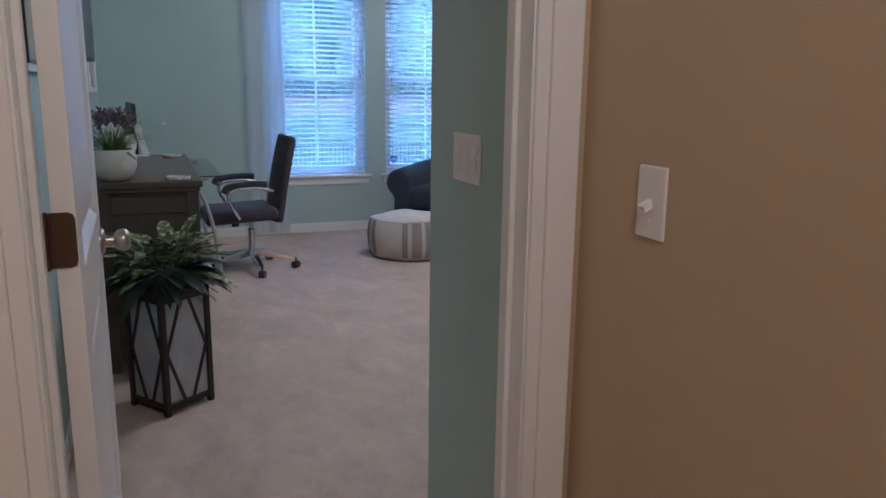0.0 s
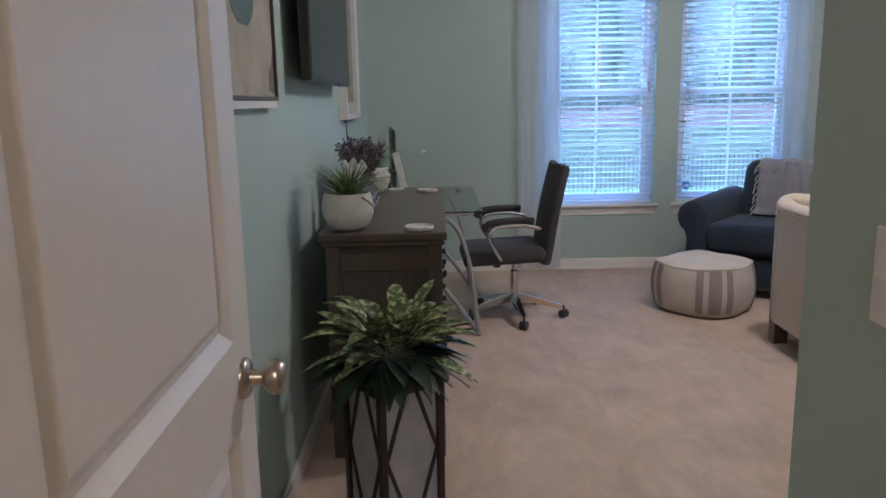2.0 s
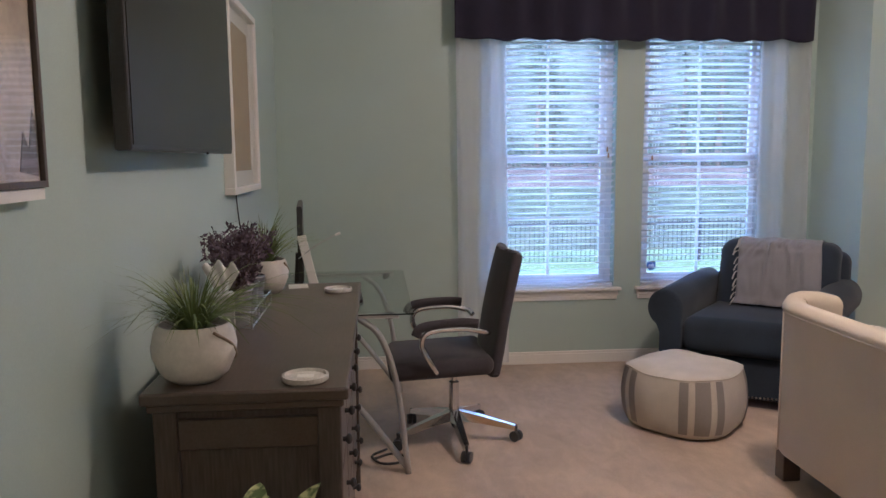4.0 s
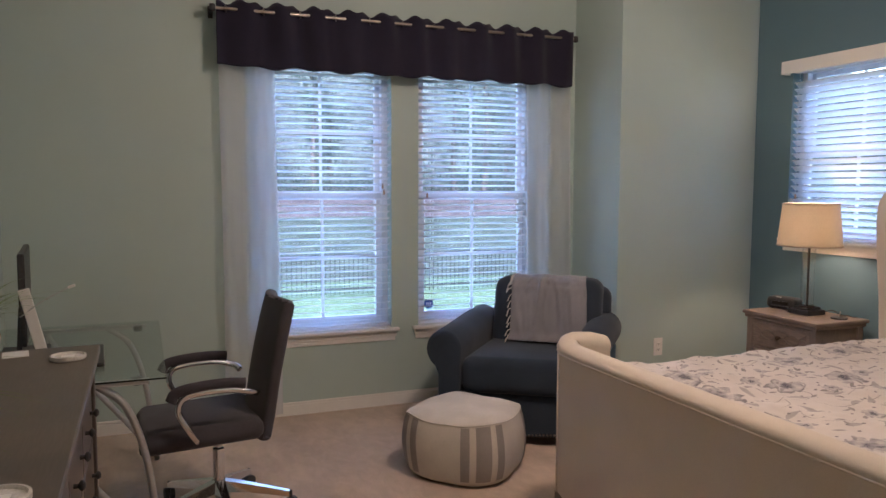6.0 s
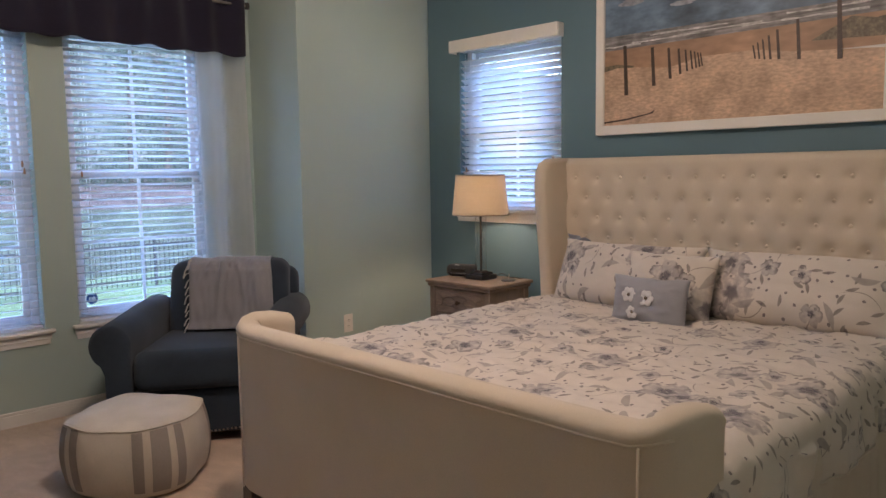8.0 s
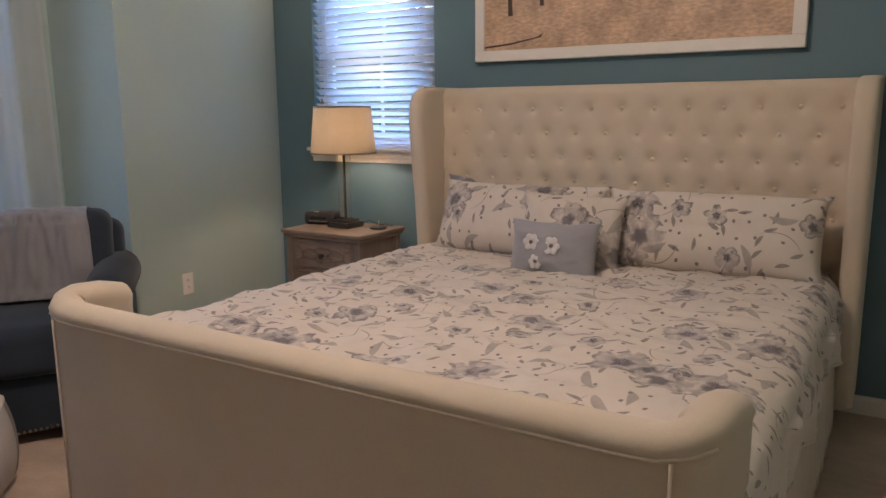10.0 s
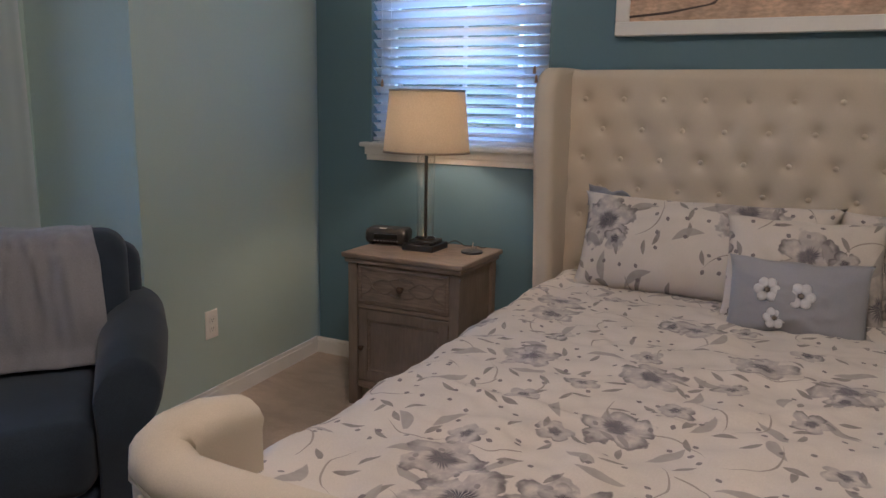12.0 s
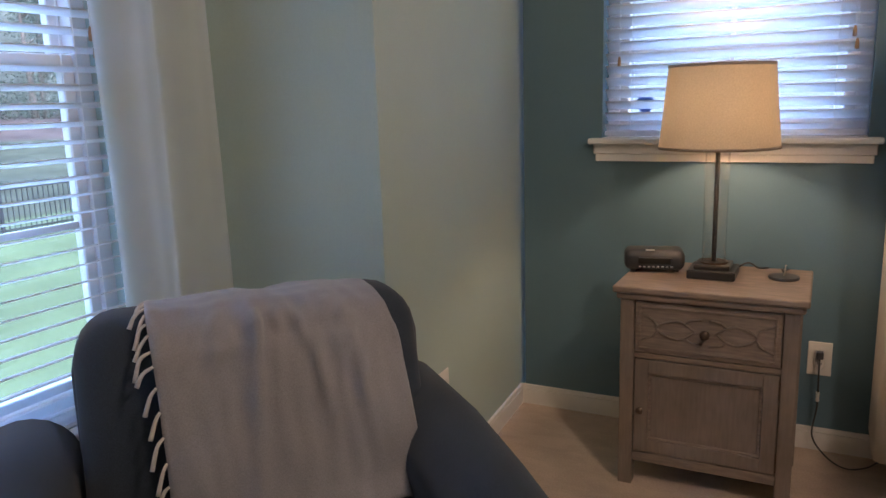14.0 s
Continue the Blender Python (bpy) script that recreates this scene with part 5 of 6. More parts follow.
def lantern_plant():
    pl = thing("artificial_plant", pose(0.567, 3.805, hh + 0.012), "bushy artificial plant with variegated leaves and ferns on the lantern", "plant")
    part("moss_mound", lathe(bmesh.new(), [(0, 0), (0.10, 0), (0.11, 0.03), (0.06, 0.07), (0, 0.08)], 14), SOIL, pl, smooth=True)
    rng = random.Random(9)
    stems = bmesh.new()
    for i in range(62):
        a, q = rng.uniform(0, 6.283), rng.random()
        rise = 1.0 - 1.0 * q + rng.uniform(-0.15, 0.15)
        verts, faces = [], []
        base = Vector((math.cos(a) * 0.05, math.sin(a) * 0.05, 0.05 + 0.05 * (1 - q)))
        start = base + Vector((math.cos(a) * math.cos(rise), math.sin(a) * math.cos(rise), math.sin(rise))) * rng.uniform(0.03, 0.09)
        tube(stems, [base, start], 0.002, 4)
        broad_leaf(verts, faces, start, a + rng.uniform(-0.3, 0.3), rise, rng.uniform(0.12, 0.19), rng.uniform(0.024, 0.038), rng.uniform(0.15, 0.45), rng)
        raw_part("leaf", verts, faces, LEAF_PALE, pl)
    for i in range(26):
        a = rng.uniform(0, 6.283)
        verts, faces = [], []
        broad_leaf(verts, faces, Vector((math.cos(a) * 0.07, math.sin(a) * 0.07, 0.05)), a, rng.uniform(-0.05, 0.3), rng.uniform(0.14, 0.20), rng.uniform(0.030, 0.045), rng.uniform(0.35, 0.75), rng)
        raw_part("leaf", verts, faces, LEAF_DARK, pl)
    for i in range(26):
        a, rise, ln = rng.uniform(0, 6.283), rng.uniform(0.0, 0.5), rng.uniform(0.19, 0.27)
        out, side = Vector((math.cos(a), math.sin(a), 0)), Vector((-math.sin(a), math.cos(a), 0))
        pts = [Vector((0, 0, 0.05)) + out * ln * t * math.cos(rise) + Vector((0, 0, ln * (t * math.sin(rise) - 0.4 * t * t))) for t in (k / 10 for k in range(11))]
        tube(stems, pts, 0.0018, 4)
        verts, faces = [], []
        for k in range(26):
            t = 0.25 + 0.75 * k / 26
            p = pts[min(int(t * 10), 9)].lerp(pts[min(int(t * 10) + 1, 10)], t * 10 % 1)
            w = 0.032 * (1.15 - t)
            for sgn in (-1, 1):
                j = len(verts)
                verts += [p, p + side * sgn * w + out * 0.010, p + side * sgn * w * 0.9 + out * 0.014, p + out * 0.005]
                faces.append((j, j + 1, j + 2, j + 3))
        raw_part("fern_frond", verts, faces, LEAF_DARK, pl)
    part("leaf_stalk", stems, LEAF_DARK, pl, kind="stuff")


lantern_plant()


# ---- armchair with its throw ----
def splay(bm):
    """The seat's front runs a little askew to its back."""
    for v in bm.verts:
        if v.co.y < 0 and v.co.x > 0:
            v.co.y *= 1 - 0.32 * min(1, v.co.x / 0.45)
            v.co.x -= 0.10 * max(0, v.co.x - 0.28) * 4 * min(1, -v.co.y / 0.33) * 0.55
    return bm


def armchair(m):
    """Local -y is the front."""
    ac = thing("armchair", m, "dark navy upholstered armchair with rolled arms and nailheads", "armchair")
    bm = soft_box(bmesh.new(), -0.49, 0.38, -0.465, 0.40, 0.05, 0.30, 0.025, 3)
    part("base", splay(bm), NAVY, ac, smooth=50)
    bm = soft_box(bmesh.new(), -0.36, 0.25, -0.49, 0.24, 0.295, 0.505, 0.06, 4)
    for v in bm.verts:
        if v.co.z > 0.38:
            v.co.z += 0.022 * (1 - ((v.co.x + 0.055) / 0.305) ** 2) * (1 - ((v.co.y + 0.14) / 0.36) ** 2)
    part("seat_cushion", splay(bm), NAVY, ac, smooth=True)
    bm = soft_box(bmesh.new(), -0.36, 0.385, 0.24, 0.43, 0.12, 0.835, 0.07, 4)
    for v in bm.verts:
        v.co.y += 0.10 * max(0, v.co.z - 0.4)
    part("back_frame", bm, NAVY, ac, smooth=True)
    bm = soft_box(bmesh.new(), -0.345, 0.345, 0.07, 0.29, 0.42, 0.895, 0.075, 5)
    for v in bm.verts:
        v.co.y += 0.26 * (v.co.z - 0.42)
        v.co.y -= 0.03 * (1 - (v.co.x / 0.335) ** 2) * (1 - ((v.co.z - 0.66) / 0.24) ** 2)
        v.co.z -= 0.006 * (v.co.x / 0.335) ** 2 if v.co.z > 0.8 else 0
    part("back_cushion", bm, NAVY, ac, smooth=True)
    for sgn in (-1, 1):
        bm = bmesh.new()
        # a scrolled section, carried from front to back
        ring = [(0.305, 0.07), (0.435, 0.07), (0.435, 0.40)]
        ring += [(0.405 + 0.105 * math.cos(a), 0.545 + 0.105 * math.sin(a)) for a in (radians(q) for q in range(-60, 196, 16))]
        ring += [(0.305, 0.46)]
        rows = []
        for y, g, dz in ((-0.485, 0.90, 0.0), (-0.478, 0.97, 0.0), (-0.462, 1.0, 0.0), (-0.2, 1.0, 0.01), (0.1, 1.0, 0.025), (0.36, 1.0, 0.03), (0.40, 0.95, 0.02)):
            cx, cz = 0.39, 0.36
            rows.append([bm.verts.new((sgn * (cx + (x - cx) * g) - 0.055, y, cz + (z - cz) * g + (dz if z > 0.3 else 0))) for x, z in ring])
        k = len(ring)
        for r0, r1 in zip(rows, rows[1:]):
            for i in range(k):
                bm.faces.new((r0[i], r0[(i + 1) % k], r1[(i + 1) % k], r1[i]))
        bm.faces.new(rows[0]); bm.faces.new(rows[-1][::-1])
        part("rolled_arm", splay(bm), NAVY, ac, smooth=50)
    nail = None
    for i in range(44):
        x = -0.48 + i * 0.83 / 43
        y = -0.466 * (1 - 0.32 * max(0, x) / 0.45) - 0.001
        if nail is None:
            bm = lathe(bmesh.new(), [(0, 0.004), (0.004, 0.003), (0.0062, 0), (0, 0)], 8)
            bmesh.ops.rotate(bm, verts=bm.verts, cent=(0, 0, 0), matrix=Matrix.Rotation(radians(90), 3, "X"))
            nail = part("nailhead", bm, NICKEL, ac, "small pewter nailhead", smooth=True)
            nail.matrix_basis = pose(x, y, 0.085)
        else:
            piece("nailhead", nail, pose(x, y, 0.085), ac)
    for x in (-0.435, 0.325):
        for y in (-0.40 if x < 0 else -0.24, 0.34):
            part("foot", boxm(x - 0.03, x + 0.03, y - 0.03, y + 0.03, 0, 0.052, 0.004), ESPRESSO, ac, "dark wooden block foot")


ARM = pose(3.16, 6.74, 0, 0, 0, -41)
armchair(ARM)
FRINGE = material("cream_cotton_fringe", (0.55, 0.52, 0.48), 0.95, grain=0.1, stain=0.08, bump=0.3)


def throw():
    th = thing("throw_blanket", ARM, "grey woven throw with a cream tasselled fringe over the armchair back", "blanket")
    bm = bmesh.new()
    x0, x1 = -0.185, 0.245

    def skin(s):
        """The line over the back cushion: front foot, over the top, down behind."""
        pts = [(0.010, 0.524), (0.043, 0.57), (0.058, 0.66), (0.085, 0.76), (0.115, 0.845), (0.155, 0.886), (0.22, 0.903), (0.30, 0.902), (0.385, 0.888), (0.465, 0.868), (0.495, 0.80), (0.50, 0.70)]
        k = s * (len(pts) - 1)
        i = min(int(k), len(pts) - 2)
        a, b, f = pts[i], pts[i + 1], k - i
        return a[0] + (b[0] - a[0]) * f, a[1] + (b[1] - a[1]) * f

    def place(u, v):
        y, z = skin(v)
        x = x0 + (x1 - x0) * u + 0.012 * math.sin(v * 6 + 1) + 0.055 * (1 - v) * (u - 0.5)
        pucker = math.exp(-((v - 0.40) / 0.13) ** 2)
        fold = 0.006 * math.sin(u * 15 + 4 * v) * (0.3 + v) + 0.014 * noise.noise((u * 5 + 2 * v, v * 4, 2)) + 0.030 * pucker * abs(noise.noise((u * 11 - 5 * v, v * 9, 7))) + 0.008 * noise.noise((u * 16, v * 9 + 3 * u, 4)) + sum(h * math.exp(-((u - c - lean * (v - 0.4)) / wide) ** 2 - ((v - at) / run) ** 2) for h, c, lean, wide, at, run in ((0.022, 0.40, 0.25, 0.030, 0.40, 0.16), (-0.012, 0.455, 0.25, 0.025, 0.38, 0.14), (0.018, 0.60, -0.3, 0.028, 0.36, 0.13), (0.014, 0.24, 0.35, 0.032, 0.44, 0.14), (0.012, 0.78, -0.2, 0.035, 0.30, 0.16), (0.012, 0.5, 0.6, 0.05, 0.08, 0.10)))
        front = 1 if v < 0.45 else 0.4
        return Vector((x, y - 0.010 * front - fold * front, z + (0.004 + fold * 0.5 if v > 0.4 else 0.0)))

    sheet(bm, 60, 60, place)
    solid(bm, 0.004)
    part("cloth", bm, GREY_THROW, th, smooth=True)
    rng = random.Random(8)
    for i in range(22):
        v = (i + 0.5) / 22 * 0.92
        p = place(0.0, v)
        a = Vector((-rng.uniform(0.008, 0.02), rng.uniform(-0.012, 0.0), -rng.uniform(0.008, 0.02)))
        q = p + a + Vector((-0.012, -0.006, -rng.uniform(0.02, 0.04)))
        bm = tube(bmesh.new(), curve([p, p + a, q], 4), 0.0028, 6, taper=0.0045)
        part("tassel", bm, FRINGE, th, "cream knotted tassel", smooth=True)


throw()

# ---- striped pouf ----
def pouf(m):
    po = thing("pouf", m, "squarish cream canvas floor pouf with grey woven stripes", "pouf")
    n = 128
    prof = curve([(0.0, 0.352, 0), (0.12, 0.352, 0), (0.205, 0.345, 0), (0.255, 0.328, 0), (0.272, 0.308, 0), (0.288, 0.24, 0), (0.293, 0.16, 0), (0.284, 0.07, 0), (0.258, 0.014, 0), (0.20, 0.0, 0), (0.0, 0.0, 0)], 4)

    def spot(i, j, grow):
        """A rounded square in plan, slumped and dented like a stuffed cover."""
        a = 2 * math.pi * i / n
        p = prof[j]
        c4 = 1 / (abs(math.cos(a)) ** 2.8 + abs(math.sin(a)) ** 2.8) ** (1 / 2.8)
        share = min(1, p.x / 0.25)
        r = p.x * (1 + (c4 - 1) * share) * (1 + 0.015 * math.sin(3 * a + 1) + 0.03 * noise.noise((math.cos(a) * 2, math.sin(a) * 2, p.y * 5)))
        high = max(0.0, (p.y - 0.2) / 0.15)
        ear = 0.014 * (c4 - 1) / 0.24 * share * high - 0.012 * share * high * (1 - (c4 - 1) / 0.24)
        dent = 0.016 * noise.noise((math.cos(a) * r * 6, math.sin(a) * r * 6, 3)) * high
        return Vector(((r + grow) * math.cos(a), (r + grow) * math.sin(a), max(0.0, p.y + ear + dent + (grow if p.y > 0.3 else 0))))

    bm = bmesh.new()
    rows = [[bm.verts.new(spot(i, j, 0)) for i in range(n)] for j in range(len(prof))]
    for r0, r1 in zip(rows, rows[1:]):
        for i in range(n):
            bm.faces.new((r0[i], r0[(i + 1) % n], r1[(i + 1) % n], r1[i]))
    bmesh.ops.remove_doubles(bm, verts=bm.verts, dist=1e-4)
    part("cover", bm, POUF, po, smooth=True)
    j0 = next(j for j, p in enumerate(prof) if p.y < 0.312)
    j1 = max(j for j, p in enumerate(prof) if p.y > 0.03)
    for corner in (45, 135, 225, 315):
        for off, wide in ((-17, 3), (0, 5), (17, 3)):
            c = (corner + off) / 360 * n
            bm = bmesh.new()
            rows = [[bm.verts.new(spot(c + q - wide / 2, j, 0.002)) for q in range(wide + 1)] for j in range(j0, j1 + 1)]
            for r0, r1 in zip(rows, rows[1:]):
                for q in range(wide):
                    bm.faces.new((r0[q], r0[q + 1], r1[q + 1], r1[q]))
            part("stripe", bm, POUF_STRIPE, po, "grey-brown woven stripe", smooth=True)
    ring = [spot(i, j0 - 1, 0.001) for i in range(n + 1)]
    part("piping", tube(bmesh.new(), ring, 0.0042, 6), POUF, po, "cream seam piping", smooth=True)


pouf(pose(2.455, 6.26, 0, 0, 0, 38))


# ---- bedding print: grey-blue flowers, leaves and berries on cream ----
def floral_material(name, ground, scale=1.0):
    m = material(name, ground, 0.9, grain=0.05, grain_size=0.003, stain=0.05, stain_size=0.2, bump=0.25, sheen=0.2, spec=0.1)
    n, l = m.node_tree.nodes, m.node_tree.links
    b = n["Principled BSDF"]

    def put(socket, value):
        if hasattr(value, "is_linked"):
            l.new(value, socket)
        else:
            socket.default_value = value

    def do(op, a, c=0.0, d=0.0):
        x = n.new("ShaderNodeMath")
        x.operation = op
        for s, v in zip(x.inputs, (a, c, d)):
            put(s, v)
        return x.outputs[0]

    def soft(v, lo, hi):
        r = n.new("ShaderNodeMapRange")
        r.interpolation_type = "SMOOTHSTEP"
        put(r.inputs["Value"], v)
        r.inputs["From Min"].default_value, r.inputs["From Max"].default_value = lo, hi
        return r.outputs["Result"]

    fit_size = n.new("ShaderNodeMapping")
    fit_size.inputs["Scale"].default_value = (1 / scale, 1 / scale, 1)
    l.new(n.new("ShaderNodeTexCoord").outputs["UV"], fit_size.inputs["Vector"])
    uv = fit_size.outputs["Vector"]
    wob = n.new("ShaderNodeTexNoise")
    wob.inputs["Scale"].default_value = 28
    l.new(uv, wob.inputs["Vector"])
    wash = n.new("ShaderNodeTexNoise")
    wash.inputs["Scale"].default_value, wash.inputs["Detail"].default_value = 40, 4
    l.new(uv, wash.inputs["Vector"])

    blot = n.new("ShaderNodeTexNoise")
    blot.inputs["Scale"].default_value, blot.inputs["Detail"].default_value = 14, 2
    l.new(uv, blot.inputs["Vector"])

    def cells(size, jitter, shift):
        """Each cell's own polar coordinates: distance from its centre in metres, angle, and a random number."""
        mp = n.new("ShaderNodeMapping")
        mp.inputs["Location"].default_value = (shift, shift * 0.7, 0)
        l.new(uv, mp.inputs["Vector"])
        vo = n.new("ShaderNodeTexVoronoi")
        vo.voronoi_dimensions = "2D"
        vo.inputs["Scale"].default_value, vo.inputs["Randomness"].default_value = 1 / size, jitter
        l.new(mp.outputs["Vector"], vo.inputs["Vector"])
        dv = n.new("ShaderNodeVectorMath")
        dv.operation = "SUBTRACT"
        l.new(mp.outputs["Vector"], dv.inputs[0])
        l.new(vo.outputs["Position"], dv.inputs[1])
        sp = n.new("ShaderNodeSeparateXYZ")
        l.new(dv.outputs["Vector"], sp.inputs[0])
        sc = n.new("ShaderNodeSeparateColor")
        l.new(vo.outputs["Color"], sc.inputs[0])
        x, y = sp.outputs[0], sp.outputs[1]
        r = do("SQRT", do("ADD", do("MULTIPLY", x, x), do("MULTIPLY", y, y)))
        return x, y, r, do("ARCTAN2", y, x), sc.outputs[0], sc.outputs[1]

    colour = b.inputs["Base Color"].links[0].from_socket

    def paint(mask, ink):
        nonlocal colour
        mix = n.new("ShaderNodeMix")
        mix.data_type = "RGBA"
        l.new(mask, mix.inputs["Factor"])
        l.new(colour, mix.inputs[6])
        mix.inputs[7].default_value = (*ink, 1)
        colour = mix.outputs[2]

    # leaves and sprigs
    for size, shift, ln, wd, bend, rare, ink in ((0.085, 3.1, 0.026, 0.0075, 4.0, 0.25, (0.26, 0.23, 0.21)), (0.14, 8.4, 0.050, 0.014, 5.0, 0.40, (0.38, 0.34, 0.315)), (0.050, 5.7, 0.0075, 0.0062, 0.0, 0.58, (0.19, 0.165, 0.17)), (0.16, 2.3, 0.085, 0.0024, 7.0, 0.30, (0.34, 0.295, 0.26))):
        x, y, r, th, r1, r2 = cells(size, 1.0, shift)
        a = do("MULTIPLY", r1, 6.283)
        ca, sa = do("COSINE", a), do("SINE", a)
        lx = do("ADD", do("MULTIPLY", x, ca), do("MULTIPLY", y, sa))
        ly = do("SUBTRACT", do("SUBTRACT", do("MULTIPLY", y, ca), do("MULTIPLY", x, sa)), do("MULTIPLY", do("MULTIPLY", lx, lx), bend))
        e = do("ADD", do("POWER", do("ABSOLUTE", do("DIVIDE", lx, ln)), 2.0), do("ABSOLUTE", do("DIVIDE", ly, wd)))
        mask = do("MULTIPLY", do("SUBTRACT", 1.0, soft(e, 0.8, 1.0)), do("GREATER_THAN", r2, rare))
        paint(do("MULTIPLY", mask, do("ADD", 0.55, do("MULTIPLY", wash.outputs["Fac"], 0.7))), ink)
    # large blooms of five ragged petals with a dark heart
    for size, shift, big in ((0.31, 1.7, 0.080), (0.37, 6.3, 0.098), (0.22, 9.9, 0.042)):
        x, y, r, th, r1, r2 = cells(size, 0.95, shift)
        petal = do("ABSOLUTE", do("COSINE", do("ADD", do("MULTIPLY", th, 2.5), do("MULTIPLY", r1, 6.28))))
        reach = do("MULTIPLY", do("ADD", 0.62, do("ADD", do("MULTIPLY", do("POWER", petal, 0.6), 0.38), do("MULTIPLY", do("SUBTRACT", wob.outputs["Fac"], 0.5), 0.85))), big)
        q = do("DIVIDE", r, reach)
        inside = do("MULTIPLY", do("SUBTRACT", 1.0, soft(q, 0.93, 1.02)), do("GREATER_THAN", r2, 0.36))
        rim = do("MULTIPLY", do("MULTIPLY", inside, soft(q, 0.66, 0.97)), soft(blot.outputs["Fac"], 0.40, 0.62))
        veins = soft(do("ABSOLUTE", do("SINE", do("ADD", do("MULTIPLY", th, 13), do("MULTIPLY", wob.outputs["Fac"], 6)))), 0.2, 0.9)
        paint(do("MULTIPLY", inside, do("MULTIPLY", soft(wash.outputs["Fac"], 0.2, 0.7), 0.85)), (0.38, 0.345, 0.34))
        paint(do("MULTIPLY", rim, do("ADD", 0.4, do("MULTIPLY", wash.outputs["Fac"], 0.8))), (0.115, 0.102, 0.108))
        paint(do("MULTIPLY", do("MULTIPLY", inside, do("SUBTRACT", 1.0, soft(q, 0.22, 0.46))), do("ADD", 0.25, do("MULTIPLY", veins, 0.75))), (0.055, 0.05, 0.075))
    l.new(colour, b.inputs["Base Color"])
    return m


DUVET = floral_material("floral_duvet_cotton", (0.66, 0.60, 0.535), 1.05)
PILLOW_PRINT = floral_material("floral_pillow_cotton", (0.66, 0.60, 0.535), 1.25)
GREY_LINEN = material("blue_grey_linen", (0.33, 0.33, 0.36), 0.9, grain=0.08, grain_size=0.002, stain=0.05, bump=0.3, sheen=0.2, spec=0.1)
SKIRT = material("cream_bed_skirt", (0.62, 0.56, 0.48), 0.9, grain=0.05, grain_size=0.002, stain=0.05, bump=0.25, spec=0.1)


def uv_sheet(bm, nu, nv, place, su, sv, shift=(0, 0)):
    """A grid with texture coordinates in metres."""
    layer = bm.loops.layers.uv.verify()
    rows = sheet(bm, nu, nv, place)
    at = {v: (i / nu * su + shift[0], j / nv * sv + shift[1]) for j, row in enumerate(rows) for i, v in enumerate(row)}
    for f in bm.faces:
        for lo in f.loops:
            if lo.vert in at:
                lo[layer].uv = at[lo.vert]
    return rows


BC, HW = 4.625, 1.07
bed = thing("bed", pose(0, 0, 0), "cream linen upholstered bed with a button-tufted winged headboard", "bed")


def tufted_headboard():
    """The panel between the wings, with buttons in staggered rows."""
    y0, y1, z0, z1 = BC - HW + 0.06, BC + HW - 0.06, 0.35, 1.466
    sy, sz = 0.155, 0.118
    buttons = []
    for r in range(7):
        z = z1 - 0.115 - r * sz
        off = 0 if r % 2 == 0 else sy / 2
        k = -7
        while BC + off + k * sy < y1 - 0.05:
            y = BC + off + k * sy
            if y > y0 + 0.05:
                buttons.append((y, z))
            k += 1

    def depth(y, z):
        """Hollows at the buttons, with soft pleats towards their neighbours."""
        hollow = 0
        r = (z1 - 0.115 - z) / sz
        for rr in (math.floor(r), math.floor(r) + 1):
            if 0 <= rr < 7:
                off = 0 if rr % 2 == 0 else sy / 2
                k = round((y - BC - off) / sy)
                d2 = ((y - BC - off - k * sy) ** 2 + (z - (z1 - 0.115 - rr * sz)) ** 2)
                hollow += 0.017 * math.exp(-d2 / 0.0008) + 0.008 * math.exp(-d2 / 0.0035)
        a, c = (y - BC) / sy + r / 2, (y - BC) / sy - r / 2
        if 0 < r < 6.2:
            hollow += 0.0007 * (math.exp(-((a - round(a)) * 9) ** 2) + math.exp(-((c - round(c)) * 9) ** 2))
        return hollow

    bm = bmesh.new()

    def place(u, v):
        y, z = y0 + u * (y1 - y0), z0 + v * (z1 - z0)
        edge = 0.03 * max(0, (z - z1 + 0.04) / 0.04) ** 2
        return Vector((4.885 + depth(y, z) + edge, y, z))

    rows = sheet(bm, 240, 110, place)
    top = rows[-1]
    back = [bm.verts.new((5.02, v.co.y, v.co.z + 0.004)) for v in top]
    for a, b_, c, d in zip(top, top[1:], back[1:], back):
        bm.faces.new((a, b_, c, d))
    hb = part("headboard", bm, LINEN, bed, "button-tufted cream linen headboard", smooth=True)
    part("headboard_back", boxm(4.95, 5.02, y0, y1, 0.12, z1 - 0.02), LINEN, bed)
    bt = None
    for y, z in buttons:
        mm = pose(4.885 + depth(y, z) - 0.004, y, z)
        if bt is None:
            bm = lathe(bmesh.new(), [(0, 0.006), (0.006, 0.005), (0.0105, 0), (0.0105, -0.004)], 10)
            bmesh.ops.rotate(bm, verts=bm.verts, cent=(0, 0, 0), matrix=Matrix.Rotation(radians(-90), 3, "Y"))
            bt = part("button", bm, LINEN, hb, smooth=True)
            bt.matrix_basis = mm
        else:
            piece("button", bt, mm, hb)


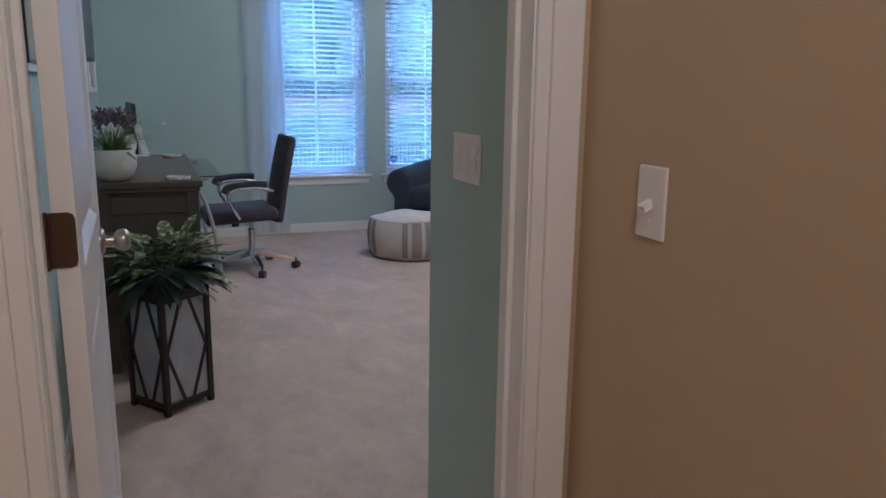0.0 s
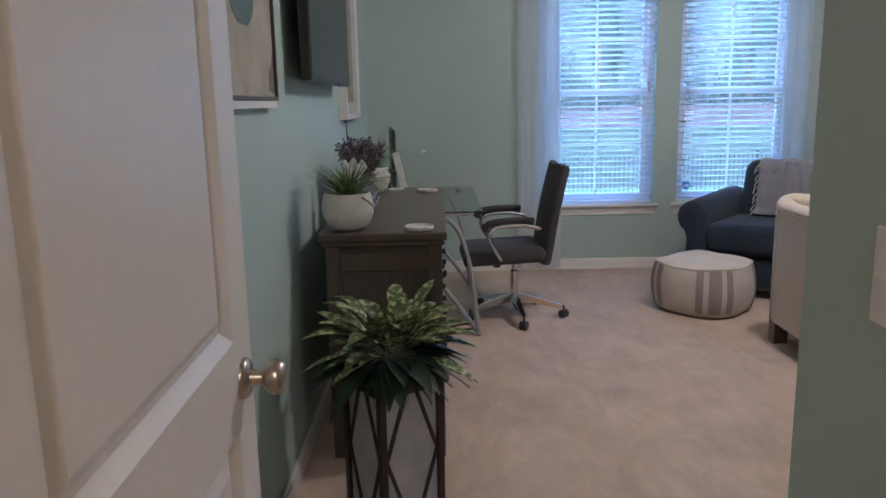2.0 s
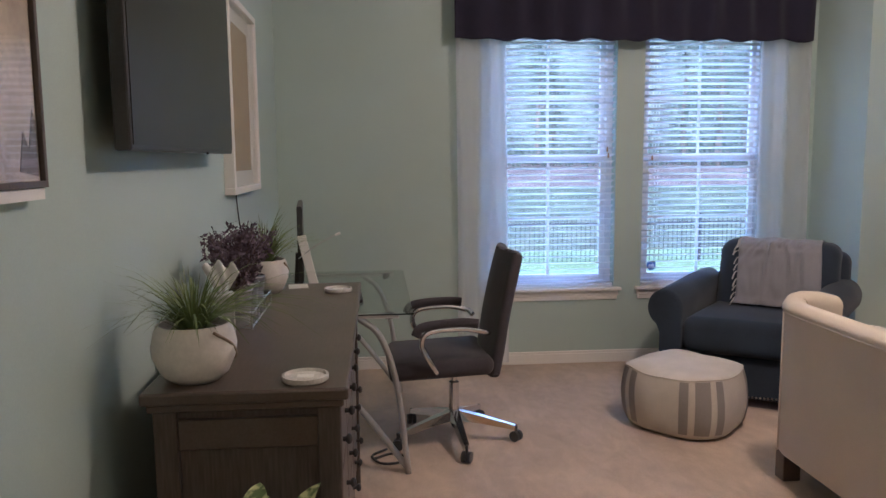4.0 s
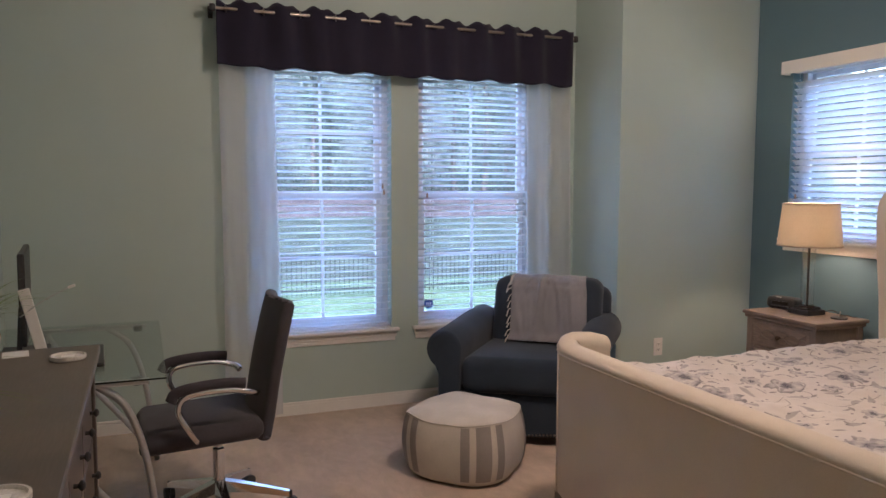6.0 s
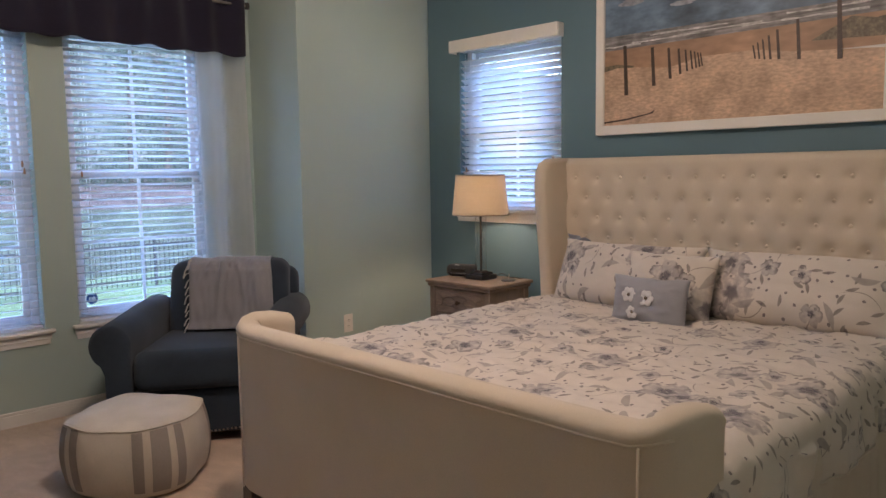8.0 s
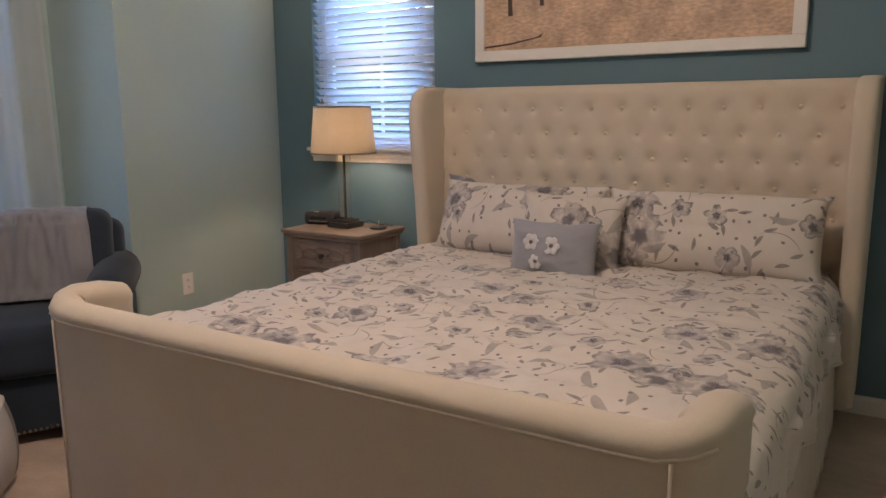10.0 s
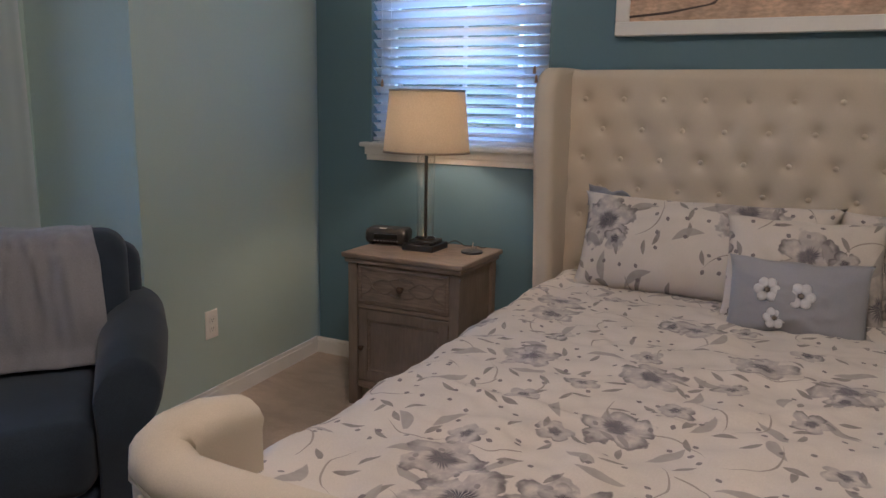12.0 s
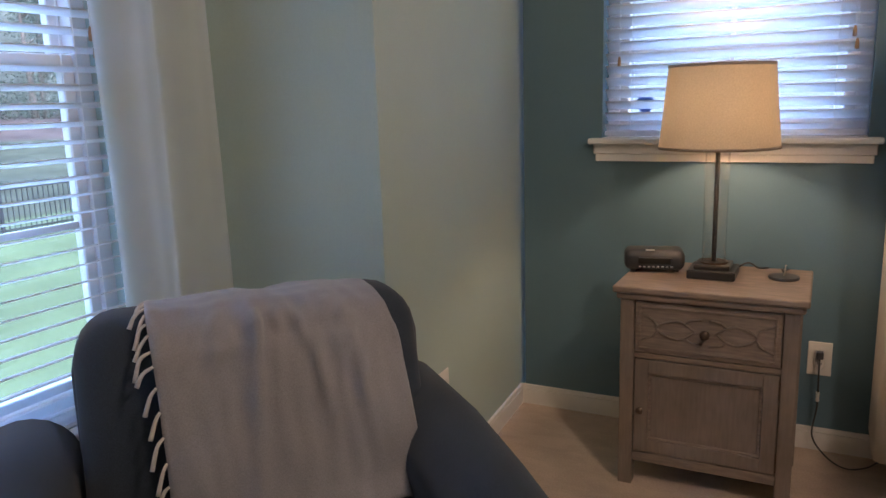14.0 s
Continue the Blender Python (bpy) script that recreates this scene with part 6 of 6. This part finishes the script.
tufted_headboard()
for sgn in (-1, 1):
    # a wing: a padded slab whose front edge sweeps back at its foot
    bm = bmesh.new()
    prof = [(4.74, 0.12), (4.73, 0.5), (4.705, 0.85), (4.67, 1.12), (4.655, 1.30), (4.665, 1.39), (4.70, 1.443), (4.75, 1.466), (4.84, 1.471), (5.02, 1.471), (5.02, 0.12)]
    yo, yi = BC + sgn * HW, BC + sgn * (HW - 0.085)
    rows = [[bm.verts.new((x, y, z)) for x, z in prof] for y in (yo, yi)]
    k = len(prof)
    for i in range(k):
        bm.faces.new((rows[0][i], rows[0][(i + 1) % k], rows[1][(i + 1) % k], rows[1][i]))
    bm.faces.new(rows[0]); bm.faces.new(rows[1][::-1])
    bmesh.ops.recalc_face_normals(bm, faces=bm.faces)
    rim = [e for e in bm.edges if abs(e.verts[0].co.y - e.verts[1].co.y) < 1e-6 and max(e.verts[0].co.x, e.verts[1].co.x) < 5.01]
    bmesh.ops.bevel(bm, geom=rim, offset=0.032, segments=5, affect="EDGES", profile=0.5)
    part("wing", bm, LINEN, bed, smooth=60)


def footboard():
    """A padded panel that turns back into short wings, rounded along its top; plan from wing end to wing end."""
    FW, FX, TH = 0.975, 2.565, 0.092
    plan = [(FX + 0.26, -FW), (FX + 0.18, -FW), (FX + 0.10, -FW + 0.003), (FX + 0.045, -FW + 0.02), (FX + 0.012, -FW + 0.055), (FX, -FW + 0.11)]
    plan += [(FX, -FW + 0.11 + k * (2 * FW - 0.22) / 24) for k in range(1, 24)]
    plan += [(x, -y) for x, y in reversed(plan[:6])]
    pts = [Vector((x, y, 0)) for x, y in plan]
    bm = bmesh.new()
    rows = []
    for i, p in enumerate(pts):
        d = (pts[min(i + 1, len(pts) - 1)] - pts[max(i - 1, 0)]).normalized()
        inn = Vector((-d.y, d.x, 0))
        if inn.dot(Vector((3.2, 0, 0)) - p) < 0:
            inn = -inn
        side = abs(p.y) / FW
        rise = 0.037 * max(0.0, (side - 0.86) / 0.14) ** 1.5
        end = max(0.0, (p.x - FX - 0.10) / 0.16)
        top = 0.802 + rise - 0.028 * end ** 2
        r = TH / 2
        sec = [(0.012, 0.125), (0.0, 0.15), (0.0, 0.45), (0.0, top - r * 1.2)]
        sec += [(r - (r + 0.006) * math.cos(q), top - r + r * math.sin(q)) for q in (radians(w) for w in (15, 40, 65, 90, 115, 140, 165))]
        sec += [(TH, top - r * 1.2), (TH, 0.45), (TH, 0.125)]
        rows.append([bm.verts.new(p + inn * o + Vector((0, BC, z))) for o, z in sec])
    k = len(rows[0])
    for r0, r1 in zip(rows, rows[1:]):
        for i in range(k):
            bm.faces.new((r0[i], r0[(i + 1) % k], r1[(i + 1) % k], r1[i]))
    bm.faces.new(rows[0]); bm.faces.new(rows[-1][::-1])
    bmesh.ops.recalc_face_normals(bm, faces=bm.faces)
    pipe = [tuple(r[3].co) for r in rows[3:-3]]
    fb = part("footboard", bm, LINEN, bed, "cream upholstered footboard with rolled top edge", smooth=55)
    part("piping", tube(bmesh.new(), [(x - 0.001, y, z + 0.004) for x, y, z in pipe], 0.0042, 6), LINEN, fb, smooth=True)
    for s in (-1, 1):
        y = BC + s * (FW - 0.085)
        part("piping", tube(bmesh.new(), [(FX - 0.001, y, 0.14), (FX - 0.001, y, 0.4), (FX - 0.001, y, 0.755)], 0.0038, 6), LINEN, fb, smooth=True)
    for s in (-1, 1):
        part("foot", boxm(FX + 0.02, FX + 0.10, BC + s * (FW - 0.07) - 0.035, BC + s * (FW - 0.07) + 0.035, 0, 0.13, 0.003), ESPRESSO, bed, "dark wooden block foot")
        part("foot", boxm(4.90, 4.98, BC + s * (FW - 0.05) - 0.035, BC + s * (FW - 0.05) + 0.035, 0, 0.14, 0.003), ESPRESSO, bed, "dark wooden block foot")


footboard()
for s in (-1, 1):
    y = BC + s * 0.945
    part("side_rail", boxm(2.86, 4.72, min(y, y + s * 0.03), max(y, y + s * 0.03), 0.14, 0.34, 0.008), LINEN, bed)
mt = part("mattress", soft_box(bmesh.new(), 2.66, 4.87, BC - 0.93, BC + 0.93, 0.2, 0.60, 0.06, 3), material("white_mattress_ticking", (0.7, 0.68, 0.64), 0.9, grain=0.04, stain=0.04), None, "white mattress under the duvet", smooth=50)
tagged(mt, category="mattress")


def duvet():
    bm = bmesh.new()
    W, drop = 0.992, 0.21
    total = 2 * (W + drop)
    LN = 2.10

    def place(u, v):
        s = (v - 0.5) * total
        x = 2.69 + u * LN
        side = 1 if s > 0 else -1
        a = abs(s)
        r = 0.10
        over = a - (W - r)
        if over <= 0:
            y, z = a, 0.672
        elif over < r * 1.57:
            q = over / r
            y, z = W - r + r * math.sin(q), 0.672 - r + r * math.cos(q)
        else:
            d = (over - r * 1.57) * (1 + 0.9 * math.exp(-((x - 2.74) / 0.13) ** 2) + 0.25 * max(0, x - 4.1))
            y, z = W + 0.03 * d + 0.018 * math.sin(x * 9 + side) * d / drop, 0.572 - d
        puff = 0.020 * noise.noise((x * 2.2, s * 2.2, 1)) + 0.010 * noise.noise((x * 6, s * 6, 4)) + 0.013 * noise.noise((x * 11, s * 9, 7)) + 0.006 * noise.noise((x * 26, s * 24, 9))
        crease = 0.010 * math.exp(-((s * 0.4 + x - 3.6 + 0.1 * math.sin(s * 5)) / 0.018) ** 2) + 0.008 * math.exp(-((x - 4.1 + 0.08 * math.sin(s * 6 + 1)) / 0.02) ** 2)
        tuck = -0.05 * max(0, (2.80 - x) / 0.11) ** 2
        if over <= r * 1.57:
            z += puff + crease + tuck
        else:
            y += abs(puff) * 1.2 + 0.012 * math.sin(x * 23 + 3 * noise.noise((x * 3, 0, side)))
        return Vector((x, BC + side * y, z))

    uv_sheet(bm, 150, 190, place, LN, total)
    bmesh.ops.recalc_face_normals(bm, faces=bm.faces)
    du = part("duvet", bm, DUVET, None, "cream duvet printed with grey-blue watercolour flowers", smooth=True)
    tagged(du, category="duvet")
    for v in (0.0, 1.0):
        part("hem", tube(bmesh.new(), [place(u / 90, v) for u in range(91)], 0.006, 6), SKIRT, du, "cream rolled hem of the duvet", smooth=True)
    thick = du.modifiers.new("thickness", "SOLIDIFY")
    thick.thickness, thick.offset = 0.012, -1.0


duvet()
for s in (-1, 1):
    bm = bmesh.new()
    sheet(bm, 140, 8, lambda u, v: Vector((2.88 + u * 1.80, BC + s * (0.984 + 0.007 * math.sin(u * 90 + 5 * noise.noise((u * 8, 0, 0))) * (1 - 0.6 * v) + 0.02 * (1 - v)), 0.03 + v * 0.50)))
    solid(bm, 0.003)
    sk = part("bed_skirt", bm, SKIRT, None, "cream gathered bed skirt hanging to the floor", smooth=True)
    tagged(sk, category="bed skirt")


def pillow_mesh(w, h, thick, seed, shift, flange=0.0):
    """A stuffed case: two bulging faces meeting in a seam; lies in local y-z, facing -x."""
    bm = bmesh.new()
    nu, nv = 36, 26
    sides = []
    for face in (-1, 1):
        def place(u, v):
            a, c = 2 * u - 1, 2 * v - 1
            bulge = (max(0, 1 - abs(a) ** 2.6) * max(0, 1 - abs(c) ** 2.6)) ** 0.55
            wr = 0.012 * noise.noise((a * 3 + seed, c * 3, seed)) + 0.006 * noise.noise((a * 9 + seed, c * 8, seed))
            sag = 0.010 * noise.noise((a * 2, c * 2, seed + 3))
            return Vector((face * (thick / 2 * bulge + wr * bulge), a * w / 2 * (0.94 + 0.06 * c ** 4), (c * (0.92 + 0.08 * a ** 6) * 0.5 + 0.5) * h + sag))
        uv_sheet(bm, nu, nv, place, w, h, shift)
    bmesh.ops.remove_doubles(bm, verts=bm.verts, dist=0.0012)
    return bm


def pillow(m, w, h, thick, seed, mat, label, shift):
    ob = part("pillow", pillow_mesh(w, h, thick, seed, shift), mat, None, label, smooth=True)
    ob.matrix_basis = m
    tagged(ob, category="pillow", group="pillows on the bed")
    return ob


PL = "cream pillow printed with grey flowers, propped on the headboard"
left_pillow = pillow(pose(4.54, 5.035, 0.645, 0, 24, -2), 0.90, 0.39, 0.25, 1, PILLOW_PRINT, PL, (0.3, 0.1))
pillow(pose(4.56, 4.145, 0.645, 0, 26, 1), 0.94, 0.39, 0.25, 2, PILLOW_PRINT, PL, (2.3, 1.1))
pillow(pose(4.40, 4.69, 0.65, 0, 24, 4), 0.48, 0.36, 0.16, 3, PILLOW_PRINT, "square cream pillow printed with grey flowers", (4.15, 0.6))
gp = pillow(pose(4.275, 4.70, 0.635, 0, 12, 3), 0.40, 0.25, 0.11, 4, GREY_LINEN, "small blue-grey cushion with white embroidered flowers", (0, 0))
FLAP = material("blue_grey_pillow_reverse", (0.30, 0.31, 0.36), 0.9, grain=0.06, stain=0.05, bump=0.3)
bm = bmesh.new()
sheet(bm, 10, 8, lambda u, v: Vector((0.02 + 0.03 * math.sin(u * 7 + v * 3) * v - 0.02 * v, 0.27 + u * 0.17, 0.345 + v * (0.03 + 0.045 * u) + 0.008 * math.sin(u * 11))))
solid(bm, 0.003)
part("corner_flap", bm, FLAP, left_pillow, "blue-grey reverse of the pillow case folding over", smooth=True)
PETAL = material("white_embroidery", (0.66, 0.65, 0.66), 0.9, grain=0.06, stain=0.05, bump=0.3)
rng = random.Random(6)
for cy, cz, r in ((0.085, 0.150, 0.037), (-0.008, 0.140, 0.039), (0.058, 0.068, 0.032)):
    fl_ = None
    for k in range(6):
        a = k * 1.047 + rng.uniform(-0.1, 0.1)
        bm = bmesh.new()
        bmesh.ops.create_uvsphere(bm, u_segments=8, v_segments=5, radius=1)
        b_ = 2 * cy / 0.40
        bulge = ((1 - abs(b_) ** 2.6) * (1 - abs(2 * cz / 0.25 - 1) ** 2.6)) ** 0.55 * 0.055
        for v in bm.verts:
            v.co = (-bulge - 0.001 + v.co.x * 0.003, cy + math.cos(a) * r * 0.62 + v.co.y * r * 0.42, cz + math.sin(a) * r * 0.62 + v.co.z * r * 0.42)
        part("petal", bm, PETAL, gp, smooth=True)
    bm = bmesh.new()
    bmesh.ops.create_uvsphere(bm, u_segments=8, v_segments=5, radius=1)
    for v in bm.verts:
        v.co = (-bulge - 0.005 + v.co.x * 0.004, cy + v.co.y * r * 0.22, cz + v.co.z * r * 0.22)
    part("flower_heart", bm, DIRT, gp, smooth=True)

# ---- nightstand ----
WASH = material("greyed_oak", (0.21, 0.165, 0.13), 0.6, grain=0.10, grain_size=0.008, stain=0.14, stain_size=0.12, bump=0.2, stretch=(1, 1, 0.1))
WASH_H = material("greyed_oak_across", (0.24, 0.185, 0.145), 0.55, grain=0.22, grain_size=0.008, stain=0.14, stain_size=0.12, bump=0.2, stretch=(1, 0.1, 1))
GAP_SHADE = material("dark_gap_shade", (0.05, 0.04, 0.034), 0.8, grain=0.2, stain=0.1)
ns = thing("nightstand", pose(4.497, 5.90, 0), "weathered grey-brown wooden nightstand with drawer and door", "nightstand")
nw, nd, nh = 0.575, 0.43, 0.69
part("top", boxm(0, nd, 0, nw, nh - 0.022, nh, 0.006, 2), WASH_H, ns)
part("cornice", boxm(0.010, nd - 0.01, 0.010, nw - 0.010, nh - 0.045, nh - 0.022, 0.008, 2), WASH_H, ns)
for x in (0.022, nd - 0.067):
    for y in (0.022, nw - 0.067):
        part("leg", boxm(x, x + 0.045, y, y + 0.045, 0, nh - 0.045, 0.003), WASH, ns)
part("carcass", boxm(0.050, nd - 0.03, 0.035, nw - 0.035, 0.085, nh - 0.045), WASH, ns)
part("bottom_rail", boxm(0.030, 0.050, 0.067, nw - 0.067, 0.085, 0.118, 0.002), WASH_H, ns)
part("middle_rail", boxm(0.030, 0.050, 0.067, nw - 0.067, 0.448, 0.466, 0.002), WASH_H, ns)


def carved_drawer():
    y0, y1, z0, z1 = 0.070, nw - 0.070, 0.470, nh - 0.050
    dw_ = part("drawer", boxm(0.026, 0.050, y0, y1, z0, z1, 0.002), WASH_H, ns)
    bm = bmesh.new()
    for a, b_, c, d in ((y0 + 0.012, y1 - 0.012, z0 + 0.012, z0 + 0.020), (y0 + 0.012, y1 - 0.012, z1 - 0.020, z1 - 0.012), (y0 + 0.012, y0 + 0.020, z0 + 0.020, z1 - 0.020), (y1 - 0.020, y1 - 0.012, z0 + 0.020, z1 - 0.020)):
        box(bm, 0.020, 0.026, a, b_, c, d, 0.002)
    part("moulding", bm, WASH_H, dw_)
    cy, cz = (y0 + y1) / 2, (z0 + z1) / 2
    for s in (-1, 1):
        pts = [(0.024, cy + s * 0.03, cz), (0.024, cy + s * 0.075, cz + 0.028), (0.024, cy + s * 0.12, cz + 0.022), (0.024, cy + s * 0.15, cz), (0.024, cy + s * 0.12, cz - 0.022), (0.024, cy + s * 0.075, cz - 0.028), (0.024, cy + s * 0.03, cz)]
        part("carving", tube(bmesh.new(), curve(pts, 6), 0.004, 6), WASH, dw_, smooth=True)
        for t in (-1, 1):
            pts = [(0.024, cy + s * 0.20, cz + t * 0.045), (0.024, cy + s * 0.16, cz + t * 0.026), (0.024, cy + s * 0.145, cz + t * 0.002)]
            part("carving", tube(bmesh.new(), curve(pts, 6), 0.004, 6), WASH, dw_, smooth=True)
            pts = [(0.024, cy + s * 0.01, cz + t * 0.042), (0.024, cy + s * 0.045, cz + t * 0.036), (0.024, cy + s * 0.06, cz + t * 0.024)]
            part("carving", tube(bmesh.new(), curve(pts, 5), 0.004, 6), WASH, dw_, smooth=True)
    part("knob", knob_mesh(bmesh.new(), (0.026, cy, cz), (-1, 0, 0), 0.015), BRONZE, dw_, "dark bronze knob", smooth=40)


carved_drawer()
y0, y1, z0, z1 = 0.070, nw - 0.070, 0.122, 0.444
nsdoor = part("door", boxm(0.040, 0.0495, y0 + 0.044, y1 - 0.044, z0 + 0.044, z1 - 0.044), WASH, ns)
for nm, a, b_, c, d in (("stile", y0, y0 + 0.045, z0, z1), ("stile", y1 - 0.045, y1, z0, z1), ("rail", y0 + 0.045, y1 - 0.045, z0, z0 + 0.045), ("rail", y0 + 0.045, y1 - 0.045, z1 - 0.045, z1)):
    part(nm, boxm(0.028, 0.050, a, b_, c, d, 0.002), WASH, nsdoor)
bm = bmesh.new()
for a, b_, c, d in ((y0 + 0.045, y1 - 0.045, z0 + 0.045, z0 + 0.054), (y0 + 0.045, y1 - 0.045, z1 - 0.054, z1 - 0.045), (y0 + 0.045, y0 + 0.054, z0 + 0.054, z1 - 0.054), (y1 - 0.054, y1 - 0.045, z0 + 0.054, z1 - 0.054)):
    box(bm, 0.034, 0.040, a, b_, c, d, 0.002)
part("moulding", bm, WASH_H, nsdoor)
part("knob", knob_mesh(bmesh.new(), (0.028, y1 - 0.022, 0.272), (-1, 0, 0), 0.012), BRONZE, nsdoor, "dark bronze knob", smooth=40)
for z in (0.16, 0.40):
    part("hinge", boxm(0.024, 0.030, y0 - 0.006, y0 + 0.001, z - 0.03, z + 0.03, 0.001), BRONZE, nsdoor)
# Dark strips stand in for the shadow in the gaps beside drawer and door.
for a, b_, c, d in ((y0 - 0.0025, y0 - 0.0005, 0.122, nh - 0.05), (y1 + 0.0005, y1 + 0.0025, 0.122, nh - 0.05)):
    part("shadow_gap", boxm(0.045, 0.0505, a, b_, c, d), GAP_SHADE, ns)

# ---- bedside lamp ----
SHADE = cloth_material("linen_lamp_shade", (0.52, 0.42, 0.285), translucent=0.068, weave=0.005, bump=0.4)
TRIM = cloth_material("shade_edge_tape", (0.40, 0.33, 0.26), translucent=0.25)
LX, LY = 4.75, 6.20
tl = thing("table_lamp", pose(LX, LY, nh, 0, 0, 0), "lit table lamp with a beige linen drum shade and glass column", "table lamp")
bm = bmesh.new()
box(bm, -0.075, 0.075, -0.075, 0.075, 0, 0.028, 0.003)
box(bm, -0.056, 0.056, -0.056, 0.056, 0.028, 0.044, 0.003)
part("base", bm, BLACK, tl, "black stepped square base")
part("foot_ring", lathe(bmesh.new(), [(0.030, 0.044), (0.046, 0.044), (0.046, 0.050), (0.030, 0.050)], 24), BRONZE, tl, smooth=40)
part("stem", rod(bmesh.new(), (0, 0, 0.044), (0, 0, 0.50), 0.0075, sides=12), BLACK, tl, smooth=40)
gl = part("glass_column", lathe(bmesh.new(), [(0.0385, 0.050), (0.0385, 0.455), (0.0372, 0.455), (0.0372, 0.050)], 28), PICTURE_GLASS, tl, "clear glass cylinder round the stem", smooth=True)
gl.visible_shadow = False
part("column_cap", lathe(bmesh.new(), [(0.0, 0.455), (0.041, 0.455), (0.041, 0.462), (0.0, 0.462)], 24), NICKEL, tl, smooth=40)
s0, s1, r0_, r1_ = 0.422, 0.688, 0.187, 0.161
bm = bmesh.new()
n = 64
rows = [[bm.verts.new(((r0_ + (r1_ - r0_) * k / 6) * math.cos(a), (r0_ + (r1_ - r0_) * k / 6) * math.sin(a), s0 + (s1 - s0) * k / 6)) for a in (2 * math.pi * i / n for i in range(n))] for k in range(7)]
for ra, rb in zip(rows, rows[1:]):
    for i in range(n):
        bm.faces.new((ra[i], ra[(i + 1) % n], rb[(i + 1) % n], rb[i]))
part("shade", bm, SHADE, tl, "beige linen drum shade", smooth=True)
for z, r in ((s0, r0_), (s1 - 0.009, r1_ + 0.0009)):
    bm = bmesh.new()
    rows = [[bm.verts.new(((r + 0.0015) * math.cos(a), (r + 0.0015) * math.sin(a), zz)) for a in (2 * math.pi * i / n for i in range(n))] for zz in (z, z + 0.009)]
    for i in range(n):
        bm.faces.new((rows[0][i], rows[0][(i + 1) % n], rows[1][(i + 1) % n], rows[1][i]))
    solid(bm, 0.001)
    part("shade_trim", bm, TRIM, tl, smooth=True)
bm = bmesh.new()
for a in (0, 2.094, 4.189):
    rod(bm, (0, 0, s1 - 0.02), ((r1_ - 0.001) * math.cos(a), (r1_ - 0.001) * math.sin(a), s1 - 0.006), 0.0018, sides=6)
rod(bm, (0, 0, 0.46), (0, 0, 0.525), 0.014, sides=12)
part("shade_spider", bm, NICKEL, tl)

cr = thing("clock_radio", pose(4.775, 6.40, nh, 0, 0, 14), "small black clock radio on the nightstand", "clock radio")
bm = soft_box(bmesh.new(), -0.055, 0.055, -0.10, 0.10, 0.006, 0.076, 0.024, 4)
for v in bm.verts:
    v.co.x += 0.12 * (v.co.z - 0.03)
part("body", bm, BLACK, cr, smooth=True)
part("display", boxm(-0.060, -0.050, -0.055, 0.055, 0.030, 0.052, 0.003), SCREEN, cr)
bm = bmesh.new()
for i in range(8):
    box(bm, -0.0615, -0.053, -0.06 + i * 0.015, -0.052 + i * 0.015, 0.019, 0.023)
part("buttons", bm, material("grey_button_marks", (0.35, 0.35, 0.35), 0.5), cr)
part("top_label", boxm(-0.046, -0.034, 0.0, 0.03, 0.0745, 0.0775), PLATE, cr)
for y in (-0.07, 0.07):
    part("foot", boxm(-0.04, 0.04, y - 0.01, y + 0.01, 0, 0.010), BLACK, cr)
pk_ = thing("charging_puck", pose(4.775, 5.985, nh), "round black charging pad on the nightstand", "charging pad")
part("post", rod(bmesh.new(), (0.0, 0.0, 0.008), (0.004, -0.004, 0.045), 0.0022, sides=8), NICKEL, pk_, smooth=40)
part("pad", lathe(bmesh.new(), [(0, 0), (0.046, 0), (0.048, 0.004), (0.046, 0.009), (0, 0.010)], 28), BLACK, pk_, smooth=40)
part("cable", tube(bmesh.new(), curve([(0.044, 0.0, 0.006), (0.075, 0.01, 0.016), (0.11, 0.0, 0.004), (0.135, -0.01, 0.003)], 6), 0.0022, 6), BLACK, pk_, smooth=True)
cord("black_wire", [(4.82, 6.14, nh + 0.01), (4.845, 6.10, nh + 0.03), (4.885, 6.07, nh + 0.006), (4.91, 6.04, nh + 0.003)], 0.0028, BLACK, "black lamp wire on the nightstand")
